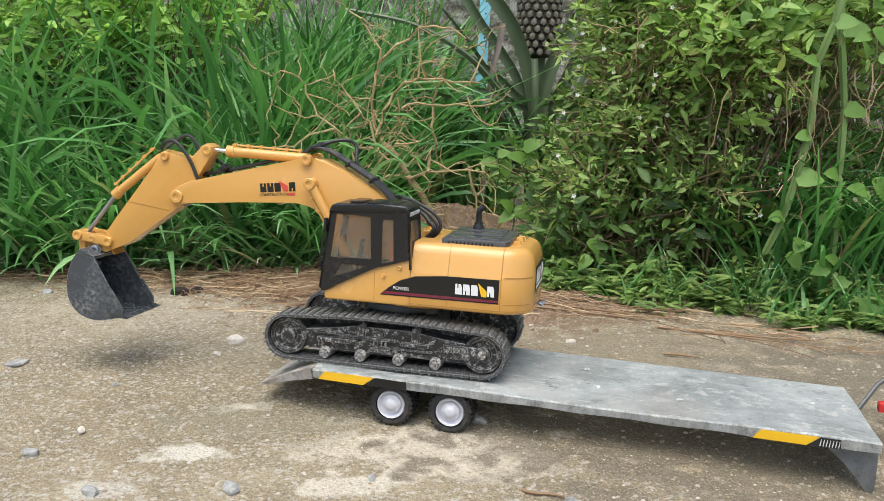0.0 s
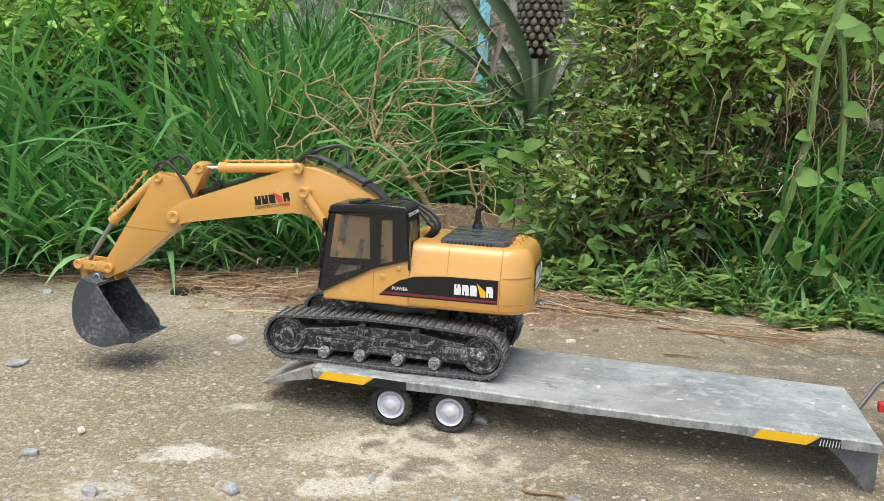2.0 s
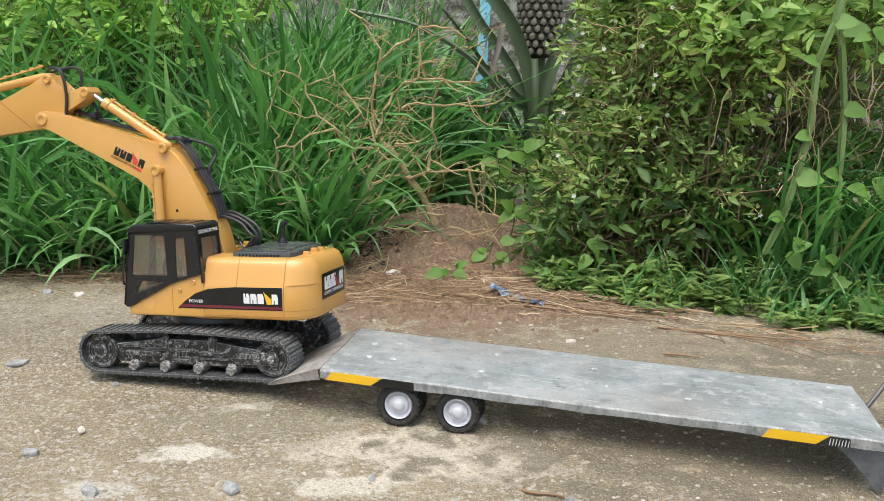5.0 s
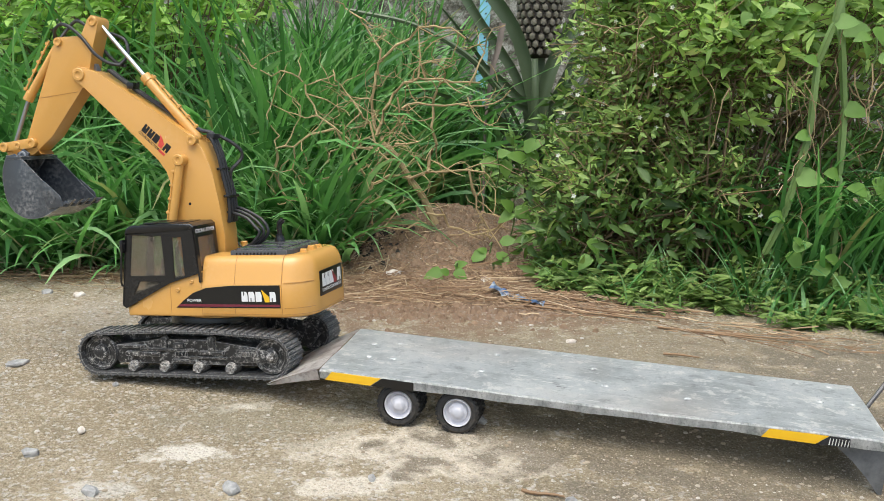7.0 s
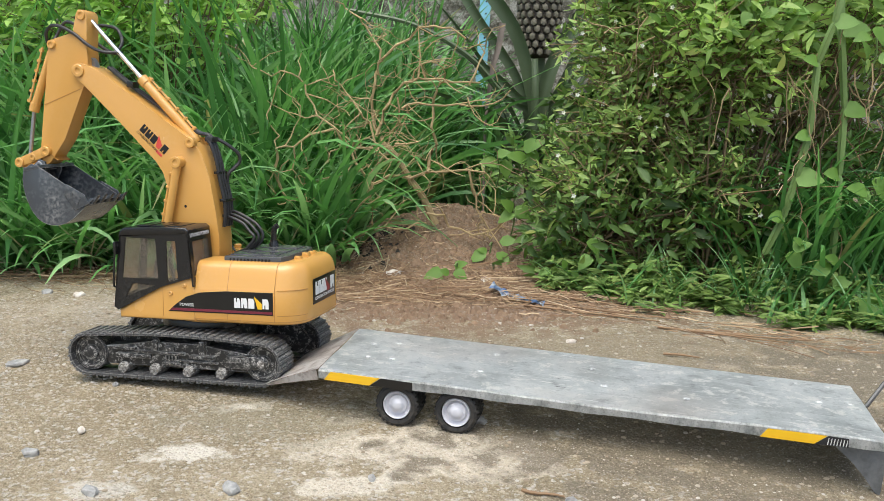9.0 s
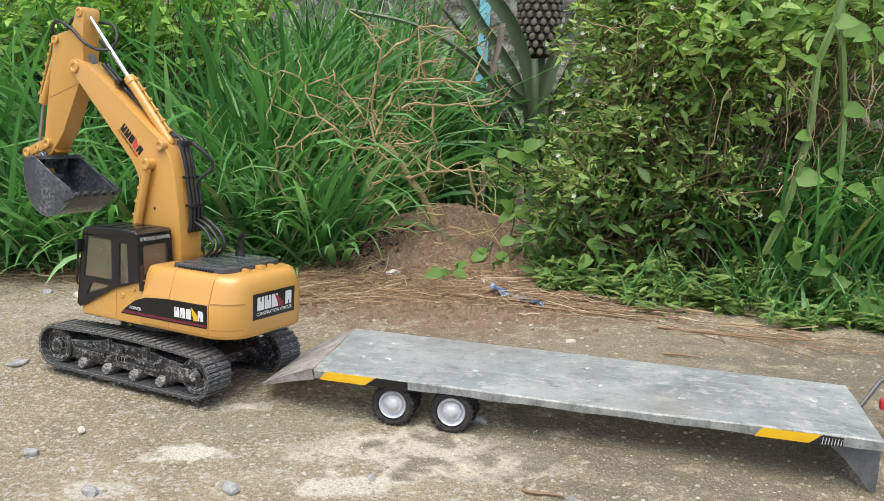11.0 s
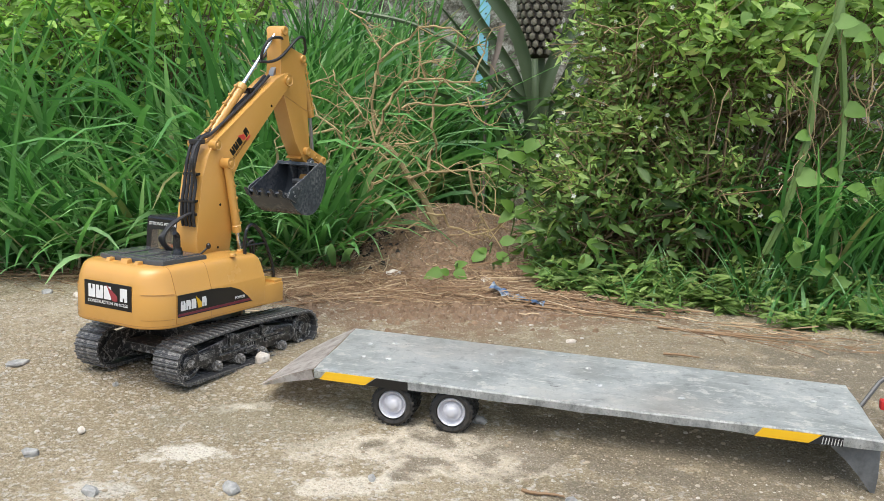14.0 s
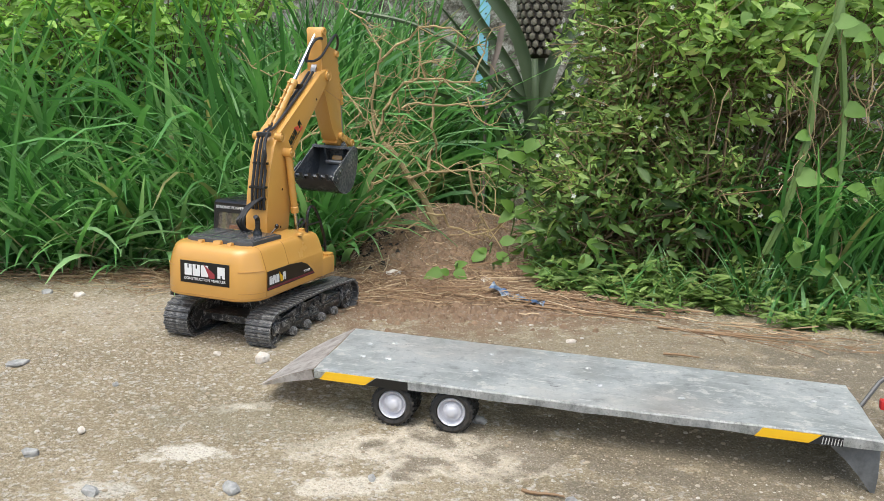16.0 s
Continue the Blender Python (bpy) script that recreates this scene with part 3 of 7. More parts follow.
        ob = part("track_roller", rb, ROLLER, excavator, "mud-crusted track roller")
        ob.matrix_local = pose(x, y, 0.0072)
        wheels.append((side, ob, x))
    for x in (0.022, -0.034):
        cb = lathe(bmesh.new(), [(0.0038, -0.010), (0.0040, -0.009), (0.0040, 0.010), (0.0025, 0.0115)], "Y", 12, Matrix.Translation((x, y, 0.0385)) @ Matrix.Diagonal((1, side, 1, 1)))
        part("carrier_roller", cb, TRACK_FRAME, excavator)

cb = bmesh.new()
box(cb, -0.045, 0.045, -0.050, 0.050, 0.016, 0.046, 0.004)
box(cb, -0.085, -0.045, -0.047, 0.047, 0.016, 0.026, 0.003)
box(cb, 0.045, 0.085, -0.047, 0.047, 0.016, 0.026, 0.003)
part("chassis", cb, TRACK_FRAME, excavator)
part("slew_ring", lathe(bmesh.new(), [(0.044, 0.044), (0.046, 0.046), (0.046, 0.060), (0.044, 0.0625)], "Z", 36), BLACK, excavator)
part("turntable", lathe(bmesh.new(), [(0.056, 0.0585), (0.058, 0.0595), (0.058, 0.0625)], "Z", 36, Matrix.Translation((-0.025, 0, 0))), YELLOW, excavator)


def arc(cx, cy, r, a0, a1, n=7):
    return [(cx + r * math.cos(radians(a0 + (a1 - a0) * i / n)), cy + r * math.sin(radians(a0 + (a1 - a0) * i / n))) for i in range(n + 1)]


# upper body
def hood_block():
    """Hood with a softly rounded top edge and rear corners, notched at the front for the boom."""
    def bend(cy, rx, ry, a0, a1):
        return [(-0.1115 + rx * math.cos(radians(a0 + (a1 - a0) * i / 10)), cy + ry * math.sin(radians(a0 + (a1 - a0) * i / 10))) for i in range(11)]

    def outline(d, e):
        return [(-0.0242, 0.068 - e)] + bend(0.034, 0.034 - d, 0.034 - e, 90, 180) + bend(-0.034, 0.034 - d, 0.034 - e, 180, 270) + [(0.030 - d, -0.068 + e), (0.030 - d, -0.022), (-0.036, -0.022), (-0.036, 0.021), (-0.0242, 0.021)]
    bm = bmesh.new()
    levels = [(0.0025, 0.0025, 0.0622), (0.0006, 0.0006, 0.0634), (0.0, 0.0, 0.0650), (0.0, 0.0, 0.0968), (0.0002, 0.0006, 0.0982), (0.0008, 0.0036, 0.1080), (0.0024, 0.0062, 0.1160), (0.0044, 0.0080, 0.1205), (0.0068, 0.0100, 0.1236), (0.0098, 0.0128, 0.1256), (0.0134, 0.0165, 0.1265)]
    rings = [[bm.verts.new((x, y, z)) for x, y in outline(d, e)] for d, e, z in levels]
    for a, b in zip(rings, rings[1:]):
        for k in range(len(a)):
            bm.faces.new((a[k], a[(k + 1) % len(a)], b[(k + 1) % len(a)], b[k]))
    bm.faces.new(rings[0][::-1])
    bm.faces.new(rings[-1])
    return bm


hood = part("hood", hood_block(), YELLOW, excavator, "glossy yellow engine hood with rounded rear")
for x in (-0.0618, -0.1150):
    for sy in (1, -1):
        part("panel_seam", B(x - 0.0003, x + 0.0003, sy * 0.0679, sy * 0.06825, 0.0655, 0.0970), YELLOW_DARK, hood)
        part("panel_seam", tube(bmesh.new(), [(x, sy * 0.0680, 0.0968), (x, sy * 0.0644, 0.1080), (x, sy * 0.0618, 0.1160), (x, sy * 0.0600, 0.1205), (x, sy * 0.0580, 0.1236), (x, sy * 0.0552, 0.1256), (x, sy * 0.0515, 0.1265)], 0.00035, 5), YELLOW_DARK, hood)
    part("panel_seam", B(x - 0.0003, x + 0.0003, -0.0515, 0.0515, 0.1263, 0.12675), YELLOW_DARK, hood)
part("panel_seam", slab([(-0.0242, 0.06825)] + arc(-0.1115, 0.034, 0.0343, 90, 180) + arc(-0.1115, -0.034, 0.0343, 180, 270) + [(0.030, -0.06825), (0.030, -0.0676)] + arc(-0.1115, -0.034, 0.0336, 270, 180) + arc(-0.1115, 0.034, 0.0336, 180, 90) + [(-0.0242, 0.0676)], 0.0655, 0.0660), YELLOW_DARK, hood)
for z in (0.072, 0.099):
    for sy in (1, -1):
        part("panel_seam", slab(arc(-0.1115, sy * 0.034, 0.0343, 180 - sy * 80, 180 - sy * 20) + arc(-0.1115, sy * 0.034, 0.0337, 180 - sy * 20, 180 - sy * 80), z, z + 0.0005), YELLOW_DARK, hood)
part("side_step", prism([(-0.0242, 0.0625), (0.0647, 0.0625), (0.0655, 0.0714), (0.040, 0.0855), (0.0128, 0.0990), (-0.0242, 0.1113)], 0.019, 0.068, 0.0022, segments=3), YELLOW, excavator)
for x, z in ((-0.0128, 0.1005), (0.0035, 0.0915)):
    part("screw_boss", lathe(bmesh.new(), [(0.0024, 0.0675), (0.0024, 0.0692), (0.0016, 0.0698), (0.0014, 0.0692)], "Y", 12, Matrix.Translation((x, 0, z))), YELLOW, excavator)
part("door_seam", B(0.0126, 0.0130, 0.0678, 0.06825, 0.066, 0.098), YELLOW_DARK, excavator)
part("floor_plate", B(-0.036, 0.056, -0.022, 0.019, 0.0625, 0.082, 0.002), YELLOW, excavator)
part("front_step", B(0.029, 0.0655, -0.068, -0.021, 0.0625, 0.0870, 0.0025), YELLOW, excavator)
part("step_lip", B(0.050, 0.0655, -0.066, -0.024, 0.0865, 0.0905, 0.0015), YELLOW, excavator)
for sy in (0.019, -0.0195):
    part("boom_bracket", prism([(-0.034, 0.10), (0.022, 0.08), (0.024, 0.108)] + [(FOOT[0] + 0.014 * math.cos(a), FOOT[1] + 0.014 * math.sin(a)) for a in (0.2, 0.8, 1.5, 2.2, 2.9)], sy - 0.0015, sy + 0.0015, 0.0006), YELLOW, excavator)
# engine cover on the hood
cover = part("engine_cover", slab([(-0.050, -0.050), (-0.050, 0.048), (-0.114, 0.046), (-0.118, 0.036), (-0.118, -0.036), (-0.114, -0.048)], 0.1235, 0.1318, 0.0022, 2, True), GRILL, excavator, "dark grey slatted engine cover")
for k in range(12):
    part("vent_slat", B(-0.058 - k * 0.0040, -0.0565 - k * 0.0040, 0.0440, 0.0484, 0.1255, 0.1290), BLACK, cover)
for y0, y1 in ((-0.044, -0.018), (-0.012, 0.012), (0.018, 0.040)):
    part("cover_panel", B(-0.106, -0.054, y0, y1, 0.1312, 0.1328, 0.0006), GRILL, cover)
ex = bmesh.new()
lathe(ex, [(0.0056, 0.130), (0.0058, 0.136), (0.0046, 0.1375), (0.0046, 0.1400), (0.0035, 0.1405)], "Z", 16, Matrix.Translation((-0.074, -0.030, 0)))
tube(ex, smooth_path([(-0.074, -0.030, 0.139), (-0.074, -0.030, 0.149), (-0.0750, -0.030, 0.1535), (-0.0790, -0.030, 0.1570)], 4), 0.0032, 10)
part("exhaust_pipe", ex, BLACK, excavator)
for y in (-0.022, -0.004, 0.020):
    big = y == -0.004
    part("hood_lug", prism([(-0.128, 0.1255), (-0.119, 0.1255), (-0.120, 0.1300 + 0.001 * big), (-0.126, 0.1300 + 0.001 * big)], y - 0.003 - 0.002 * big, y + 0.003 + 0.002 * big, 0.0008), YELLOW, excavator)
for x, y in ((0.012, -0.045), (-0.016, -0.058)):
    part("filler_cap", lathe(bmesh.new(), [(0.0042, 0.126), (0.0042, 0.1292), (0.0034, 0.1300)], "Z", 14, Matrix.Translation((x, y, 0))), YELLOW, excavator)

# decals; the maker's mark is drawn as plain blocks
for sy in (1, -1):
    y0, y1 = sy * 0.0679, sy * 0.0684
    plate = part("side_decal", prism([(0.0068, 0.0722), (-0.1134, 0.0728), (-0.1134, 0.0970), (-0.060, 0.0965), (-0.0293, 0.0938), (-0.014, 0.0885), (-0.002, 0.0800)], y0, y1), DECAL_BLACK, excavator, "black swept side decal with blocky white mark")
    part("decal_stripe", prism([(0.0050, 0.0735), (-0.1130, 0.0741), (-0.1130, 0.0765), (0.0015, 0.0762)], sy * 0.0684, sy * 0.0687), DECAL_RED, plate)
    for k in range(5):
        x1 = -0.0700 - k * 0.0080 if sy > 0 else -0.1090 + k * 0.0080
        d = -1 if sy > 0 else 1
        if k == 3:
            continue
        part("mark_block", prism([(x1, 0.0795), (x1 + d * 0.0068, 0.0795), (x1 + d * 0.0068, 0.0865), (x1 + d * 0.0055, 0.0900), (x1, 0.0900)], sy * 0.0684, sy * 0.0688), DECAL_WHITE, plate)
        if k in (0, 1, 4):
            part("mark_gap", prism([(x1 + d * 0.0022, 0.0795 if k else 0.0860), (x1 + d * 0.0032, 0.0795 if k else 0.0860), (x1 + d * 0.0032, 0.0835 if k else 0.0900), (x1 + d * 0.0022, 0.0835 if k else 0.0900)], sy * 0.0688, sy * 0.06895), DECAL_BLACK, plate)
    x1 = -0.0700 - 2.75 * 0.0080 if sy > 0 else -0.1090 + 2.75 * 0.0080
    d = -1 if sy > 0 else 1
    part("mark_slash", prism([(x1 + d * 0.0045, 0.0790), (x1 + d * 0.0095, 0.0790), (x1 + d * 0.0095, 0.0845), (x1 + d * 0.0005, 0.0925)], sy * 0.0684, sy * 0.0689), DECAL_YELLOW, plate)
    turn = Matrix.Rotation(radians(180 if sy > 0 else 0), 4, "Z") @ Matrix.Rotation(radians(90), 4, "X")
    lettering("POWER", 0.0048, Matrix.Translation((-0.0150, sy * 0.0686, 0.0800)) @ turn, DECAL_WHITE, plate)
back = part("rear_decal", B(-0.1459, -0.1453, -0.035, 0.035, 0.0800, 0.1075, 0.0002), DECAL_BLACK, excavator, "black rear plate with blocky white mark")
for k in range(5):
    y1 = 0.0285 - k * 0.0118
    if k == 3:
        continue
    part("mark_block", B(-0.1463, -0.1459, y1 - 0.0102, y1, 0.0895, 0.1035), DECAL_WHITE, back)
    if k in (0, 1, 4):
        part("mark_gap", B(-0.1465, -0.1463, y1 - 0.0062, y1 - 0.0044, 0.0985 if k < 2 else 0.0895, 0.1035 if k < 2 else 0.0935), DECAL_BLACK, back)
sl = bmesh.new()
a = [sl.verts.new((x, y, z)) for x in (-0.1464, -0.1459) for y, z in ((0.001, 0.1048), (-0.0145, 0.0938), (-0.0145, 0.0885), (-0.0075, 0.0885))]
sl.faces.new(a[:4]), sl.faces.new(a[7:3:-1])
for i in range(4):
    sl.faces.new((a[i], a[(i + 1) % 4], a[4 + (i + 1) % 4], a[4 + i]))
part("mark_slash", sl, DECAL_DEEP_RED, back)
lettering("CONSTRUCTION VEHICLES", 0.0048, Matrix.Translation((-0.1461, 0, 0.0855)) @ Matrix.Rotation(radians(-90), 4, "Z") @ Matrix.Rotation(radians(90), 4, "X"), DECAL_WHITE, back)


# cab
def holed(outer, holes, place, thick):
    """A sheet with openings: outlines in 2D, place(u, v) -> point, thickened by thick along the vector."""
    bm = bmesh.new()
    edges = []
    for loop in (outer, *holes):
        vs = [bm.verts.new(place(u, v)) for u, v in loop]
        edges += [bm.edges.new((vs[i], vs[(i + 1) % len(vs)])) for i in range(len(vs))]
    bmesh.ops.triangle_fill(bm, use_beauty=True, use_dissolve=False, edges=edges)
    out = bmesh.ops.extrude_face_region(bm, geom=bm.faces[:])
    bmesh.ops.translate(bm, vec=thick, verts=[g for g in out["geom"] if isinstance(g, bmesh.types.BMVert)])
    return bm


cab = part("cab", holed([(0.0700, 0.0745), (0.0612, 0.1500), (0.0570, 0.1575), (-0.0165, 0.1605), (-0.0205, 0.1560), (-0.0242, 0.1100), (0.0128, 0.0985), (0.0655, 0.0712)],
                        [[(0.0540, 0.1508), (0.0185, 0.1500), (0.0164, 0.1072), (0.0592, 0.1065)], [(0.0063, 0.1480), (-0.0048, 0.1484), (-0.0067, 0.1070), (0.0062, 0.1038)], [(0.0470, 0.1010), (0.0200, 0.1000), (0.0310, 0.0955), (0.0560, 0.0860)]],
                        lambda u, v: (u, 0.0705, v), (0, -0.0025, 0)), BLACK, excavator, "glossy black cab shell", smooth=False)
part("cab_side", holed([(0.0700, 0.0745), (0.0612, 0.1500), (0.0570, 0.1575), (-0.0165, 0.1605), (-0.0205, 0.1560), (-0.0242, 0.0830)],
                       [[(0.055, 0.150), (-0.012, 0.150), (-0.014, 0.100), (0.059, 0.100)]], lambda u, v: (u, 0.0215, v), (0, 0.002, 0)), BLACK, cab, smooth=False)
part("cab_rear", holed([(0.0215, 0.100), (0.0705, 0.100), (0.0705, 0.1605), (0.0215, 0.1605)], [[(0.0275, 0.1165), (0.0645, 0.1165), (0.0635, 0.1475), (0.0285, 0.1475)]],
                       lambda u, v: (-0.0242 + (v - 0.110) * 0.085, u, v), (0.002, 0, 0)), BLACK, cab, smooth=False)
part("cab_front", holed([(0.0215, 0.0740), (0.0705, 0.0740), (0.0705, 0.1575), (0.0215, 0.1575)], [[(0.0265, 0.0860), (0.0655, 0.0860), (0.0655, 0.1500), (0.0265, 0.1500)]],
                        lambda u, v: (0.0700 - (v - 0.0745) * 0.12, u, v), (-0.002, 0, 0)), BLACK, cab, smooth=False)
roof = prism([(0.0625, 0.1510), (0.0590, 0.1590), (0.0540, 0.1612), (0.0100, 0.1628), (-0.0165, 0.1630), (-0.0205, 0.1600), (-0.0200, 0.1560), (0.0, 0.1560)], 0.0205, 0.0715, 0.0022, segments=3)
part("cab_roof", roof, BLACK, cab)
for x in (0.0, 0.018, 0.036):
    part("roof_rib", B(x - 0.007, x + 0.007, 0.028, 0.064, 0.1620, 0.1638, 0.0008), BLACK, cab)
part("cab_floor", B(-0.022, 0.036, 0.0215, 0.066, 0.080, 0.084), BLACK, cab)
for o in ([(0.0550, 0.1515), (0.0175, 0.1510), (0.0154, 0.1062), (0.0602, 0.1055)], [(0.0073, 0.1490), (-0.0058, 0.1494), (-0.0077, 0.1060), (0.0072, 0.1028)], [(0.0470, 0.1020), (0.0190, 0.1010), (0.0310, 0.0945), (0.0570, 0.0850)]):
    part("side_pane", prism(o, 0.0686, 0.0692), GLASS, cab, "scratched clear window pane")
rp = prism([(0.0270, 0.116), (0.065, 0.116), (0.064, 0.148), (0.028, 0.148)], 0, 0.0006)
for v in rp.verts:
    v.co = (-0.0242 + (v.co.z - 0.110) * 0.085 + 0.0008 + v.co.y, v.co.x, v.co.z)
part("rear_pane", rp, GLASS, cab)
fp = prism([(0.0260, 0.0855), (0.066, 0.0855), (0.066, 0.1505), (0.026, 0.1505)], 0, 0.0006)
for v in fp.verts:
    v.co = (0.0692 - (v.co.z - 0.0745) * 0.12 - v.co.y, v.co.x, v.co.z)
part("front_pane", fp, GLASS, cab)
lettering("STRONG POWER", 0.0056, Matrix.Translation((-0.0206, 0.046, 0.1540)) @ Matrix.Rotation(radians(-90), 4, "Z") @ Matrix.Rotation(radians(85), 4, "X"), DECAL_WHITE, cab)
seat = bmesh.new()
box(seat, 0.000, 0.024, 0.034, 0.058, 0.088, 0.098, 0.003)
box(seat, -0.006, 0.001, 0.034, 0.058, 0.094, 0.128, 0.003)
part("cab_seat", seat, ORANGE, cab, "orange plastic seat inside the cab")
part("control_lever", tube(bmesh.new(), [(0.036, 0.040, 0.084), (0.037, 0.040, 0.104), (0.034, 0.040, 0.122)], 0.003, 6), SEAT, cab)
mr = bmesh.new()
tube(mr, smooth_path([(0.067, 0.068, 0.096), (0.0690, 0.0715, 0.100), (0.0650, 0.0725, 0.138), (0.0625, 0.071, 0.142)], 4), 0.0011, 6)
box(mr, 0.0625, 0.0655, 0.068, 0.076, 0.132, 0.146, 0.0012)
part("mirror", mr, BLACK, cab)
hr = bmesh.new()
y = -0.054
tube(hr, smooth_path([(0.010, y, 0.124), (0.010, y, 0.142), (0.013, y, 0.154), (0.020, y, 0.159), (0.030, y, 0.156), (0.044, y, 0.140), (0.056, y, 0.118), (0.0615, y, 0.104), (0.063, y, 0.088)], 4), 0.0021, 8)
tube(hr, [(0.0105, y, 0.135), (0.0470, y, 0.135)], 0.0014, 6)
tube(hr, [(0.0300, y, 0.100), (0.0620, y, 0.100)], 0.0014, 6)
part("handrail", hr, BLACK, excavator, "thin black handrail")

# boom: its own space has its foot pin at the origin
boom_shape = [(-0.018, -0.012), (0.020, -0.014), (0.032, 0.010), (0.0400, 0.0450), (0.0425, 0.0750), (0.0430, 0.0920), (0.0480, 0.1050), (0.0580, 0.1170), (0.1015, 0.1550), (0.1500, 0.1955), (0.1600, 0.2015), (0.1660, 0.2080), (0.1650, 0.2160), (0.1575, 0.2195), (0.1500, 0.2185), (0.1340, 0.2130), (0.0971, 0.1915), (0.0211, 0.1470), (0.0120, 0.1395), (0.0032, 0.1294), (-0.0074, 0.1036), (-0.0162, 0.0679), (-0.0216, 0.0383), (-0.0230, 0.010)]
boom = part("boom", prism(boom_shape, -0.0145, 0.0145, 0.0010), YELLOW, excavator, "yellow curved boom arm")
for sy in (1, -1):
    part("boom_cheek", prism(boom_shape, sy * 0.0145, sy * 0.0160, 0.0006), YELLOW, boom)
    pin_b = bmesh.new()
    pin(pin_b, *ELBOW, 0.0072, sy * 0.0135, sy * 0.0182)
    part("elbow_pin", pin_b, YELLOW, boom)
    pb = bmesh.new()
    pin(pb, 0.0281, 0.1188, 0.0064, sy * 0.0155, sy * 0.0285)
    part("lift_pin", pb, YELLOW, boom)
    pb = bmesh.new()
    pin(pb, 0.0158, 0.1410, 0.0058, sy * 0.0120, sy * 0.0215)
    part("cylinder_pin", pb, YELLOW, boom)
    for x, z in ((0.072, 0.147), (0.122, 0.180), (0.02, 0.07), (0.012, 0.02))[2 if sy > 0 else 0:]:
        part("screw_hole", lathe(bmesh.new(), [(0.0016, sy * 0.0158), (0.0016, sy * 0.0163)], "Y", 10, Matrix.Translation((x, 0, z))), BLACK, boom)
    # mark along the boom
    ux, uz = (0.0780, 0.0626)
    ul = math.hypot(ux, uz)
    ux, uz = ux / ul, uz / ul
    mark = empty("boom_mark", "", "")
    mark.parent = boom
    tagged(mark, "black blocky mark with a red slash")
    if sy < 0:
        mx, mz, dx, dz, px, pz = 0.0464, 0.1252, ux, uz, -uz, ux
    else:
        mx, mz, dx, dz, px, pz = 0.0792, 0.1501, -ux, -uz, -uz, ux
    def at(a, b):
        return (mx + dx * a + px * b, mz + dz * a + pz * b)
    for k in range(5):
        if k == 3:
            continue
        a0 = k * 0.0082
        part("mark_block", prism([at(a0, 0), at(a0 + 0.0070, 0), at(a0 + 0.0070, 0.0095), at(a0, 0.0095)], sy * 0.0158, sy * 0.0164), DECAL_BLACK, mark)
        if k in (0, 1, 4):
            part("mark_gap", prism([at(a0 + 0.003, 0.0 if k == 4 else 0.006), at(a0 + 0.0042, 0.0 if k == 4 else 0.006), at(a0 + 0.0042, 0.003 if k == 4 else 0.0096), at(a0 + 0.003, 0.003 if k == 4 else 0.0096)], sy * 0.0163, sy * 0.0166), YELLOW, mark)
    part("mark_slash", prism([at(0.0265, 0), at(0.0315, 0), at(0.0315, 0.006), at(0.0215, 0.0120)], sy * 0.0158, sy * 0.0165), DECAL_BRIGHT_RED, mark)
    tx, tz = at(0.0150, -0.0030)
    rot4 = Matrix(((dx, px, 0, 0), (0, 0, float(sy), 0), (dz, pz, 0, 0), (0, 0, 0, 1)))
    lettering("CONSTRUCTION", 0.0042, Matrix.Translation((tx, sy * 0.0163, tz)) @ rot4, DECAL_BLACK, mark)
    part("mark_number", prism([at(0.0300, -0.0045), at(0.0390, -0.0045), at(0.0390, -0.0018), at(0.0300, -0.0018)], sy * 0.0158, sy * 0.0164), DECAL_BRIGHT_RED, mark)
# hoses along the boom's back, and the loops that lie from behind the cab to the hood
hose_loops = []
for k, y in enumerate((-0.0125, -0.0070, -0.0010, 0.0045)):
    pts = [(-0.0215, y, 0.050), (-0.0225, y, 0.062), (-0.0205, y, 0.080), (-0.0155, y, 0.098)]
    if k == 3:
        pts += [(-0.0095, y, 0.122), (-0.0030, y, 0.138), (0.002, y, 0.1450)]
    elif k:
        pts += [(-0.0095, y, 0.122), (-0.0010, y, 0.142), (0.006, y, 0.1500), (0.020, y, 0.1530), (0.060, y, 0.1745), (0.100, y, 0.1975), (0.130, y, 0.2170)]
    else:
        pts += [(-0.0165, y, 0.108), (-0.0215, y * 1.3, 0.115), (-0.0258, y * 1.6, 0.1225), (-0.0245, y * 1.5, 0.1310), (-0.0150, y * 1.1, 0.1395), (-0.003, y * 0.8, 0.1460)]
    part("hose", tube(bmesh.new(), smooth_path(pts, 5), 0.0020, 8), HOSE, boom, "black ribbed hydraulic hose")
    if k == 3:
        continue
    g = 0.0026 * k
    loop = [(-0.0185, y, 0.1560), (-0.0225, y, 0.1680), (-0.0330, y + 0.001, 0.1735 - g), (-0.0500, y + 0.003, 0.1675 - g), (-0.0655 + g, y + 0.005, 0.1580 - g), (-0.0710 + g, y + 0.006, 0.1460), (-0.0630 + g, y + 0.006, 0.1355), (-0.0500, y + 0.004, 0.1310), (-0.0390, y, 0.1270)]
    hose_loops.append(part("hose", tube(bmesh.new(), smooth_path(loop, 5), 0.0018, 8), HOSE, excavator, "black ribbed hydraulic hose"))
part("hose_clip", B(-0.0240, -0.0165, -0.016, 0.008, 0.078, 0.081, 0.0006), BLACK, boom)
part("hose_clip", B(-0.0145, -0.0080, -0.014, 0.007, 0.108, 0.111, 0.0006), BLACK, boom)
part("hose_clip", B(0.094, 0.102, -0.007, 0.007, 0.196, 0.203, 0.0008), BLACK, boom)
hu = bmesh.new()
box(hu, -0.004, 0.005, -0.012, 0.006, 0.1430, 0.1485, 0.0012)
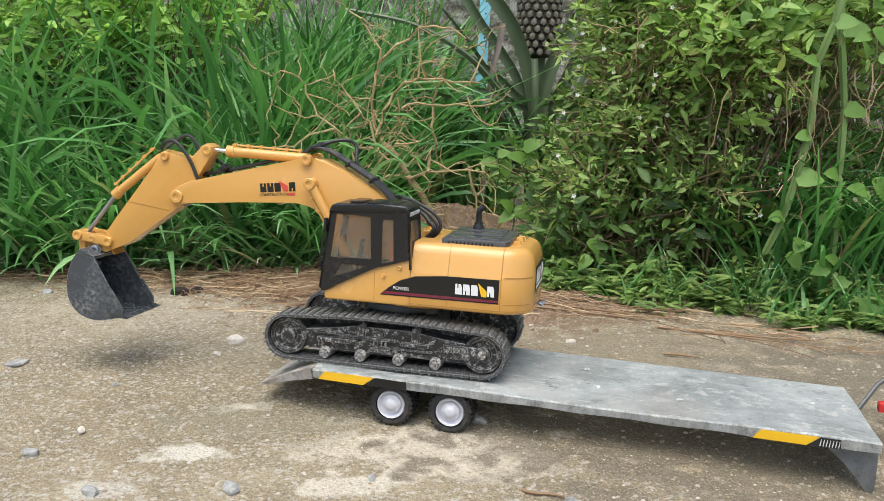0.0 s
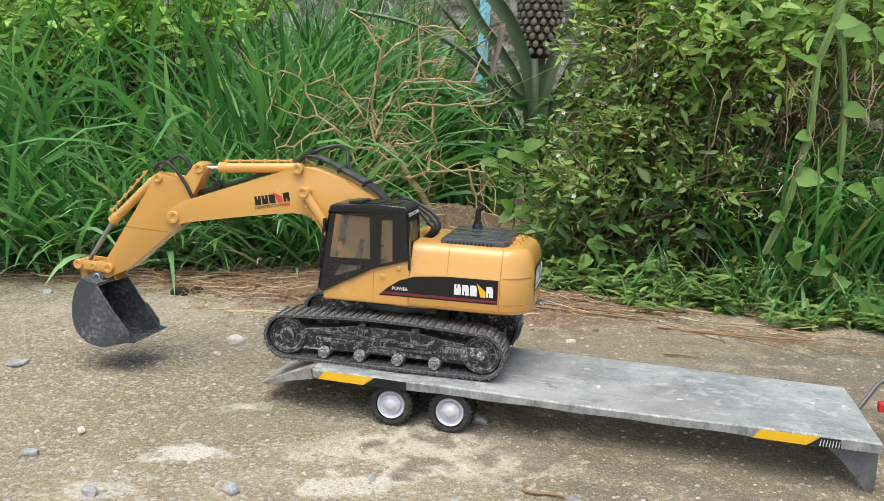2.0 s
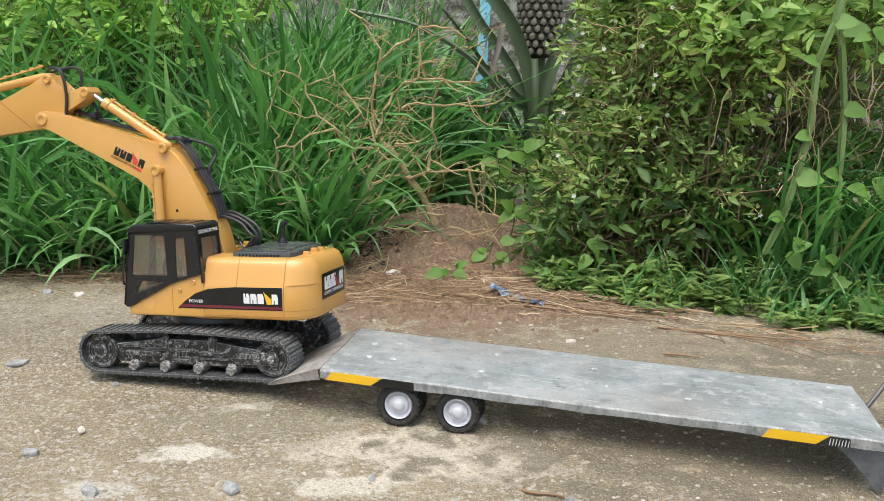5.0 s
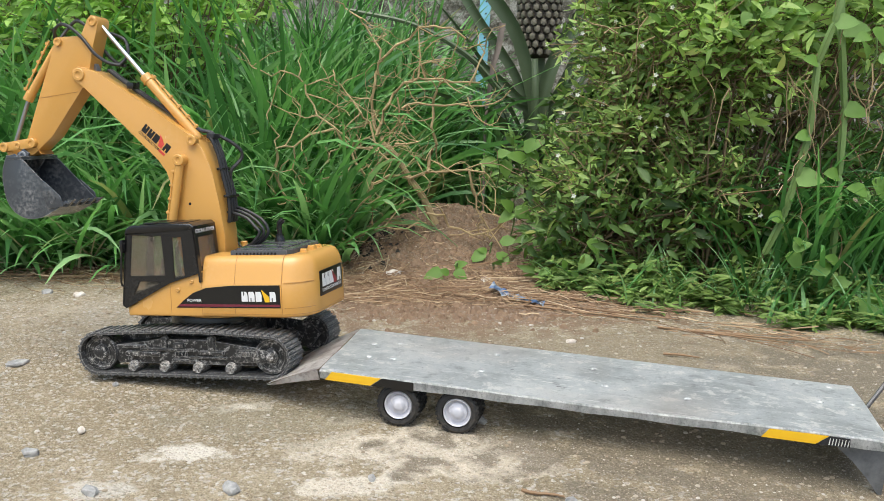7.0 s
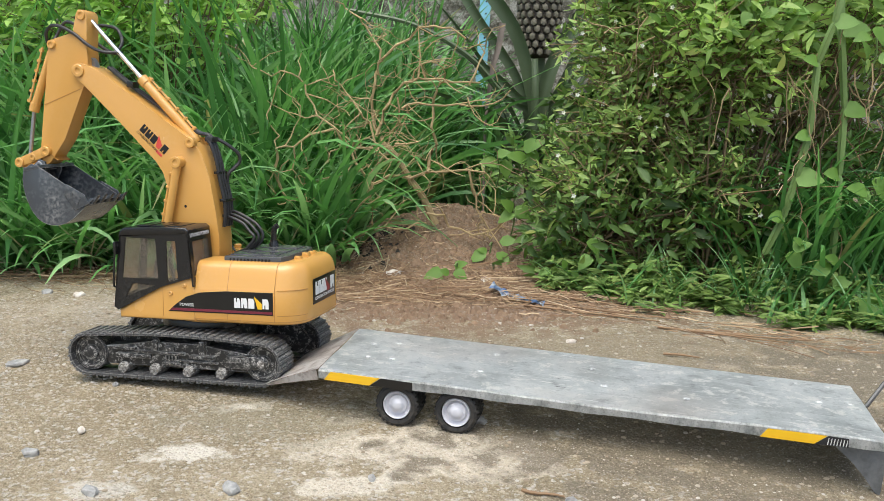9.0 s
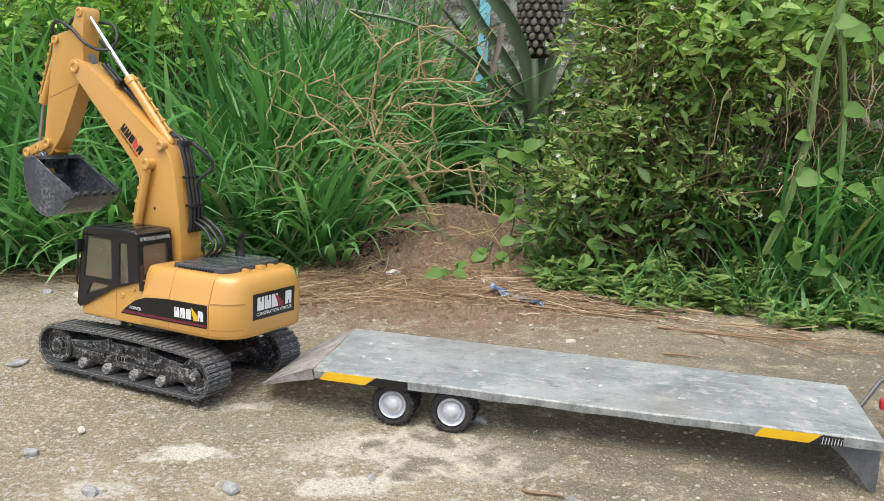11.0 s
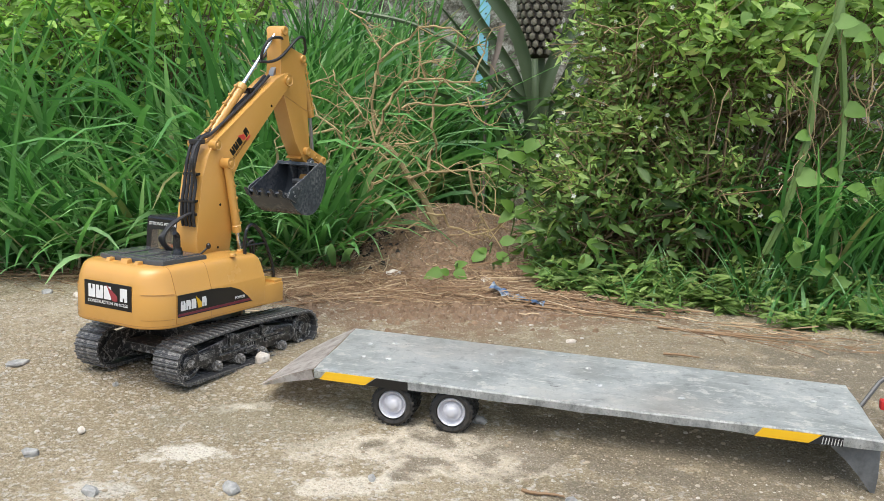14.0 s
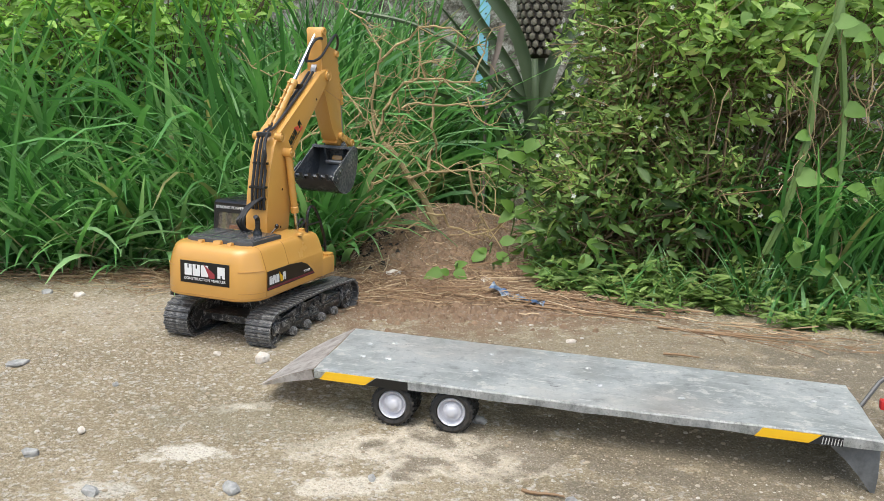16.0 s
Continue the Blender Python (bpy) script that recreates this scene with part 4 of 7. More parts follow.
part("hose_union", hu, HOSE, boom)

# stick: its own space has the elbow at the origin
stick_shape = [(-0.0100, -0.0010), (-0.0040, -0.0110), (0.0037, -0.0200), (0.0420, -0.0690), (0.0675, -0.0895), (0.0760, -0.0915), (0.0840, -0.0915), (0.0865, -0.0880), (0.0800, -0.0780), (0.0740, -0.0680), (0.0600, -0.0330), (0.0390, 0.0180), (0.0330, 0.0370), (0.0290, 0.0430), (0.0220, 0.0430), (-0.0030, 0.0420), (-0.0080, 0.0520), (-0.0105, 0.0610), (-0.0160, 0.0660), (-0.0220, 0.0640), (-0.0250, 0.0580), (-0.0215, 0.0460), (-0.0150, 0.0250)]
stick = part("stick", prism(stick_shape, -0.0115, 0.0115, 0.0012), YELLOW, excavator, "yellow tapered stick arm")
sb = bmesh.new()
pin(sb, -0.0180, 0.0590, 0.0056, -0.0135, 0.0135)
part("head_pin", sb, YELLOW, stick)
sb = bmesh.new()
pin(sb, 0.0271, 0.0375, 0.0050, -0.0145, 0.0145)
part("bucket_cylinder_pin", sb, YELLOW, stick)
part("stick_seam", prism([(0.0045, -0.0185), (0.0052, -0.0192), (0.0560, -0.0255), (0.0558, -0.0245)], -0.0118, 0.0118), YELLOW_DARK, stick)
part("stick_seam", prism([(0.0580, -0.0890), (0.0586, -0.0897), (0.0745, -0.0690), (0.0742, -0.0680)], -0.0118, 0.0118), YELLOW_DARK, stick)
part("head_gear", lathe(bmesh.new(), [(0.0155, -0.004), (0.0155, 0.004)], "Y", 26, Matrix.Translation((0.0, 0, 0.004))), STEEL, stick)
# bucket cylinder, fast on the stick
S0, S1 = Vector((0.0271, 0, 0.0375)), Vector((0.1020, 0, -0.0800))
sd = (S1 - S0).normalized()
bb = bmesh.new()
off = Vector((0.0085, 0, 0.0052))
tube(bb, [S0 + off * 0.2 - sd * 0.002, S0 + off * 0.6 + sd * 0.012, S0 + off + sd * 0.078], 0.0050, 12)
tube(bb, [S0 + off + sd * 0.072, S0 + off + sd * 0.082], 0.0060, 12)
part("cylinder_barrel", bb, YELLOW, stick)
part("barrel_pipe", tube(bmesh.new(), [S0 + off * 1.85 + sd * 0.008, S0 + off * 1.85 + sd * 0.074], 0.0012, 6), YELLOW, stick)
for k in range(6):
    part("pipe_clip", lathe(bmesh.new(), [(0.0022, -0.0016), (0.0022, 0.0016)], "Y", 8, Matrix.Translation(S0 + off * 1.9 + sd * (0.012 + k * 0.012))), YELLOW, stick)
part("cylinder_rod", tube(bmesh.new(), [S0 + off + sd * 0.08, S1], 0.0024, 10), STEEL, stick)
lk = bmesh.new()
for sy in (1, -1):
    prism([(0.0640, -0.0800), (0.0655, -0.0715), (0.0720, -0.0710), (0.1070, -0.0760), (0.1100, -0.0810), (0.1060, -0.0860), (0.0720, -0.0825)], sy * 0.0118, sy * 0.0150, 0.0008, lk)
pin(lk, 0.0680, -0.0765, 0.0058, -0.0170, 0.0170)
pin(lk, 0.0870, -0.0790, 0.0040, -0.0160, 0.0160)
pin(lk, 0.1050, -0.0810, 0.0058, -0.0170, 0.0170)
part("rocker_link", lk, YELLOW, stick)
pl = bmesh.new()
prism([(0.1095, -0.0800), (0.1005, -0.0820), (0.0900, -0.1080), (0.0925, -0.1150), (0.0975, -0.1110)], -0.0085, 0.0085, 0.0008, pl)
part("push_link", pl, YELLOW, stick)
pb = bmesh.new()
pin(pb, 0.0806, -0.0905, 0.0052, -0.0165, 0.0165)
pin(pb, 0.0890, -0.1140, 0.0036, -0.0165, 0.0165)
part("bucket_pin", pb, STEEL, stick, "bright steel pin")
# bucket
def nod(p, deg=4.0):
    c, s = math.cos(radians(deg)), math.sin(radians(deg))
    x, z = p[0] - 0.0806, p[1] + 0.0905
    return (0.0806 + x * c - z * s, -0.0905 + x * s + z * c)


side_plate = [(p.x, p.z) for p in smooth_path([(0.0890, 0, -0.0920), (0.0935, 0, -0.1080), (0.0920, 0, -0.1290), (0.0850, 0, -0.1475), (0.0730, 0, -0.1580), (0.0570, 0, -0.1615), (0.0390, 0, -0.1570), (0.0140, 0, -0.1420)], 4)]
CURVE = len(side_plate)
side_plate += [ (0.0155, -0.1385), (0.0700, -0.0920), (0.0780, -0.0880)]
side_plate = [nod(p) for p in side_plate]
W2 = 0.0330
bucket = part("bucket", prism(side_plate, -W2, -W2 + 0.002, 0.0006), BUCKET, stick, "dark grey plastic digging bucket with teeth")
part("bucket_side", prism(side_plate, W2 - 0.002, W2, 0.0006), BUCKET, bucket)
shell = side_plate[:CURVE]
inner = [(x + (0.055 - x) * 0.045, z + (-0.118 - z) * 0.045) for x, z in shell]
part("bucket_shell", prism(shell + inner[::-1], -W2 + 0.0005, W2 - 0.0005), BUCKET, bucket)
part("bucket_rim", prism([nod(p) for p in [(0.0690, -0.0905), (0.0890, -0.0905), (0.0890, -0.0950), (0.0690, -0.0945)]], -W2 - 0.0006, W2 + 0.0006, 0.0006), BUCKET, bucket)
for sy in (1, -1):
    part("cutter_plate", prism([nod(p) for p in [(0.0140, -0.1435), (0.0180, -0.1320), (0.0380, -0.1170), (0.0440, -0.1260), (0.0330, -0.1480)]], sy * (W2 - 0.0005), sy * (W2 + 0.0016), 0.0006), BUCKET, bucket)
    part("bucket_ear", prism([nod(p) for p in [(0.074, -0.098), (0.0720, -0.0870), (0.0790, -0.0830), (0.0870, -0.0880), (0.0960, -0.1130), (0.0900, -0.1190)]], sy * 0.0130, sy * 0.0160, 0.0006), BUCKET, bucket)
    for x, z in map(nod, ((0.0240, -0.1350), (0.0330, -0.1290), (0.0280, -0.1400))):
        part("bolt", lathe(bmesh.new(), [(0.0015, sy * (W2 + 0.0014)), (0.0015, sy * (W2 + 0.0026))], "Y", 8, Matrix.Translation((x, 0, z))), BUCKET, bucket)
part("bucket_rib", prism([nod(p) for p in [(0.0200, -0.1410), (0.0650, -0.1560), (0.0640, -0.1500), (0.0230, -0.1370)]], -0.0012, 0.0012), BUCKET, bucket)
part("cutting_edge", prism([nod(p) for p in [(0.0100, -0.1400), (0.0240, -0.1480), (0.0260, -0.1440), (0.0120, -0.1375)]], -W2, W2, 0.0005), BUCKET, bucket)
for k in range(5):
    y = -0.028 + k * 0.014
    part("tooth", prism([nod(p) for p in [(0.0030, -0.1355), (0.0130, -0.1385), (0.0170, -0.1445), (0.0120, -0.1445)]], y - 0.0030, y + 0.0030, 0.0008), BUCKET, bucket, "scuffed bucket tooth")
# hoses over the stick's head
for y, up in ((0.0130, 0.0), (-0.0130, 0.006)):
    pts = [(-0.046, y * 0.4, 0.0100), (-0.034, y * 0.8, 0.0130), (-0.020, y * 1.02, 0.0230), (-0.006, y * 1.04, 0.0400), (0.008, y * 1.05, 0.0520 + up), (0.020, y * 1.0, 0.0570 + up), (0.031, y * 0.8, 0.0520), (0.036, y * 0.4, 0.0430)]
    part("hose", tube(bmesh.new(), smooth_path(pts, 5), 0.0019, 8), HOSE, stick)
part("hose", tube(bmesh.new(), smooth_path([(-0.040, -0.002, 0.010), (-0.048, -0.008, 0.022), (-0.044, -0.012, 0.038), (-0.030, -0.012, 0.046), (-0.018, -0.010, 0.048), (-0.012, 0.0, 0.040)], 5), 0.0019, 8), HOSE, stick)

# arm cylinder and the two lift cylinders, in two pieces each that slide in one another
def cylinder(length, r, rod_len, clips):
    b = bmesh.new()
    lathe(b, [(r * 0.5, 0.0), (r * 0.95, 0.003), (r, 0.006), (r, length - 0.010), (r * 1.18, length - 0.009), (r * 1.18, length - 0.001), (r * 0.6, length)], "X", 14)
    barrel = part("cylinder_barrel", b, YELLOW, excavator)
    part("barrel_pipe", tube(bmesh.new(), [(0.012, 0, r * 1.35), (length - 0.006, 0, r * 1.35)], 0.0012, 6), YELLOW, barrel)
    for k in range(clips):
        part("pipe_clip", B(0.014 + k * (length - 0.024) / max(clips - 1, 1) - 0.0015, 0.014 + k * (length - 0.024) / max(clips - 1, 1) + 0.0015, -0.002, 0.002, r * 0.9, r * 1.75, 0.0005), YELLOW, barrel)
    rod = part("cylinder_rod", lathe(bmesh.new(), [(0.0026, 0.0), (0.0026, rod_len)], "X", 12), CHROME, excavator, "bright chromed piston rod")
    return barrel, rod


arm_cyl = cylinder(0.098, 0.0056, 0.100, 6)
lift_cyls = [(sy, cylinder(0.086, 0.0048, 0.085, 5)) for sy in (1, -1)]
lever = bmesh.new()
tube(lever, [(-0.030, -0.022, 0.126), (-0.022, -0.026, 0.134)], 0.0012, 6)
lathe(lever, [(0.001, 0.133), (0.0028, 0.135), (0.0028, 0.138), (0.001, 0.140)], "Z", 10, Matrix.Translation((-0.021, -0.0262, -0.001)))
part("power_switch", lever, BLACK, excavator)
for k in (0, 1):
    part("hose", tube(bmesh.new(), smooth_path([(0.050, -0.022 - 0.004 * k, 0.090), (0.056, -0.024 - 0.004 * k, 0.115), (0.050, -0.026 - 0.006 * k, 0.135), (0.040, -0.024, 0.130 - 0.01 * k), (0.036, -0.022, 0.105)], 5), 0.0016, 6), HOSE, excavator)


# ---- home-made flat trailer: x along it, y away from its near edge, z up from the ground under its first wheel ----
trailer = empty("toy_trailer", "home-made flat toy trailer of scratched galvanised sheet", "toy trailer")


def deck_z(s):
    return 0.0497 - 0.055 * s


NEAR, FAR, REAR, FRONT = -0.003, 0.168, -0.078, 0.452
dk = bmesh.new()
cols = 24
rows = []
for i in range(cols + 1):
    k = i / cols
    s0, s1 = REAR + (FRONT - REAR) * k, REAR - 0.012 + (FRONT - 0.002 - REAR + 0.012) * k
    bow = 0.0016 * math.sin(k * 9) * k
    lip = 0.0088 + 0.0006 * math.sin(i * 1.7)
    line = [(s0, NEAR + 0.004, deck_z(s0) - lip), (s0, NEAR + 0.0006, deck_z(s0) - lip), (s0, NEAR, deck_z(s0) - 0.0016 + bow), (s0, NEAR + 0.0016, deck_z(s0) + bow)]
    for j in range(1, 8):
        f = j / 8
        s = s0 + (s1 - s0) * f
        line.append((s, NEAR + (FAR - NEAR) * f, deck_z(s) + bow * (1 - f) + 0.0007 * math.sin(i * 0.9 + j)))
    line += [(s1, FAR - 0.0016, deck_z(s1)), (s1, FAR, deck_z(s1) - 0.0016), (s1, FAR - 0.0006, deck_z(s1) - 0.0088)]
    rows.append([dk.verts.new(p) for p in line])
for a, b in zip(rows, rows[1:]):
    for j in range(len(a) - 1):
        dk.faces.new((a[j], b[j], b[j + 1], a[j + 1]))
bmesh.ops.solidify(dk, geom=dk.faces[:], thickness=0.0012)
deck = part("deck", dk, GALVANISED, trailer, "folded galvanised deck sheet with scratches and pale dust")
deck.data.materials.append(LIP)
for p in deck.data.polygons:
    if p.normal.y < -0.7:
        p.material_index = 1
rp = bmesh.new()
rows = []
for i in range(7):
    k = i / 6
    a = Vector((REAR - 0.001, NEAR + 0.002, deck_z(REAR) + 0.0002)).lerp(Vector((-0.146, 0.022, 0.0265)), k)
    b = Vector((REAR - 0.013, FAR - 0.001, deck_z(REAR) + 0.0008)).lerp(Vector((-0.150, 0.150, 0.0250)), k)
    for p in (a, b):
        p.z += 0.0012 * math.sin(math.pi * k)
    rows.append([rp.verts.new(a.lerp(b, j / 6)) for j in range(7)])
for a, b in zip(rows, rows[1:]):
    for j in range(6):
        rp.faces.new((a[j], a[j + 1], b[j + 1], b[j]))
bmesh.ops.solidify(rp, geom=rp.faces[:], thickness=0.0012)
ramp = part("ramp", rp, RUSTY_SHEET, trailer, "bent-down loading ramp of galvanised sheet")
rl = bmesh.new()
edge = []
for i in range(7):
    p = Vector((REAR - 0.003, NEAR + 0.002, deck_z(REAR) - 0.0006)).lerp(Vector((-0.145, 0.0215, 0.0262)), i / 6) + Vector((0, 0, 0.0012 * math.sin(math.pi * i / 6)))
    edge.append((rl.verts.new(p), rl.verts.new(p + Vector((0.002, 0.0008, -0.0100 * (1 - i / 6) ** 0.8 - 0.0008)))))
for a, b in zip(edge, edge[1:]):
    rl.faces.new((a[0], b[0], b[1], a[1]))
bmesh.ops.solidify(rl, geom=rl.faces[:], thickness=0.0012)
part("ramp_lip", rl, RUSTY_SHEET, ramp)
for s0, cut, s1, m in ((REAR + 0.006, REAR + 0.058, REAR + 0.097, "rear"), (0.343, 0.394, 0.418, "front")):
    z0 = lambda s: deck_z(s) - 0.0093
    z1 = lambda s: deck_z(s) - 0.0012
    part("reflector_tape", prism([(s0, z0(s0)), (cut - 0.005, z0(cut)), (cut + 0.006, z1(cut)), (s0 + 0.007, z1(s0))], NEAR - 0.0008, NEAR - 0.0002), DECAL_YELLOW, trailer, "bright yellow warning tape")
    part("reflector_tape", prism([(cut - 0.004, z0(cut)), (s1, z0(s1)), (s1, z1(s1)), (cut + 0.007, z1(cut))], NEAR - 0.0008, NEAR - 0.0002), DECAL_BLACK if m == "rear" else RUBBER, trailer, "worn black warning tape")
for k in range(7):
    s0 = 0.4005 + k * 0.0026
    part("tape_scratch", prism([(s0 - 0.0006, deck_z(s0) - 0.0088), (s0 + 0.0003, deck_z(s0) - 0.0088), (s0 + 0.0012, deck_z(s0) - 0.0026), (s0 + 0.0005, deck_z(s0) - 0.0026)], NEAR - 0.0012, NEAR - 0.0009), ZINC, trailer)
for s, v in ((-0.055, 0.110), (-0.030, 0.122), (-0.046, 0.060), (-0.020, 0.062), (0.080, 0.125), (0.075, 0.058), (0.185, 0.115), (0.200, 0.060), (0.280, 0.050), (0.395, 0.150), (0.425, 0.150), (0.408, 0.095), (0.438, 0.098)):
    part("rivet", lathe(bmesh.new(), [(0.0036, 0.0), (0.0034, 0.0008), (0.0022, 0.0013), (0.0006, 0.0014)], "Z", 12, pose(s, v, deck_z(s), 0, 3.1, 0)), ZINC, trailer, "flat pale metal rivet")


def wheel(s, v, flip):
    bm = bmesh.new()
    lathe(bm, [(0.0150, -0.0080), (0.0185, -0.0085), (0.0205, -0.0070), (0.0210, -0.004), (0.0210, 0.004), (0.0205, 0.0070), (0.0185, 0.0085), (0.0150, 0.0080), (0.0138, 0.0065), (0.0138, -0.0065)], "Y", 36, cap=False)
    for k in range(26):
        a = 2 * math.pi * k / 26
        for y0, y1 in ((-0.0068, -0.0006), (0.0006, 0.0068)):
            box(bm, -0.0014, 0.0014, y0, y1, 0.0203, 0.0220, 0, Matrix.Rotation(a + (0.1 if y0 > 0 else 0), 4, "Y"))
    tyre = part("wheel", bm, RUBBER, trailer, "black toy tyre on a white rim")
    rim = lathe(bmesh.new(), [(0.0146, 0.0060), (0.0143, -0.0066), (0.0135, -0.0080), (0.0128, -0.0074), (0.0120, -0.0030), (0.0100, -0.0024), (0.0092, -0.0046), (0.0070, -0.0052), (0.0062, -0.0062), (0.0046, -0.0080), (0.0030, -0.0086), (0.0008, -0.0088)], "Y", 32)
    part("rim", rim, WHITE_RIM, tyre, "white plastic rim")
    for k in range(8):
        a = 2 * math.pi * k / 8
        part("wheel_nut", lathe(bmesh.new(), [(0.0008, -0.0058), (0.0008, -0.0050)], "Y", 6, Matrix.Translation((0.0080 * math.cos(a), 0, 0.0080 * math.sin(a)))), WHITE_RIM, tyre)
    tyre.matrix_local = pose(s, v, 0.0218 - 0.0, 0, 0, 180 if flip else 0)
    return tyre


for s in (0.002, 0.0617):
    for v, flip in ((0.0085, False), (0.026, False), (0.140, True), (0.157, True)):
        w = wheel(s, v, flip)
        w.location.z = 0.0218 - (0.003 if s > 0.03 else 0.0)
    part("axle", lathe(bmesh.new(), [(0.003, 0.01), (0.003, 0.156)], "Y", 10, Matrix.Translation((s, 0, 0.0205))), STEEL, trailer)
    part("axle_mount", B(s - 0.006, s + 0.006, 0.04, 0.125, 0.020, deck_z(s) - 0.0014), BLACK, trailer)
# support leg and coupling under the front end
leg_shape = [(0.400, deck_z(0.400) - 0.004), (0.4110, 0.0120), (0.4240, 0.0), (0.4360, -0.0140), (0.4445, -0.0260), (0.4475, -0.0310), (0.4500, -0.0300), (0.4518, -0.0120), (0.4530, deck_z(0.453) - 0.004)]
part("front_leg", prism(leg_shape, 0.010, 0.0125, 0.0007), GREY_SHEET, trailer, "dull grey tapered support plate under the deck")
part("front_leg", prism(leg_shape, 0.140, 0.1425, 0.0007), GREY_SHEET, trailer, "dull grey tapered support plate under the deck")
part("cross_plate", B(0.436, 0.438, 0.0125, 0.140, -0.006, deck_z(0.437) - 0.003), GREY_SHEET, trailer)
part("tail_lens", B(0.468, 0.482, 0.090, 0.100, 0.024, 0.034, 0.002), RED_LENS, trailer, "red lamp lens")
part("hitch_arm", tube(bmesh.new(), [(0.452, 0.100, 0.024), (0.470, 0.112, 0.046), (0.490, 0.124, 0.058)], 0.0022, 8), GRILL, trailer)


# ---- loose stones, straw and scraps on the ground ----
def stone(name, x, y, size, material, label, flat=0.6, seed=0, place=True):
    rnd = random.Random(seed)
    bm = bmesh.new()
    bmesh.ops.create_icosphere(bm, subdivisions=2, radius=1.0)
    off = Vector((rnd.random() * 9, rnd.random() * 9, rnd.random() * 9))
    for v in bm.verts:
        d = v.co.normalized()
        k = 1 + 0.45 * noise.noise(d * 1.3 + off) + 0.18 * noise.noise(d * 3.5 + off)
        for ax in (Vector((1, 0.3, 0.2)), Vector((-0.5, 1, 0.3)), Vector((0.1, -0.6, 1))):
            k = min(k, 0.86 / max(abs(d.dot(ax.normalized())), 0.3))
        v.co = d * k
        v.co = Vector((v.co.x * size, v.co.y * size * (0.6 + 0.4 * rnd.random() * 0), v.co.z * size * flat))
    ob = thing(name, bm, material, label, "stone", smooth=False)
    if place:
        ob.matrix_world = pose(x, y, ground_z(x, y) + size * flat * 0.35, 0, 0, rnd.random() * 360)
    return ob


pushed_stone = stone("stone", 0, 0, 0.0125, STONE_WHITE, "pale chipped stone on the sandy ground", 0.62, 3, False)
for i, (x, y, s, m, lab) in enumerate((
        (-0.178, 0.752, 0.0120, STONE_GREY, "grey angular stone half sunk in sand"), (-0.296, 0.746, 0.0095, STONE_GREY, "small grey stone in the sand"), (-0.377, 0.817, 0.0085, STONE_GREY, "small blue-grey stone in the sand"),
        (-0.49, 1.041, 0.016, STONE_GREY, "flat grey stone chip on the ground"), (-0.349, 0.866, 0.0065, STONE_WHITE, "small pale stone chip"), (-0.547, 1.376, 0.010, STONE_WHITE, "pale pebble near the grass"),
        (-0.601, 1.392, 0.010, STONE_GREY, "grey pebble near the grass"), (-0.356, 0.983, 0.006, STONE_GREY, "tiny grey pebble lying on sand"), (0.039, 0.896, 0.009, STONE_GREY, "dull grey stone beside the trailer wheel"),
        (0.165, 1.15, 0.0075, STONE_WHITE, "small white pebble on bare earth"), (-0.27, 1.089, 0.006, STONE_WHITE, "small pale stone chip"), (-0.06, 0.775, 0.006, STONE_GREY, "small grey pebble lying on sand"), (0.11, 0.74, 0.006, STONE_GREY, "small grey pebble lying on sand"),
        (0.07, 1.47, 0.016, STONE_WHITE, "pale stone half hidden by straw"), (-0.08, 1.50, 0.013, STONE_WHITE, "pale stone on the soil heap"), (-0.400, 1.395, 0.016, DEBRIS, "black crumpled lump lying on straw"), (-0.378, 1.41, 0.011, DEBRIS, "black crumpled lump lying on straw"))):
    stone("stone" if m != DEBRIS else "charred_lump", x, y, s, m, lab, 0.55 if s < 0.0155 or m == DEBRIS else 0.30, 10 + i)


def scatter_pebbles(count, seed):
    rnd = random.Random(seed)
    verts, faces = [], []
    base = [(1, 0, 0), (0, 1, 0), (-1, 0, 0), (0, -1, 0), (0, 0, 1), (0, 0, -1)]
    tri = [(0, 1, 4), (1, 2, 4), (2, 3, 4), (3, 0, 4), (1, 0, 5), (2, 1, 5), (3, 2, 5), (0, 3, 5)]
    for _ in range(count):
        if rnd.random() < 0.45:
            x, y = rnd.gauss(-0.42, 0.16), rnd.gauss(1.22, 0.16)
        else:
            y = 0.62 + 1.0 * rnd.random() ** 1.3
            x = (rnd.random() - 0.5) * 1.15 * y
        s = 0.0007 + 0.0024 * rnd.random() ** 8
        z = ground_z(x, y) + relief(x, y) + s * 0.1
        n = len(verts)
        a = rnd.random() * 6.28
        c, d = math.cos(a), math.sin(a)
        if s > 0.0011:
            for w, rr in ((-0.5, 0.9), (0.15, 1.0), (0.62, 0.6)):
                for j in range(6):
                    b = a + j * 1.0472 + 0.3 * rnd.random()
                    k = s * rr * (0.75 + 0.4 * rnd.random())
                    verts.append((x + k * math.cos(b), y + 0.8 * k * math.sin(b), z + s * (w + 0.12 * rnd.random()) * 0.7))
            faces += [(n + 6 * q + j, n + 6 * q + (j + 1) % 6, n + 6 * q + 6 + (j + 1) % 6, n + 6 * q + 6 + j) for q in (0, 1) for j in range(6)] + [tuple(n + 12 + j for j in range(6))]
            continue
        for u, v, w in base:
            k = s * (0.7 + 0.6 * rnd.random())
            u, v = u * k, v * k * 0.8
            verts.append((x + u * c - v * d, y + u * d + v * c, z + w * k * 0.7))
        faces += [tuple(n + i for i in f) for f in tri]
    from_arrays("gravel", verts, faces, PEBBLE, "fine tan and grey grit scattered over sand", "gravel", "stuff")


scatter_pebbles(26000, 5)


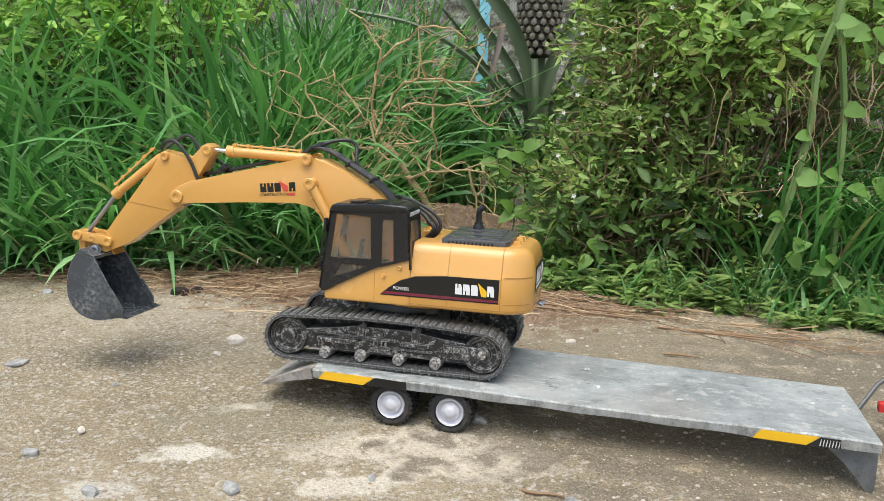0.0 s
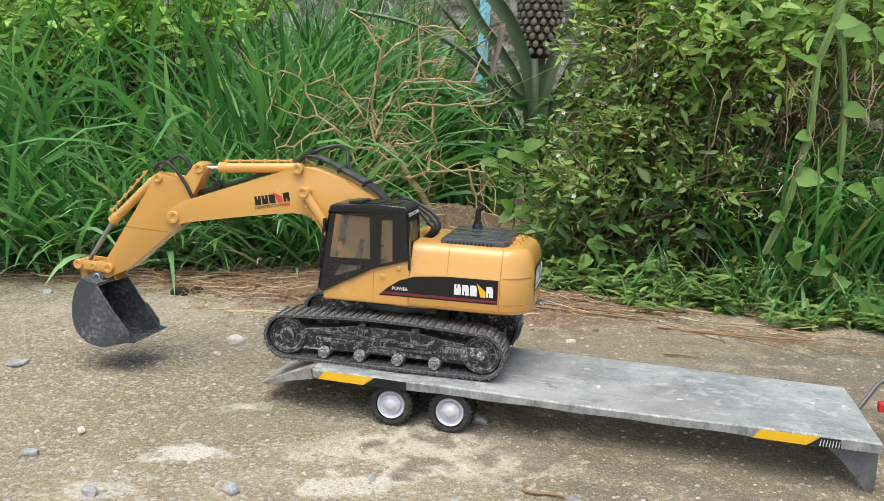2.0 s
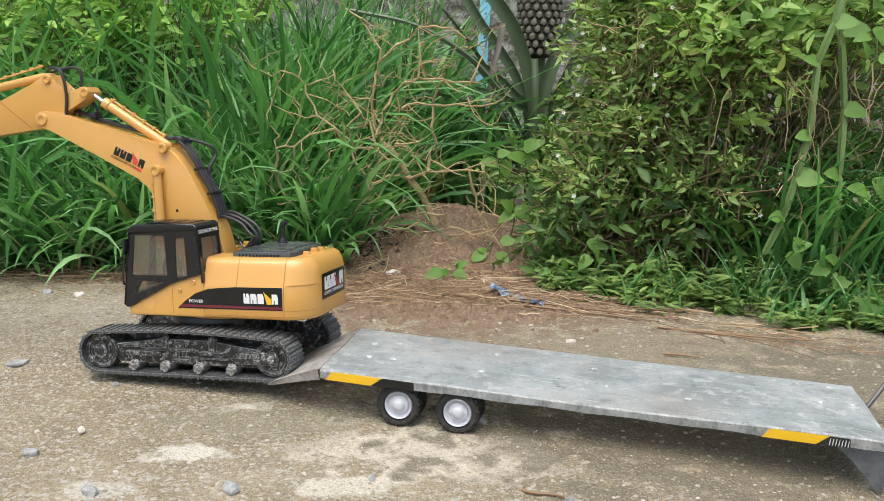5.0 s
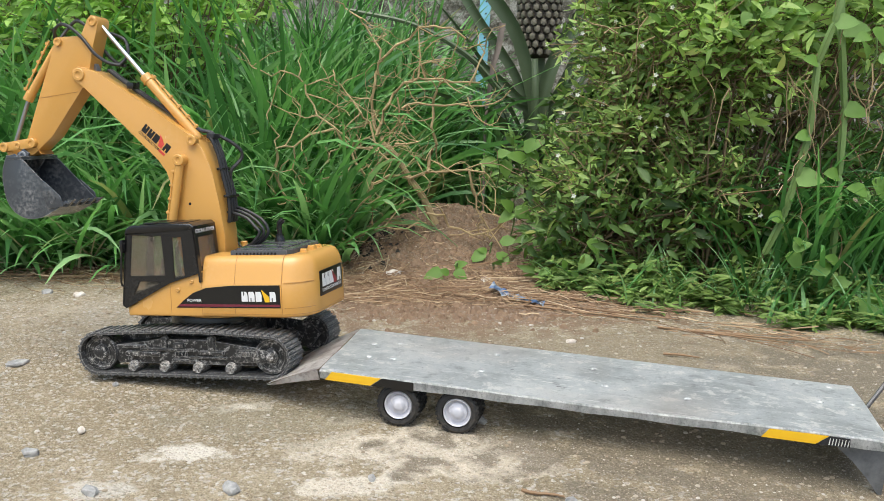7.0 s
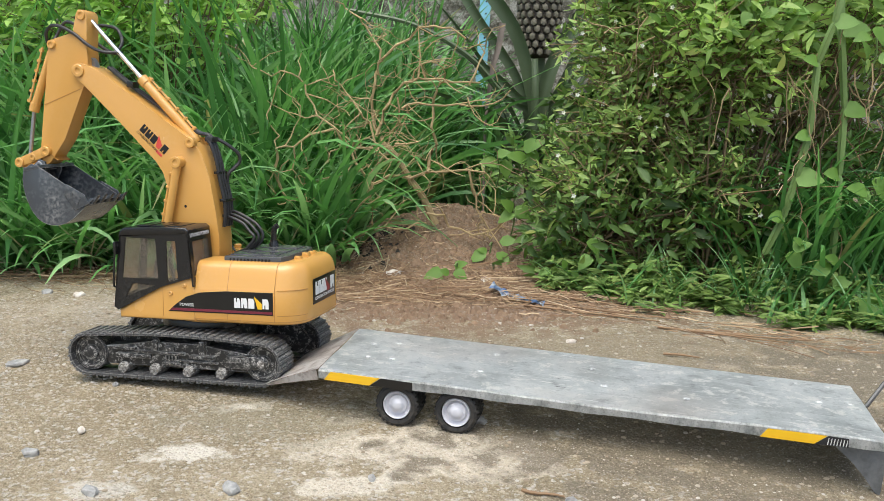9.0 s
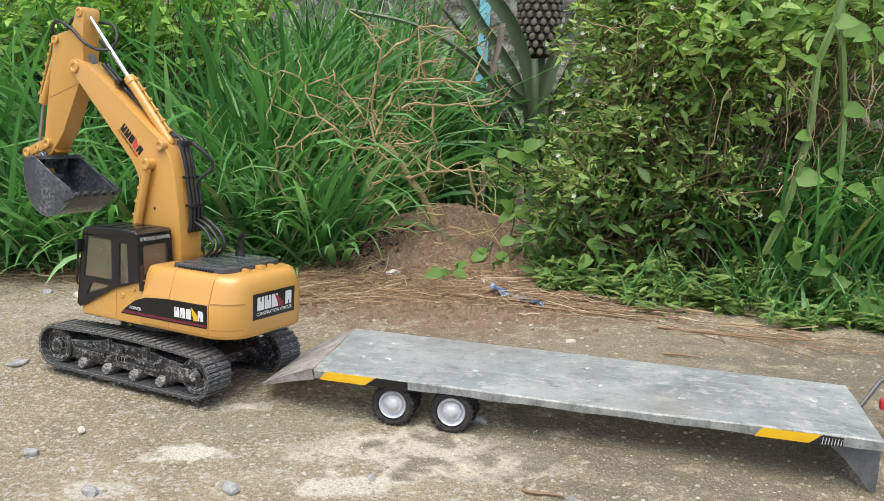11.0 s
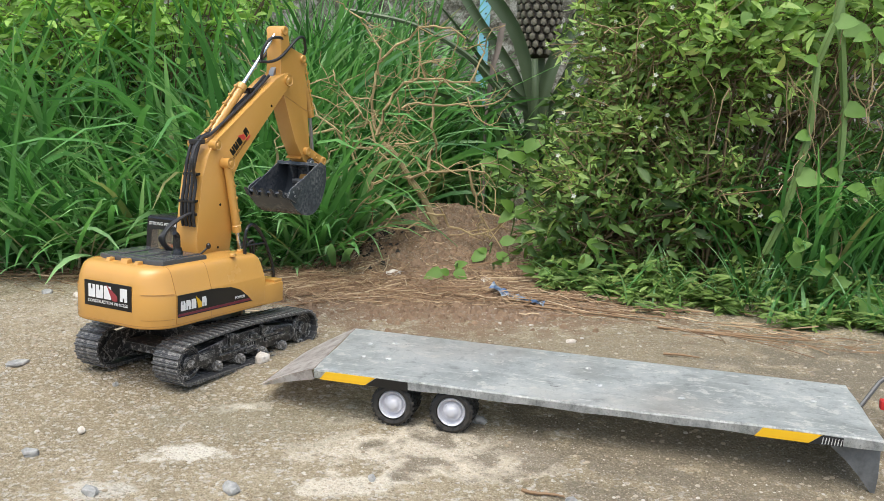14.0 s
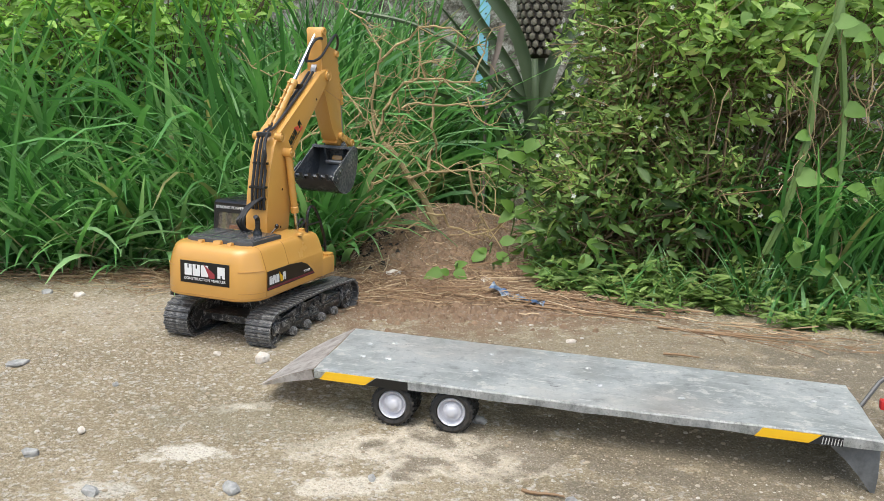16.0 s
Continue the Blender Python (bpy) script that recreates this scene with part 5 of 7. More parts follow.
def clods(count, seed):
    """Crumbs of red-brown soil on the heap and dark litter at the grass edge."""
    rnd = random.Random(seed)
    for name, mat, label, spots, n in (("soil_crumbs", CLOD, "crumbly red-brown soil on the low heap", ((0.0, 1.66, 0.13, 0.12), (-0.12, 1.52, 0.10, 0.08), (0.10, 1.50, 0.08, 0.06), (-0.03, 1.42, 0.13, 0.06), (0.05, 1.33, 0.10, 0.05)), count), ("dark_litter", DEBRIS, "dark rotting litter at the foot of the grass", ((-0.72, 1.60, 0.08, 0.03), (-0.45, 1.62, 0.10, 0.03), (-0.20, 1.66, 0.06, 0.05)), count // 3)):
        verts, faces = [], []
        for _ in range(n):
            cx, cy, sx, sy = rnd.choice(spots)
            x, y = rnd.gauss(cx, sx), rnd.gauss(cy, sy)
            s = 0.0013 + 0.0060 * rnd.random() ** 4
            z = ground_z(x, y) + relief(x, y) + s * 0.2
            b = len(verts)
            t = 4 + rnd.randint(0, 2)
            for j in range(t):
                a = 6.283 * j / t + rnd.random() * 0.5
                verts.append((x + s * math.cos(a) * (0.7 + 0.6 * rnd.random()), y + s * math.sin(a) * (0.7 + 0.6 * rnd.random()), z - s * 0.5))
            for j in range(t):
                a = 6.283 * j / t + rnd.random() * 0.5
                verts.append((x + s * 0.45 * math.cos(a), y + s * 0.45 * math.sin(a), z + s * (0.15 + 0.45 * rnd.random())))
            faces += [(b + j, b + (j + 1) % t, b + t + (j + 1) % t, b + t + j) for j in range(t)] + [tuple(b + t + j for j in range(t))]
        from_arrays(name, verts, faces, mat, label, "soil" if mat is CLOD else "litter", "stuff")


clods(10000, 15)


def straws(count, seed):
    rnd = random.Random(seed)
    bm_v, bm_f = [], []
    spots = [(-0.22, 1.44, 0.09, 0.06, 0.5, 1.5), (-0.32, 1.50, 0.09, 0.05, 0.2, 0.9), (-0.45, 1.60, 0.16, 0.04, 0.4, 0.5), (-0.55, 1.53, 0.16, 0.03, 0.1, 0.4), (-0.02, 1.40, 0.09, 0.035, -0.25, 0.7), (0.10, 1.46, 0.07, 0.035, 0.2, 0.5),
             (0.16, 1.36, 0.07, 0.014, -0.42, 0.22), (0.27, 1.29, 0.07, 0.012, -0.40, 0.13), (0.40, 1.20, 0.06, 0.012, -0.45, 0.08), (0.50, 1.13, 0.05, 0.012, -0.4, 0.05), (-0.05, 1.62, 0.10, 0.06, 0.3, 0.25), (-0.72, 1.56, 0.12, 0.05, -0.3, 0.5), (-0.50, 1.50, 0.14, 0.04, 0.2, 0.5)]
    weights = [s[5] for s in spots]
    for _ in range(count):
        cx, cy, sx, sy, dirn, _w = rnd.choices(spots, weights)[0]
        x, y = rnd.gauss(cx, sx), rnd.gauss(cy, sy)
        L = 0.015 + 0.10 * rnd.random() ** 2.2
        a = dirn + rnd.gauss(0, 1.1 if x < 0.12 else 0.45)
        r = 0.00028 + 0.0007 * rnd.random() ** 3
        h = 0.001 + 0.010 * rnd.random() ** 2.5
        bend = rnd.gauss(0, 0.12) * L
        pts = []
        for k in range(4):
            u = (k / 3 - 0.5) * L
            v = bend * (1 - (2 * k / 3 - 1) ** 2)
            px, py = x + u * math.cos(a) - v * math.sin(a), y + u * math.sin(a) + v * math.cos(a)
            pts.append(Vector((px, py, ground_z(px, py) + h + 0.003 * (rnd.random() - 0.3))))
        n = len(bm_v)
        for k, p in enumerate(pts):
            for q in ((0, 0, r), (r * math.sin(a), -r * math.cos(a), -r * 0.6), (-r * math.sin(a), r * math.cos(a), -r * 0.6)):
                bm_v.append((p.x + q[0], p.y + q[1], p.z + q[2]))
        for k in range(3):
            for j in range(3):
                bm_f.append((n + 3 * k + j, n + 3 * k + (j + 1) % 3, n + 3 * k + 3 + (j + 1) % 3, n + 3 * k + 3 + j))
    from_arrays("dry_straw", bm_v, bm_f, STRAW, "dry brown straw and twigs littering the ground", "straw", "stuff")


straws(3600, 8)
for x0, y0, x1, y1 in ((0.205, 1.005, 0.235, 1.012), (0.07, 0.752, 0.105, 0.742), (0.10, 1.36, 0.33, 1.26), (0.12, 1.33, 0.30, 1.25), (0.29, 1.22, 0.44, 1.15), (0.14, 1.39, 0.30, 1.31), (0.27, 1.10, 0.31, 1.085), (0.33, 1.20, 0.47, 1.16), (-0.225, 1.315, -0.175, 1.345), (-0.16, 1.36, -0.05, 1.33), (-0.19, 1.42, -0.10, 1.37), (0.0, 1.40, 0.09, 1.36), (-0.55, 1.50, -0.42, 1.53), (-0.75, 1.53, -0.60, 1.50)):
    pts = [(x0 + (x1 - x0) * k / 5, y0 + (y1 - y0) * k / 5 + 0.0018 * math.sin(k * 1.3 + x0 * 40), ground_z(x0 + (x1 - x0) * k / 5, y0 + (y1 - y0) * k / 5) + 0.003) for k in range(6)]
    thing("dry_stalk", tube(bmesh.new(), pts, 0.0017, 5, 0.001), STRAW, "dry pale stalk lying on the earth", "twig")
sc = bmesh.new()
rows = []
for i in range(13):
    k = i / 12
    x, y = 0.076 + 0.074 * k, 1.405 - 0.072 * k
    w = 0.015 * (1 - 0.5 * k)
    rows.append([sc.verts.new((x + 0.3 * w * j, y + w * j * 0.8, ground_z(x, y) + 0.004 + 0.030 * max(0, 0.35 - k) + 0.004 * math.sin(i * 2.1 + j * 2))) for j in (-1, 0, 1)])
for a, b in zip(rows, rows[1:]):
    for j in range(2):
        sc.faces.new((a[j], a[j + 1], b[j + 1], b[j]))
bmesh.ops.solidify(sc, geom=sc.faces[:], thickness=0.0006)
thing("plastic_scrap", sc, SCRAP, "crumpled blue and white strip of plastic on straw", "litter")


# ---- plants ----
class Cloud:
    """Collects many small leaves or blades into one mesh."""

    def __init__(self):
        self.v, self.f = [], []

    def blade(self, root, az, length, width, lean, droop, n=7, fold=0.25, twist=0.0):
        """A long curved leaf: rises at `lean` from upright, bends over by `droop` on the way."""
        p, a0 = Vector(root), len(self.v)
        d = Vector((math.cos(az), math.sin(az), 0))
        s = Vector((-math.sin(az), math.cos(az), 0))
        step = length / n
        ang = lean
        for i in range(n + 1):
            k = i / n
            w = width * min(1, 0.45 + 2.2 * k) * (1 - k ** 2.6) * 0.5 + 0.0004
            up = Vector((0, 0, 1)) * math.cos(ang) + d * math.sin(ang)
            nrm = d * math.cos(ang) - Vector((0, 0, 1)) * math.sin(ang)
            ss = s * math.cos(twist * k) + nrm * math.sin(twist * k)
            self.v += [tuple(p + ss * w - nrm * w * fold), tuple(p), tuple(p - ss * w - nrm * w * fold)]
            p = p + up * step
            ang += droop / n * (0.4 + 1.2 * k)
        for i in range(n):
            b = a0 + 3 * i
            self.f += [(b, b + 1, b + 4, b + 3), (b + 1, b + 2, b + 5, b + 4)]

    def leaf(self, p, d, nrm, length, width, fold=0.3, curl=0.2, heart=False):
        """A small pointed leaf from p along d, face towards nrm."""
        d = d.normalized()
        s = d.cross(nrm)
        if s.length < 1e-4:
            s = d.cross(Vector((0.3, 0.5, 0.8)))
        s.normalize()
        n = s.cross(d).normalized()
        a = len(self.v)
        rows = ((0, 0), (0.22, 0.8), (0.5, 1.0), (0.78, 0.55), (1, 0)) if not heart else ((0, 0.25), (0.12, 0.95), (0.4, 1.0), (0.75, 0.6), (1, 0))
        for k, w in rows:
            c = p + d * length * k - n * curl * length * k * k
            h = w * width * 0.5
            if w == 0:
                self.v.append(tuple(c))
            else:
                self.v += [tuple(c + s * h + n * h * fold), tuple(c), tuple(c - s * h + n * h * fold)]
        if heart:
            b = a
            q = [(0, 1, 4, 3), (1, 2, 5, 4), (3, 4, 7, 6), (4, 5, 8, 7), (6, 7, 10, 9), (7, 8, 11, 10)]
            self.f += [tuple(b + i for i in f) for f in q] + [(b + 9, b + 10, b + 12), (b + 10, b + 11, b + 12)]
        else:
            b = a + 1
            self.f += [(a, b + 1, b), (a, b + 2, b + 1)]
            for k in (0, 3):
                self.f += [(b + k, b + k + 1, b + k + 4, b + k + 3), (b + k + 1, b + k + 2, b + k + 5, b + k + 4)]
            e = b + 9
            self.f += [(b + 6, b + 7, e), (b + 7, b + 8, e)]

    def make(self, name, material, label, category, kind="", parent=None):
        return from_arrays(name, self.v, self.f, material, label, category, kind, parent, smooth=True)


R = random.Random(21)


def around(x, y):
    return ground_z(x, y)


# tall grass over the left half
g, gp = Cloud(), Cloud()
for _ in range(4800):
    y = 1.66 + 1.15 * R.random() ** 0.9
    x = -0.62 * y + (0.62 * y + 0.05) * R.random() ** 0.85 - 0.12
    if x > -0.02 and y < 2.45 and R.random() < 0.85:
        continue
    if y < 1.97 and x > -0.32 + 0.05 * math.sin(y * 40):
        continue
    if y < 1.76 + 0.10 * math.sin(x * 9):
        L, lean = 0.22 + 0.22 * R.random(), 0.35 + 0.5 * R.random()
    else:
        L, lean = 0.30 + 0.45 * R.random(), 0.15 + 0.75 * R.random()
    if x > -0.22:
        L *= 0.72
    if x < -0.40 and y < 2.0:
        L *= 0.80
    c = gp if R.random() < 0.24 else g
    c.blade((x, y, around(x, y) - 0.01), R.random() * 6.283 if R.random() < 0.6 else R.gauss(-1.4, 0.9), L, 0.006 + 0.014 * R.random() ** 1.6, lean, 0.5 + 1.6 * R.random(), 7, 0.25, R.gauss(0, 0.7))
# fringe hanging over the bare ground
for _ in range(900):
    x = -0.95 + 0.80 * R.random()
    y = 1.56 + 0.16 * R.random() ** 0.7 + 0.05 * math.sin(x * 11) + (0.05 if x > -0.35 else 0)
    (gp if R.random() < 0.4 else g).blade((x, y, around(x, y) - 0.005), R.gauss(-1.57, 0.8), 0.10 + 0.24 * R.random(), 0.005 + 0.009 * R.random(), 0.3 + 0.8 * R.random(), 0.5 + 1.2 * R.random(), 7, 0.25, R.gauss(0, 0.6))
# grass behind the dry shrub, before the wall and in the right-hand corner
for _ in range(260):
    x, y = -0.42 + 0.40 * R.random(), 2.30 + 0.35 * R.random()
    (gp if R.random() < 0.2 else g).blade((x, y, around(x, y)), R.random() * 6.283, 0.42 + 0.26 * R.random(), 0.007 + 0.012 * R.random(), 0.05 + 0.35 * R.random(), 0.3 + 1.2 * R.random(), 7, 0.25, R.gauss(0, 0.7))
for _ in range(420):
    x, y = -0.15 + 0.22 * R.random(), 2.05 + 0.6 * R.random()
    if x > -0.03 and y < 2.4:
        continue
    g.blade((x, y, around(x, y)), R.random() * 6.283, 0.2 + 0.25 * R.random(), 0.009 + 0.010 * R.random(), 0.1 + 0.5 * R.random(), 0.7 + 1.4 * R.random(), 6, 0.25, R.gauss(0, 0.7))
for _ in range(300):
    x, y = 0.43 + 0.42 * R.random(), 1.30 + 0.28 * R.random()
    g.blade((x, y, around(x, y)), R.gauss(-1.5, 0.9), 0.12 + 0.19 * R.random(), 0.003 + 0.006 * R.random(), 0.1 + 0.4 * R.random(), 1.0 + 1.4 * R.random(), 7, 0.25, R.gauss(0, 0.4))
for _ in range(190):
    x, y = -0.06 + 0.21 * R.random(), 2.12 + 0.22 * R.random()
    (gp if R.random() < 0.25 else g).blade((x, y, around(x, y)), R.random() * 6.283, 0.20 + 0.17 * R.random(), 0.006 + 0.009 * R.random(), 0.1 + 0.5 * R.random(), 0.4 + 1.0 * R.random(), 6, 0.25, R.gauss(0, 0.6))
for _ in range(150):
    x, y = 0.47 + 0.40 * R.random(), 1.36 + 0.20 * R.random()
    g.blade((x, y, around(x, y)), R.gauss(-1.5, 1.0), 0.18 + 0.16 * R.random(), 0.004 + 0.006 * R.random(), 0.1 + 0.4 * R.random(), 1.0 + 1.3 * R.random(), 8, 0.25, R.gauss(0, 0.5))
for _ in range(230):
    x = 0.17 + 0.48 * R.random()
    y = 1.40 - 0.50 * (x - 0.16) + 0.03 * math.sin(x * 37) + 0.15 * R.random()
    (gp if R.random() < 0.4 else g).blade((x, y, around(x, y)), R.random() * 6.283, 0.04 + 0.07 * R.random(), 0.002 + 0.004 * R.random(), 0.2 + 0.8 * R.random(), 0.4 + 1.2 * R.random(), 6, 0.25, R.gauss(0, 0.5))
# pale seed stalks leaning out of the grass, and short green tufts at its foot
for _ in range(70):
    x, y = -0.95 + 0.75 * R.random(), 1.60 + 0.25 * R.random()
    gp.blade((x, y, around(x, y)), R.random() * 6.283, 0.18 + 0.22 * R.random(), 0.0035, 0.4 + 0.6 * R.random(), 0.1 + 0.4 * R.random(), 6, 0.8)
for _ in range(1100):
    x, y = -0.92 + 0.70 * R.random(), 1.55 + 0.16 * R.random()
    (gp if R.random() < 0.5 else g).blade((x, y, around(x, y)), R.random() * 6.283, 0.05 + 0.13 * R.random(), 0.003 + 0.005 * R.random(), 0.5 + 0.8 * R.random(), 0.3 + 0.8 * R.random(), 5, 0.25, R.gauss(0, 0.5))
dead = Cloud()
for _ in range(260):
    x, y = -0.98 + 0.72 * R.random() ** 1.3, 1.53 + 0.12 * R.random()
    dead.blade((x, y, around(x, y)), R.random() * 6.283, 0.06 + 0.17 * R.random() ** 2, 0.0025 + 0.003 * R.random(), 0.7 + 0.7 * R.random(), 0.2 + 0.6 * R.random(), 5, 0.25, R.gauss(0, 0.5))
dead.make("dead_grass", DEAD_BLADE, "pale withered grass blades at the foot of the grass", "dead grass", "stuff")
g.make("long_grass", GRASS, "dense tall green grass with long arching blades", "grass", "stuff")
gp.make("pale_grass", GRASS_PALE, "paler grey-green grass blades among the tall grass", "grass", "stuff")


def leafy_bush(name, blobs, twigs, leaves, size, material, label, seed, wood=True, face=(0.0, -0.8, 0.6), flowers=0, wild=1.0, stem_every=3):
    """A bush: stems from the ground to many twig ends, leaves clustered along each twig."""
    rnd = random.Random(seed)
    bush = empty(name, label, "bush")
    cl, st, fl = Cloud(), bmesh.new(), Cloud()
    roots = [(sum(b[0] for b in blobs) / len(blobs) + rnd.gauss(0, 0.06), sum(b[1] for b in blobs) / len(blobs) + 0.05 + rnd.gauss(0, 0.05)) for _ in range(5)]
    face = Vector(face)
    wts = [b[3] * b[5] for b in blobs]
    for i in range(twigs):
        b = rnd.choices(blobs, wts)[0]
        while True:
            u = Vector((rnd.uniform(-1, 1), rnd.uniform(-1, 1), rnd.uniform(-1, 1)))
            if 0.25 < u.length < 1.0:
                break
        c = Vector((b[0] + u.x * b[3], b[1] + u.y * b[4], b[2] + u.z * b[5]))
        c.z = max(c.z, around(c.x, c.y) + 0.01)
        out = (Vector((u.x, u.y, u.z * 0.8 + 0.3)).normalized() + Vector((rnd.gauss(0, 0.5), rnd.gauss(0, 0.5), rnd.gauss(0, 0.5)))).normalized()
        L = 0.03 + 0.06 * rnd.random()
        tip = c + out * L
        if wood and i % stem_every == 0:
            r = rnd.choice(roots)
            z = around(*r)
            mid = Vector((r[0], r[1], z)).lerp(c, 0.55) + Vector((rnd.gauss(0, 0.02), rnd.gauss(0, 0.02), 0.02))
            tube(st, smooth_path([(r[0], r[1], z - 0.01), mid, c, tip], 3), 0.0024, 4, 0.0007)
        elif wood:
            tube(st, [c - out * 0.02, c + out * L * 0.5, tip], 0.0010, 4, 0.0006)
        for j in range(leaves):
            k = rnd.random()
            p = c + out * L * k + Vector((rnd.gauss(0, 0.006), rnd.gauss(0, 0.006), rnd.gauss(0, 0.006)))
            d = (out * 0.5 + Vector((rnd.gauss(0, 1), rnd.gauss(0, 1), rnd.gauss(0, 0.6)))).normalized()
            nr = (face + Vector((rnd.gauss(0, wild), rnd.gauss(0, wild), rnd.gauss(0, wild)))).normalized()
            s = size * (0.40 + 1.1 * rnd.random() ** 1.6)
            cl.leaf(p, d, nr, s, s * (0.24 + 0.18 * rnd.random()), 0.4, 0.15 + 0.2 * rnd.random())
        if flowers and rnd.random() < flowers:
            for j in range(5):
                a = j * 1.257
                fl.leaf(tip, Vector((math.cos(a), -0.5, math.sin(a))), Vector((0, -1, 0.3)), 0.0042, 0.0028, 0.1, 0.2)
    cl.make("crown", material, "", "", "", bush)
    if wood:
        part("stem", st, SHOOT if flowers else STEM, bush)
    if fl.v:
        fl.make("blossom", PETAL, "tiny white star-shaped blossoms", "", "", bush)
    return bush


# leafy shrub right of the middle, the thicket behind it, and the leafy corner top left
leafy_bush("leafy_shrub", [(0.325, 1.53, 0.27, 0.10, 0.10, 0.085, 1), (0.38, 1.55, 0.37, 0.14, 0.12, 0.12, 1), (0.24, 1.52, 0.17, 0.055, 0.07, 0.05, 1), (0.41, 1.46, 0.20, 0.07, 0.07, 0.05, 1), (0.29, 1.56, 0.43, 0.06, 0.06, 0.06, 1)], 720, 16, 0.0165, LEAF, "bushy green shrub with small pointed leaves and white blossoms", 31, True, flowers=0.12)
leafy_bush("undergrowth", [(0.31, 1.52, 0.10, 0.16, 0.10, 0.08, 1), (0.21, 1.55, 0.10, 0.06, 0.07, 0.06, 1), (0.43, 1.46, 0.12, 0.10, 0.08, 0.08, 1), (0.33, 1.58, 0.22, 0.13, 0.06, 0.12, 1)], 330, 11, 0.026, LEAF_SHADED, "green undergrowth at the foot of the shrub, its leaves darkened as shade", 35)
leafy_bush("dark_thicket", [(0.56, 1.78, 0.30, 0.22, 0.10, 0.32, 1), (0.65, 1.55, 0.35, 0.15, 0.12, 0.30, 1), (0.20, 1.90, 0.12, 0.12, 0.10, 0.14, 1), (0.75, 1.75, 0.45, 0.2, 0.1, 0.35, 1), (0.74, 1.62, 0.18, 0.14, 0.10, 0.20, 1)], 620, 15, 0.028, LEAF_DARK, "dense dark green thicket of tangled stems", 32, stem_every=14)
leafy_bush("tall_thicket", [(0.48, 1.50, 0.47, 0.22, 0.10, 0.07, 1), (0.68, 1.42, 0.45, 0.10, 0.08, 0.08, 1), (0.36, 1.58, 0.50, 0.12, 0.10, 0.06, 1), (0.45, 1.44, 0.43, 0.11, 0.05, 0.05, 1), (0.43, 1.41, 0.38, 0.10, 0.04, 0.07, 1)], 480, 14, 0.024, LEAF_SKYLIT, "trailing green foliage hanging over the thicket", 33, stem_every=18)
leafy_bush("leafy_weed", [(-0.74, 1.95, 0.44, 0.17, 0.08, 0.09, 1), (-0.60, 2.0, 0.48, 0.16, 0.08, 0.08, 1), (-0.95, 1.95, 0.46, 0.10, 0.08, 0.10, 1), (-0.50, 2.25, 0.58, 0.14, 0.08, 0.06, 1)], 300, 11, 0.036, LEAF_WEED, "leafy green weeds with cream buds among tall grass", 34)


def ground_cover():
    rnd = random.Random(44)
    c = Cloud()
    for _ in range(1000):
        k = rnd.random()
        x = 0.16 + 0.48 * k
        front = 1.40 - 0.50 * (x - 0.16) + 0.03 * math.sin(x * 37)
        y = front + 0.20 * rnd.random() ** 1.3
        if noise.noise(Vector((x * 17, y * 17, 3.3))) < -0.12 and rnd.random() < 0.8:
            continue
        z = around(x, y)
        h = 0.012 + 0.05 * rnd.random() * min(1, (y - front) / 0.08 + 0.25)
        for j in range(rnd.randint(5, 9)):
            a = rnd.random() * 6.283
            p = Vector((x, y, z + h * rnd.random()))
            d = Vector((math.cos(a), math.sin(a), rnd.uniform(-0.1, 0.7)))
            s = 0.009 + 0.022 * rnd.random()
            c.leaf(p, d, Vector((0, -0.35, 1)) + Vector((rnd.gauss(0, 0.3), rnd.gauss(0, 0.3), 0)), s, s * 0.24, 0.3, 0.3)
    c.make("ground_cover", LEAF_LOW, "low creeping plants with narrow green leaves", "ground cover", "stuff")


ground_cover()


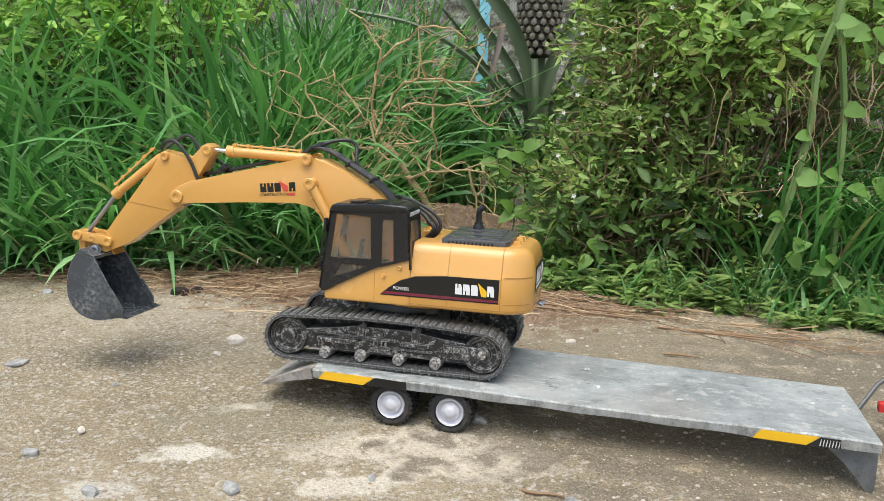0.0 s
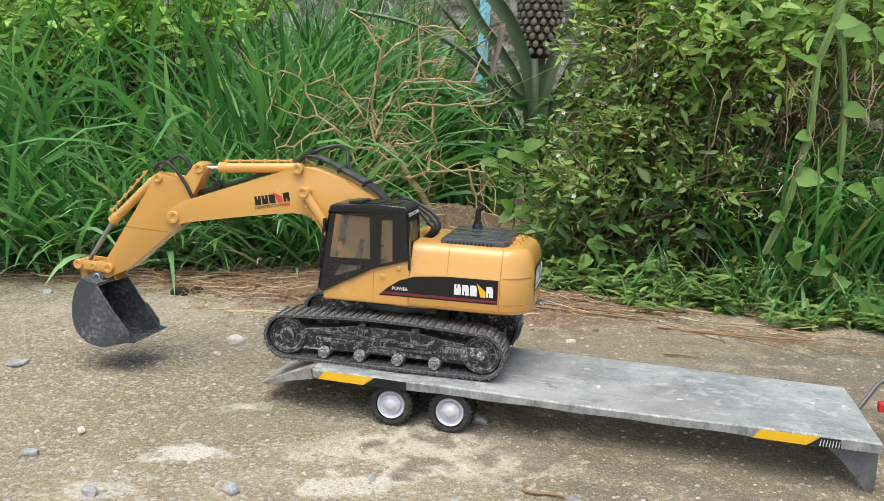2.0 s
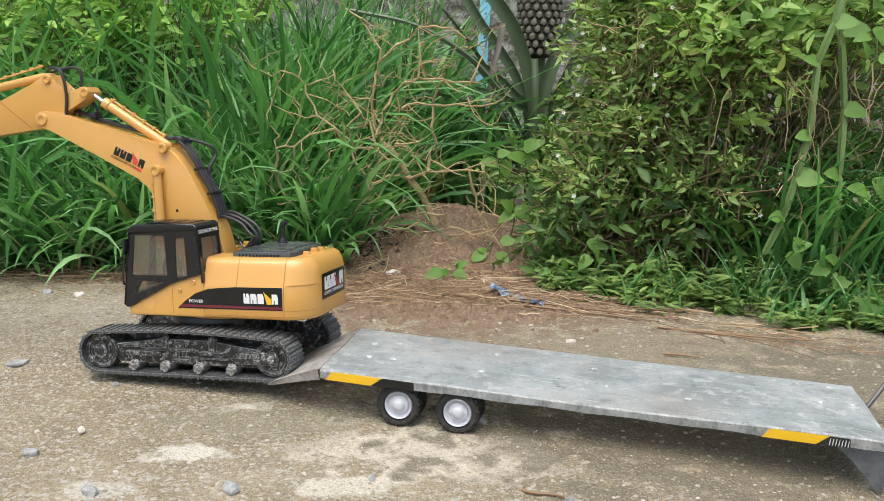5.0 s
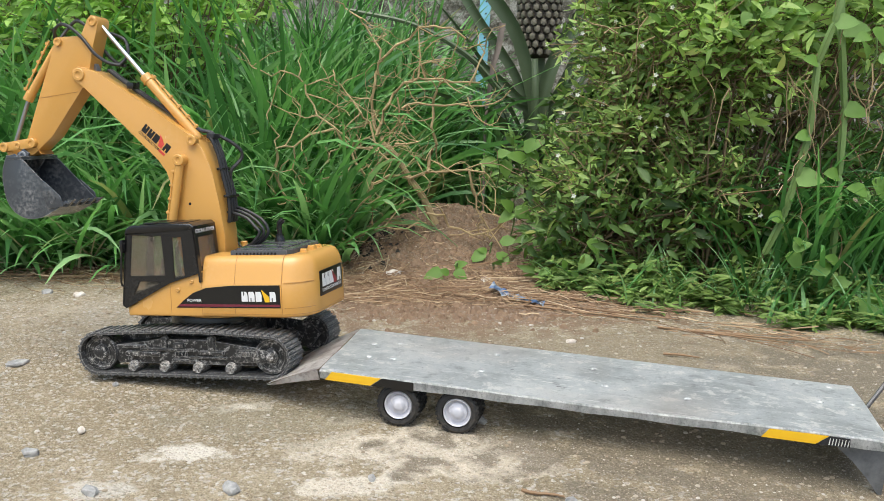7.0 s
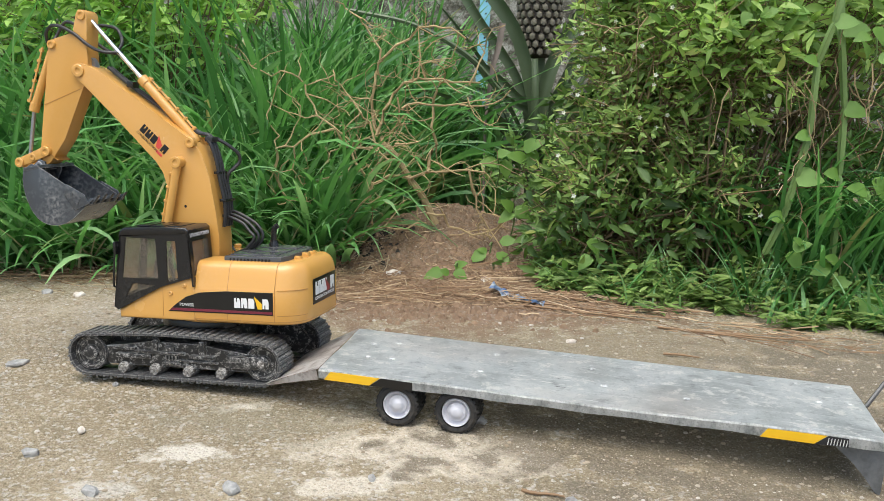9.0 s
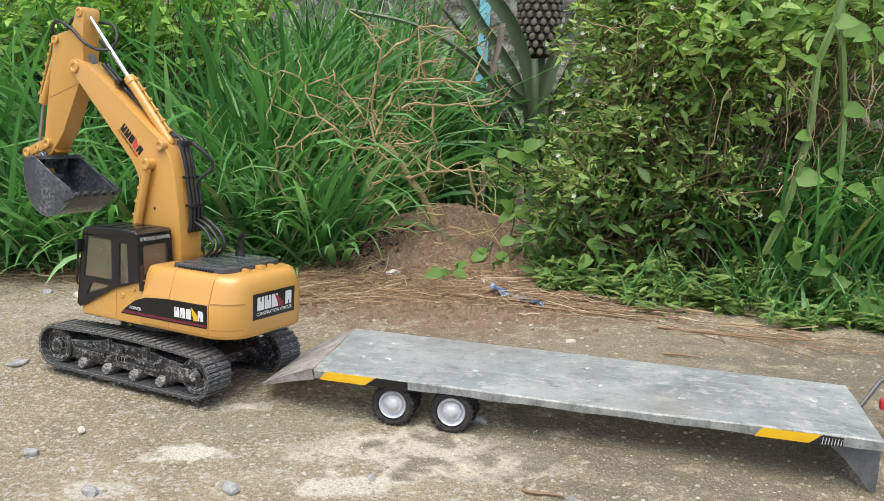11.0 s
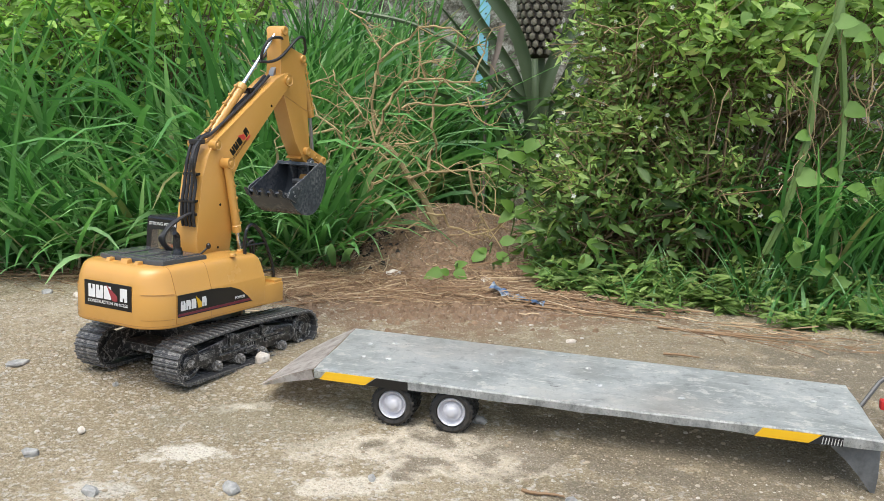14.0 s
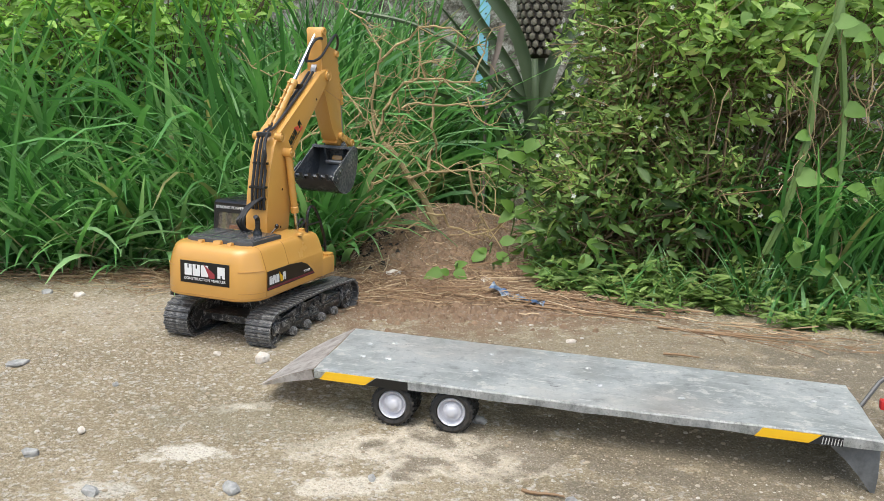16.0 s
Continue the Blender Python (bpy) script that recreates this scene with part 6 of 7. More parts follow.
def dry_shrub():
    """Bare reddish-brown zigzag twigs."""
    rnd = random.Random(12)
    shrub = empty("dry_shrub", "bare reddish-brown shrub with zigzag thorny twigs", "shrub")
    limbs, twigs = bmesh.new(), bmesh.new()

    def grow(p, d, r, length, depth):
        pts, q = [p], p
        n = max(3, int(length / 0.016))
        for i in range(n):
            d = (d + Vector((rnd.gauss(0, 0.55), rnd.gauss(0, 0.22), rnd.gauss(0, 0.45)))).normalized()
            d.y *= 0.8
            q = q + d * length / n
            if q.z < around(q.x, q.y) + 0.012:
                q.z = around(q.x, q.y) + 0.012
                d.z = abs(d.z)
            pts.append(q)
            if depth < 3 and i > 0 and rnd.random() < 0.36:
                sd = (d + Vector((rnd.gauss(0, 0.9), rnd.gauss(0, 0.5), rnd.gauss(0, 0.7)))).normalized()
                grow(q, sd, r * 0.68, length * (0.42 + 0.3 * rnd.random()), depth + 1)
        tube(limbs if depth == 0 else twigs, pts, r, 5, r * 0.5)

    def limb(r, *nodes):
        """A kinked limb through its forks, with side twigs along it."""
        pts = [Vector(nodes[0])]
        for a, b in zip(nodes, nodes[1:]):
            a, b = Vector(a), Vector(b)
            n = max(2, int((b - a).length / 0.018))
            for i in range(1, n + 1):
                j = 0.0022 if i < n else 0.0
                pts.append(a.lerp(b, i / n) + Vector((rnd.gauss(0, j), rnd.gauss(0, j), rnd.gauss(0, j))))
        for i in range(2, len(pts)):
            if rnd.random() < 0.50:
                side = Vector((rnd.gauss(0, 1), rnd.gauss(0, 0.5), rnd.gauss(0.2, 0.8))).normalized()
                grow(pts[i], side, min(r * 0.55, 0.0014), 0.030 + 0.075 * rnd.random(), 2)
        tube(limbs, pts, r * 0.95, 6, r * 0.5)

    part("trunk", tube(bmesh.new(), smooth_path([(-0.012, 1.64, 0.089), (-0.021, 1.64, 0.109), (-0.039, 1.64, 0.145), (-0.058, 1.64, 0.17), (-0.079, 1.64, 0.205), (-0.1, 1.64, 0.23)], 4), 0.0072, 8, 0.0045), SHOOT, shrub)
    limb(0.0030, (-0.057, 1.63, 0.171), (-0.025, 1.64, 0.182), (0.015, 1.65, 0.183), (0.076, 1.635, 0.182))
    limb(0.0036, (-0.027, 1.63, 0.181), (-0.024, 1.64, 0.204), (-0.011, 1.65, 0.23), (-0.021, 1.635, 0.26), (-0.018, 1.645, 0.296), (-0.011, 1.63, 0.323), (-0.003, 1.64, 0.343))
    limb(0.0034, (-0.1, 1.65, 0.228), (-0.113, 1.66, 0.246), (-0.125, 1.67, 0.281), (-0.12, 1.655, 0.332), (-0.114, 1.665, 0.37), (-0.083, 1.65, 0.4), (-0.043, 1.66, 0.432), (-0.017, 1.67, 0.435), (0.012, 1.655, 0.431), (0.039, 1.665, 0.413))
    limb(0.0022, (-0.112, 1.66, 0.371), (-0.119, 1.67, 0.405), (-0.138, 1.68, 0.435), (-0.145, 1.665, 0.446), (-0.173, 1.675, 0.464), (-0.187, 1.66, 0.474))
    limb(0.0030, (-0.115, 1.62, 0.246), (-0.103, 1.63, 0.288), (-0.087, 1.64, 0.317), (-0.068, 1.625, 0.336), (-0.043, 1.635, 0.344), (-0.016, 1.62, 0.342), (0.015, 1.63, 0.337), (0.064, 1.64, 0.337))
    limb(0.0018, (-0.043, 1.62, 0.344), (-0.04, 1.63, 0.38), (-0.044, 1.64, 0.43))
    limb(0.0024, (-0.071, 1.61, 0.292), (-0.045, 1.62, 0.302), (-0.016, 1.63, 0.298), (0.044, 1.615, 0.297), (0.087, 1.625, 0.302), (0.114, 1.61, 0.324))
    limb(0.0020, (0.044, 1.61, 0.333), (0.061, 1.62, 0.371), (0.072, 1.63, 0.4), (0.077, 1.615, 0.418))
    limb(0.0030, (-0.056, 1.6, 0.174), (-0.093, 1.61, 0.177), (-0.121, 1.62, 0.162), (-0.14, 1.605, 0.187), (-0.16, 1.615, 0.224), (-0.183, 1.6, 0.258), (-0.216, 1.61, 0.279), (-0.237, 1.62, 0.331), (-0.257, 1.605, 0.349))
    limb(0.0026, (-0.093, 1.61, 0.225), (-0.115, 1.62, 0.224), (-0.127, 1.63, 0.268), (-0.141, 1.615, 0.284), (-0.169, 1.625, 0.32), (-0.185, 1.61, 0.339), (-0.189, 1.62, 0.356))
    limb(0.0024, (-0.182, 1.59, 0.258), (-0.227, 1.6, 0.247), (-0.257, 1.61, 0.225), (-0.284, 1.595, 0.224), (-0.28, 1.605, 0.244), (-0.296, 1.59, 0.268), (-0.297, 1.6, 0.287))
    limb(0.0018, (-0.253, 1.59, 0.226), (-0.258, 1.6, 0.187), (-0.244, 1.61, 0.162), (-0.23, 1.595, 0.125))
    limb(0.0028, (-0.283, 1.59, 0.224), (-0.289, 1.6, 0.185), (-0.276, 1.61, 0.146), (-0.237, 1.595, 0.1), (-0.219, 1.605, 0.064), (-0.197, 1.59, 0.055), (-0.159, 1.6, 0.066), (-0.12, 1.61, 0.082), (-0.061, 1.595, 0.087), (-0.027, 1.605, 0.096))
    limb(0.0028, (-0.027, 1.59, 0.115), (0.003, 1.6, 0.111), (0.012, 1.61, 0.089), (0.052, 1.595, 0.077), (0.086, 1.605, 0.084), (0.102, 1.59, 0.099))
    limb(0.0024, (-0.119, 1.59, 0.164), (-0.14, 1.6, 0.13), (-0.163, 1.61, 0.099), (-0.172, 1.595, 0.068))
    limb(0.0020, (-0.079, 1.63, 0.311), (-0.077, 1.64, 0.271), (-0.093, 1.65, 0.247), (-0.102, 1.635, 0.224))
    limb(0.0020, (-0.083, 1.61, 0.232), (-0.043, 1.62, 0.235), (-0.025, 1.63, 0.246))
    limb(0.0020, (-0.092, 1.6, 0.203), (-0.122, 1.61, 0.225), (-0.157, 1.62, 0.224), (-0.179, 1.605, 0.23))
    limb(0.0018, (0.044, 1.57, 0.192), (0.051, 1.58, 0.153), (0.075, 1.59, 0.128), (0.099, 1.575, 0.111))
    limb(0.0022, (0.044, 1.57, 0.192), (0.058, 1.58, 0.124), (0.083, 1.59, 0.084), (0.102, 1.575, 0.057))
    for _ in range(16):
        p = Vector((rnd.gauss(-0.105, 0.035), 1.62 + rnd.gauss(0, 0.02), rnd.gauss(0.195, 0.045)))
        grow(p, Vector((rnd.gauss(0, 1), rnd.gauss(0, 0.4), rnd.gauss(0.2, 0.8))).normalized(), 0.0013, 0.05 + 0.07 * rnd.random(), 2)
    part("limb", limbs, TWIG, shrub)
    part("twig", twigs, TWIG, shrub)


dry_shrub()


def pineapple():
    rnd = random.Random(7)
    x0, y0 = 0.222, 2.20
    plant = empty("pineapple_plant", "pineapple plant with long grey-green leaves and a dark fruit", "pineapple plant")
    z0 = around(x0, y0)
    st = bmesh.new()
    tube(st, [(x0, y0, z0), (x0, y0, 0.30), (x0 - 0.003, y0, 0.425)], 0.020, 10, 0.016)
    part("stalk", st, PINEAPPLE_LEAF, plant)
    core = bmesh.new()
    lathe(core, [(0.02, 0.405), (0.040, 0.412), (0.0455, 0.445), (0.0475, 0.52), (0.044, 0.60), (0.03, 0.64)], "Z", 24, Matrix.Translation((x0 - 0.002, y0, 0)))
    fruit = part("fruit", core, PINE_SKIN, plant, "dark brown unripe pineapple fruit")
    scale_bm = bmesh.new()
    ring = [(math.cos(math.pi * k / 3 + 0.5236), math.sin(math.pi * k / 3 + 0.5236)) for k in range(6)]
    o = [scale_bm.verts.new((-0.002, 0.0092 * c, 0.0102 * s)) for c, s in ring]
    i2 = [scale_bm.verts.new((0.0045, 0.0068 * c, 0.0076 * s)) for c, s in ring]
    tip = scale_bm.verts.new((0.0060, 0, 0.001))
    for k in range(6):
        scale_bm.faces.new((o[k], o[(k + 1) % 6], i2[(k + 1) % 6], i2[k]))
        scale_bm.faces.new((i2[k], i2[(k + 1) % 6], tip))
    finish(scale_bm, False)
    me = bpy.data.meshes.new("fruit_scale")
    scale_bm.to_mesh(me)
    scale_bm.free()
    me.materials.append(PINE_SCALE)
    for row in range(14):
        z = 0.418 + row * 0.0163
        r = 0.0475 * math.sin(min(1.0, (z - 0.380) / 0.05) * math.pi / 2)
        n = 15
        for k in range(n):
            a = 2 * math.pi * (k + 0.5 * row + 0.09 * row + 0.12 * rnd.random()) / n
            if math.sin(a) > 0.45:
                continue
            shared("fruit_scale", me, fruit, Matrix.Translation((x0 - 0.002 + r * math.cos(a), y0 + r * math.sin(a), z + rnd.gauss(0, 0.0008))) @ Matrix.Rotation(a, 4, "Z"))
    for k in range(15):
        c = Cloud()
        a = rnd.choice((0.45, 2.69)) + rnd.gauss(0, 0.40) if k > 6 else (-1.57 + (k - 3) * 0.40)
        L = 0.34 + 0.34 * rnd.random() if k > 6 else 0.24 + 0.05 * abs(k - 3)
        c.blade((x0 + 0.02 * math.cos(a), y0 + 0.02 * math.sin(a), z0 + 0.04 + 0.10 * rnd.random()), a, L, 0.030 + 0.012 * rnd.random(), 0.34 + 0.45 * rnd.random() + (0.45 if k < 7 else 0), 0.3 + 0.7 * rnd.random(), 10, 0.55)
        c.make("leaf", PINEAPPLE_LEAF, "", "", "", plant)
    def strap(pts, w0, w1, name, material, label="", category="", parent=None):
        """A broad channelled leaf along a curve, its hollow face turned outward."""
        c = Cloud()
        path = smooth_path(pts, 5)
        m = len(path) - 1
        for i, p in enumerate(path):
            d = (Vector(path[min(i + 1, m)]) - Vector(path[max(i - 1, 0)])).normalized()
            s = d.cross(Vector((0.15, 1, 0.25))).normalized()
            n = s.cross(d)
            w = 0.36 * (w0 + (w1 - w0) * i / m)
            if n.y > 0:
                n = -n
            for k, h in ((-1, 0.75), (-0.6, 0.25), (0, 0), (0.6, 0.25), (1, 0.75)):
                c.v.append(tuple(Vector(p) + s * w * k + n * w * h))
        for i in range(m):
            for j in range(4):
                b = 5 * i + j
                c.f.append((b, b + 1, b + 6, b + 5))
        return c.make(name, material, label, category, "", parent)

    zf = z0 + 0.01
    for w0, w1, pts in (
            (0.034, 0.044, [(0.214, 2.15, zf), (0.208, 2.14, 0.268), (0.196, 2.135, 0.342), (0.179, 2.13, 0.41), (0.153, 2.12, 0.472), (0.100, 2.11, 0.545)]),
            (0.030, 0.030, [(0.205, 2.2, zf), (0.199, 2.2, 0.271), (0.172, 2.2, 0.356), (0.125, 2.2, 0.432), (0.086, 2.2, 0.483), (0.040, 2.2, 0.555)]),
            (0.040, 0.046, [(0.226, 2.14, zf), (0.222, 2.13, 0.269), (0.233, 2.125, 0.354), (0.256, 2.12, 0.416), (0.287, 2.115, 0.471), (0.340, 2.11, 0.550)]),
            (0.036, 0.036, [(0.240, 2.2, zf), (0.252, 2.2, 0.271), (0.289, 2.2, 0.368), (0.321, 2.2, 0.426), (0.385, 2.2, 0.510)]),
            (0.032, 0.016, [(0.208, 2.17, zf), (0.199, 2.16, 0.268), (0.156, 2.15, 0.329), (0.098, 2.14, 0.38), (0.02, 2.13, 0.424)]),
            (0.030, 0.010, [(0.210, 2.15, zf), (0.201, 2.15, 0.266), (0.168, 2.14, 0.298), (0.123, 2.13, 0.323), (0.065, 2.12, 0.336)]),
            (0.030, 0.012, [(0.225, 2.17, zf), (0.234, 2.16, 0.266), (0.266, 2.15, 0.317), (0.303, 2.14, 0.367), (0.354, 2.13, 0.405)]),
            (0.026, 0.020, [(0.206, 2.12, zf), (0.205, 2.11, 0.267), (0.205, 2.11, 0.341), (0.204, 2.125, 0.400)])):
        strap(pts, w0, w1, "leaf", PINEAPPLE_LEAF, "", "", plant)
    thing_ = strap([(0.126, 2.05, 0.471), (0.119, 2.05, 0.425), (0.108, 2.05, 0.384), (0.102, 2.05, 0.344), (0.096, 2.05, 0.304), (0.092, 2.05, 0.243), (0.090, 2.05, around(0.09, 2.05))], 0.020, 0.007, "dry_leaf_blade", WITHERED, "long withered greyish leaf hanging in the shrub", "leaf")


pineapple()

pipe = bmesh.new()
box(pipe, -0.0135, 0.0135, -0.004, 0.004, 0.0, 0.66, 0.001)
ob = thing("blue_stake", pipe, BLUE, "faded light blue painted metal stake", "stake")
ob.matrix_world = pose(0.080, 2.42, 0.425 - 0.45 + 0.02, 0, 2.5, 8)
for z in (0.47, 0.50, 0.53, 0.56):
    hole = lathe(bmesh.new(), [(0.0025, -0.0046), (0.0025, -0.0040)], "Y", 8, Matrix.Translation((0.002, 0, z)))
    part("hole", hole, DEBRIS, ob)


def cissus(name, nodes, radius, seed, label):
    """A climbing vine of square, winged stem pieces."""
    rnd = random.Random(seed)
    vine = empty(name, label, "vine")
    pts = [Vector(p) for p in nodes]
    for a, b in zip(pts, pts[1:]):
        bm = bmesh.new()
        d = (b - a).normalized()
        s = d.cross(Vector((0.2, 1, 0.1))).normalized()
        u = s.cross(d)
        rings = []
        for k, w in ((0, 0.45), (0.06, 0.85), (0.5, 1.0), (0.94, 0.9), (1, 0.45)):
            p = a.lerp(b, k)
            ring = []
            for q in range(8):
                ang = q * math.pi / 4 + 0.4
                rr = radius * w * (1.0 if q % 2 == 0 else 0.55)
                ring.append(bm.verts.new(p + s * rr * math.cos(ang) + u * rr * math.sin(ang)))
            rings.append(ring)
        for r0, r1 in zip(rings, rings[1:]):
            for q in range(8):
                bm.faces.new((r0[q], r0[(q + 1) % 8], r1[(q + 1) % 8], r1[q]))
        part("stem_piece", bm, VINE, vine)
        c = Cloud()
        dd = Vector((rnd.choice((-1, 1)) * 0.8, -0.4, rnd.uniform(-0.2, 0.3)))
        L = 0.022 + 0.018 * rnd.random()
        c.leaf(b, dd, Vector((rnd.gauss(0, 0.3), -0.8, 0.5)), L, L * 0.85, 0.15, 0.25, True)
        c.make("leaf", LEAF_BROAD, "", "", "", vine)
        t = [b]
        for k in range(6):
            t.append(t[-1] + Vector((rnd.gauss(0, 0.006), -0.002, -0.014)))
        if rnd.random() < 0.5:
            part("tendril", tube(bmesh.new(), t, 0.0008, 4), STRAW, vine)
    return vine


cissus("climbing_vine", [(0.455, 1.30, 0.095), (0.479, 1.30, 0.148), (0.493, 1.30, 0.205), (0.507, 1.30, 0.263), (0.512, 1.30, 0.362), (0.531, 1.30, 0.415), (0.545, 1.31, 0.47)], 0.0052, 3, "thick square-stemmed green vine with round leaves")
cissus("climbing_vine", [(0.56, 1.32, 0.085), (0.562, 1.32, 0.145), (0.566, 1.33, 0.205), (0.57, 1.34, 0.30), (0.562, 1.35, 0.41), (0.56, 1.36, 0.48)], 0.0055, 4, "thick square-stemmed green vine with round leaves")
cissus("climbing_vine", [(0.40, 1.46, 0.235), (0.405, 1.45, 0.275), (0.412, 1.45, 0.315), (0.408, 1.45, 0.345), (0.45, 1.46, 0.37), (0.50, 1.47, 0.40)], 0.0055, 5, "thin square-stemmed green vine")
cissus("climbing_vine", [(0.26, 1.40, 0.462), (0.34, 1.41, 0.458), (0.42, 1.41, 0.466), (0.48, 1.42, 0.485)], 0.0050, 6, "thin square-stemmed green vine")
cissus("climbing_vine", [(0.60, 1.30, 0.47), (0.625, 1.31, 0.42), (0.64, 1.31, 0.35), (0.645, 1.32, 0.27)], 0.0050, 9, "thick square-stemmed green vine with round leaves")


def broad_leaves():
    """Round-leaved climber sprigs, each a thing of its own."""
    rnd = random.Random(77)
    for x, y, z, n, s in ((0.02, 1.47, 0.03, 4, 0.05), (0.08, 1.56, 0.05, 4, 0.05), (0.16, 1.50, 0.07, 4, 0.045), (0.19, 1.42, 0.05, 4, 0.04), (0.12, 1.60, 0.11, 4, 0.05), (0.16, 1.66, 0.22, 3, 0.055), (0.10, 1.70, 0.19, 3, 0.05), (0.24, 1.42, 0.09, 4, 0.04), (0.55, 1.27, 0.08, 4, 0.055), (0.60, 1.26, 0.06, 4, 0.06), (0.60, 1.29, 0.19, 4, 0.055), (0.63, 1.28, 0.31, 4, 0.05), (0.59, 1.30, 0.38, 4, 0.05), (0.44, 1.36, 0.42, 3, 0.05), (0.48, 1.35, 0.45, 4, 0.05), (0.45, 1.38, 0.46, 3, 0.05), (0.38, 1.42, 0.47, 3, 0.05), (0.50, 1.27, 0.12, 3, 0.045), (0.30, 1.36, 0.06, 3, 0.035), (0.66, 1.3, 0.13, 4, 0.06)):
        sprig = empty("leafy_sprig", "sprig with a few broad green leaves", "plant", "broad-leaved sprigs")
        base = Vector((x, y + 0.02, max(z - 0.04, around(x, y) - 0.003)))
        part("stalk", tube(bmesh.new(), smooth_path([base, base + Vector((0.005, -0.01, 0.03)), Vector((x, y, z + 0.015))], 4), 0.0014, 5), VINE, sprig)
        for k in range(n):
            c = Cloud()
            a = 6.283 * k / n + rnd.random()
            L = s * (0.32 + 0.42 * rnd.random())
            p = Vector((x + rnd.gauss(0, 0.01), y + rnd.gauss(0, 0.008), z + rnd.gauss(0, 0.012)))
            c.leaf(p, Vector((math.cos(a), -0.4, math.sin(a) * 0.7 - 0.1)), Vector((rnd.gauss(0, 0.3), -0.8, 0.6)), L, L * 0.72, 0.2, 0.25, rnd.random() < 0.6)
            c.make("leaf", LEAF_BROAD, "", "", "", sprig)


broad_leaves()


def dead_stems():
    """Dry hanging stems and runners in the thicket."""
    rnd = random.Random(90)
    bm = bmesh.new()
    for _ in range(110):
        x, y = 0.36 + 0.34 * rnd.random(), 1.42 + 0.16 * rnd.random()
        p = Vector((x, y, 0.20 + 0.28 * rnd.random()))
        d = Vector((rnd.gauss(0, 0.6), rnd.gauss(0, 0.2), -1 if rnd.random() < 0.6 else rnd.gauss(0, 0.5))).normalized()
        pts = [p]
        for k in range(6):
            d = (d + Vector((rnd.gauss(0, 0.35), rnd.gauss(0, 0.2), rnd.gauss(0, 0.25)))).normalized()
            q = pts[-1] + d * (0.018 + 0.016 * rnd.random())
            q.z = max(q.z, around(q.x, q.y) + 0.004)
            pts.append(q)
        tube(bm, pts, 0.0012 + 0.0010 * rnd.random(), 4, 0.0006)
    thing("dead_stems", bm, STEM, "tangle of dry brown stems hanging in the thicket", "dry stems", kind="stuff")
    bm = bmesh.new()
    for k in range(75):
        if k < 50:
            p = Vector((rnd.gauss(0.43, 0.075), 1.38 + 0.08 * rnd.random(), rnd.gauss(0.395, 0.035)))
        else:
            p = Vector((rnd.gauss(0.56, 0.06), 1.28 + 0.08 * rnd.random(), rnd.gauss(0.36, 0.07)))
        d = Vector((rnd.gauss(0, 0.9), rnd.gauss(0, 0.25), rnd.gauss(-0.2, 0.45) if k < 50 else -1.0)).normalized()
        pts = [p]
        for _ in range(6):
            d = (d + Vector((rnd.gauss(0, 0.42), rnd.gauss(0, 0.2), rnd.gauss(0, 0.42) - (0.25 if k >= 50 else 0)))).normalized()
            pts.append(pts[-1] + d * (0.010 + 0.014 * rnd.random()))
        tube(bm, pts, 0.0007 + 0.0006 * rnd.random(), 4, 0.0004)
    thing("dry_runners", bm, SHOOT, "thin tan dry runners tangled over the thicket", "dry stems", kind="stuff")


dead_stems()
for pts, r in (([(-0.80, 1.62, 0.03), (-0.72, 1.60, 0.10), (-0.66, 1.62, 0.17)], 0.0028), ([(-0.66, 1.58, 0.02), (-0.72, 1.60, 0.07), (-0.80, 1.63, 0.16)], 0.0026), ([(-0.84, 1.60, 0.035), (-0.72, 1.57, 0.025), (-0.62, 1.55, 0.012)], 0.0030), ([(0.395, 1.33, 0.175), (0.50, 1.30, 0.19), (0.60, 1.29, 0.193)], 0.0009), ([(0.12, 2.05, 0.33), (0.05, 2.0, 0.40), (-0.06, 1.98, 0.46), (-0.2, 1.98, 0.49)], 0.0065)):
    thing("dry_stalk", tube(bmesh.new(), smooth_path(pts, 6), r, 6, r * 0.6), STRAW if r < 0.005 else PINEAPPLE_LEAF, "long dry stalk leaning in the plants", "stalk")
for x, y, z in ((-0.55, 1.95, 0.30), (-0.64, 2.1, 0.41), (-0.57, 2.1, 0.45), (-0.70, 2.1, 0.36), (-0.48, 2.1, 0.40), (-0.60, 2.15, 0.47), (-0.53, 2.1, 0.475), (-0.42, 2.0, 0.42), (-0.52, 1.80, 0.235)):
    bd = lathe(bmesh.new(), [(0.0012, -0.010), (0.0055, -0.005), (0.0068, 0.001), (0.005, 0.007), (0.001, 0.010)], "Z", 8)
    ob = thing("flower_bud", bd, BUD, "cream-coloured drooping flower bud among grass", "flower bud")
    tube_ob = part("bud_stalk", tube(bmesh.new(), [(0, 0, 0.008), (0.004, 0.004, 0.04), (0.012, 0.02, 0.10)], 0.0012, 4), VINE, ob)
    ob.matrix_world = pose(x, y, z, 12, 8, 0)


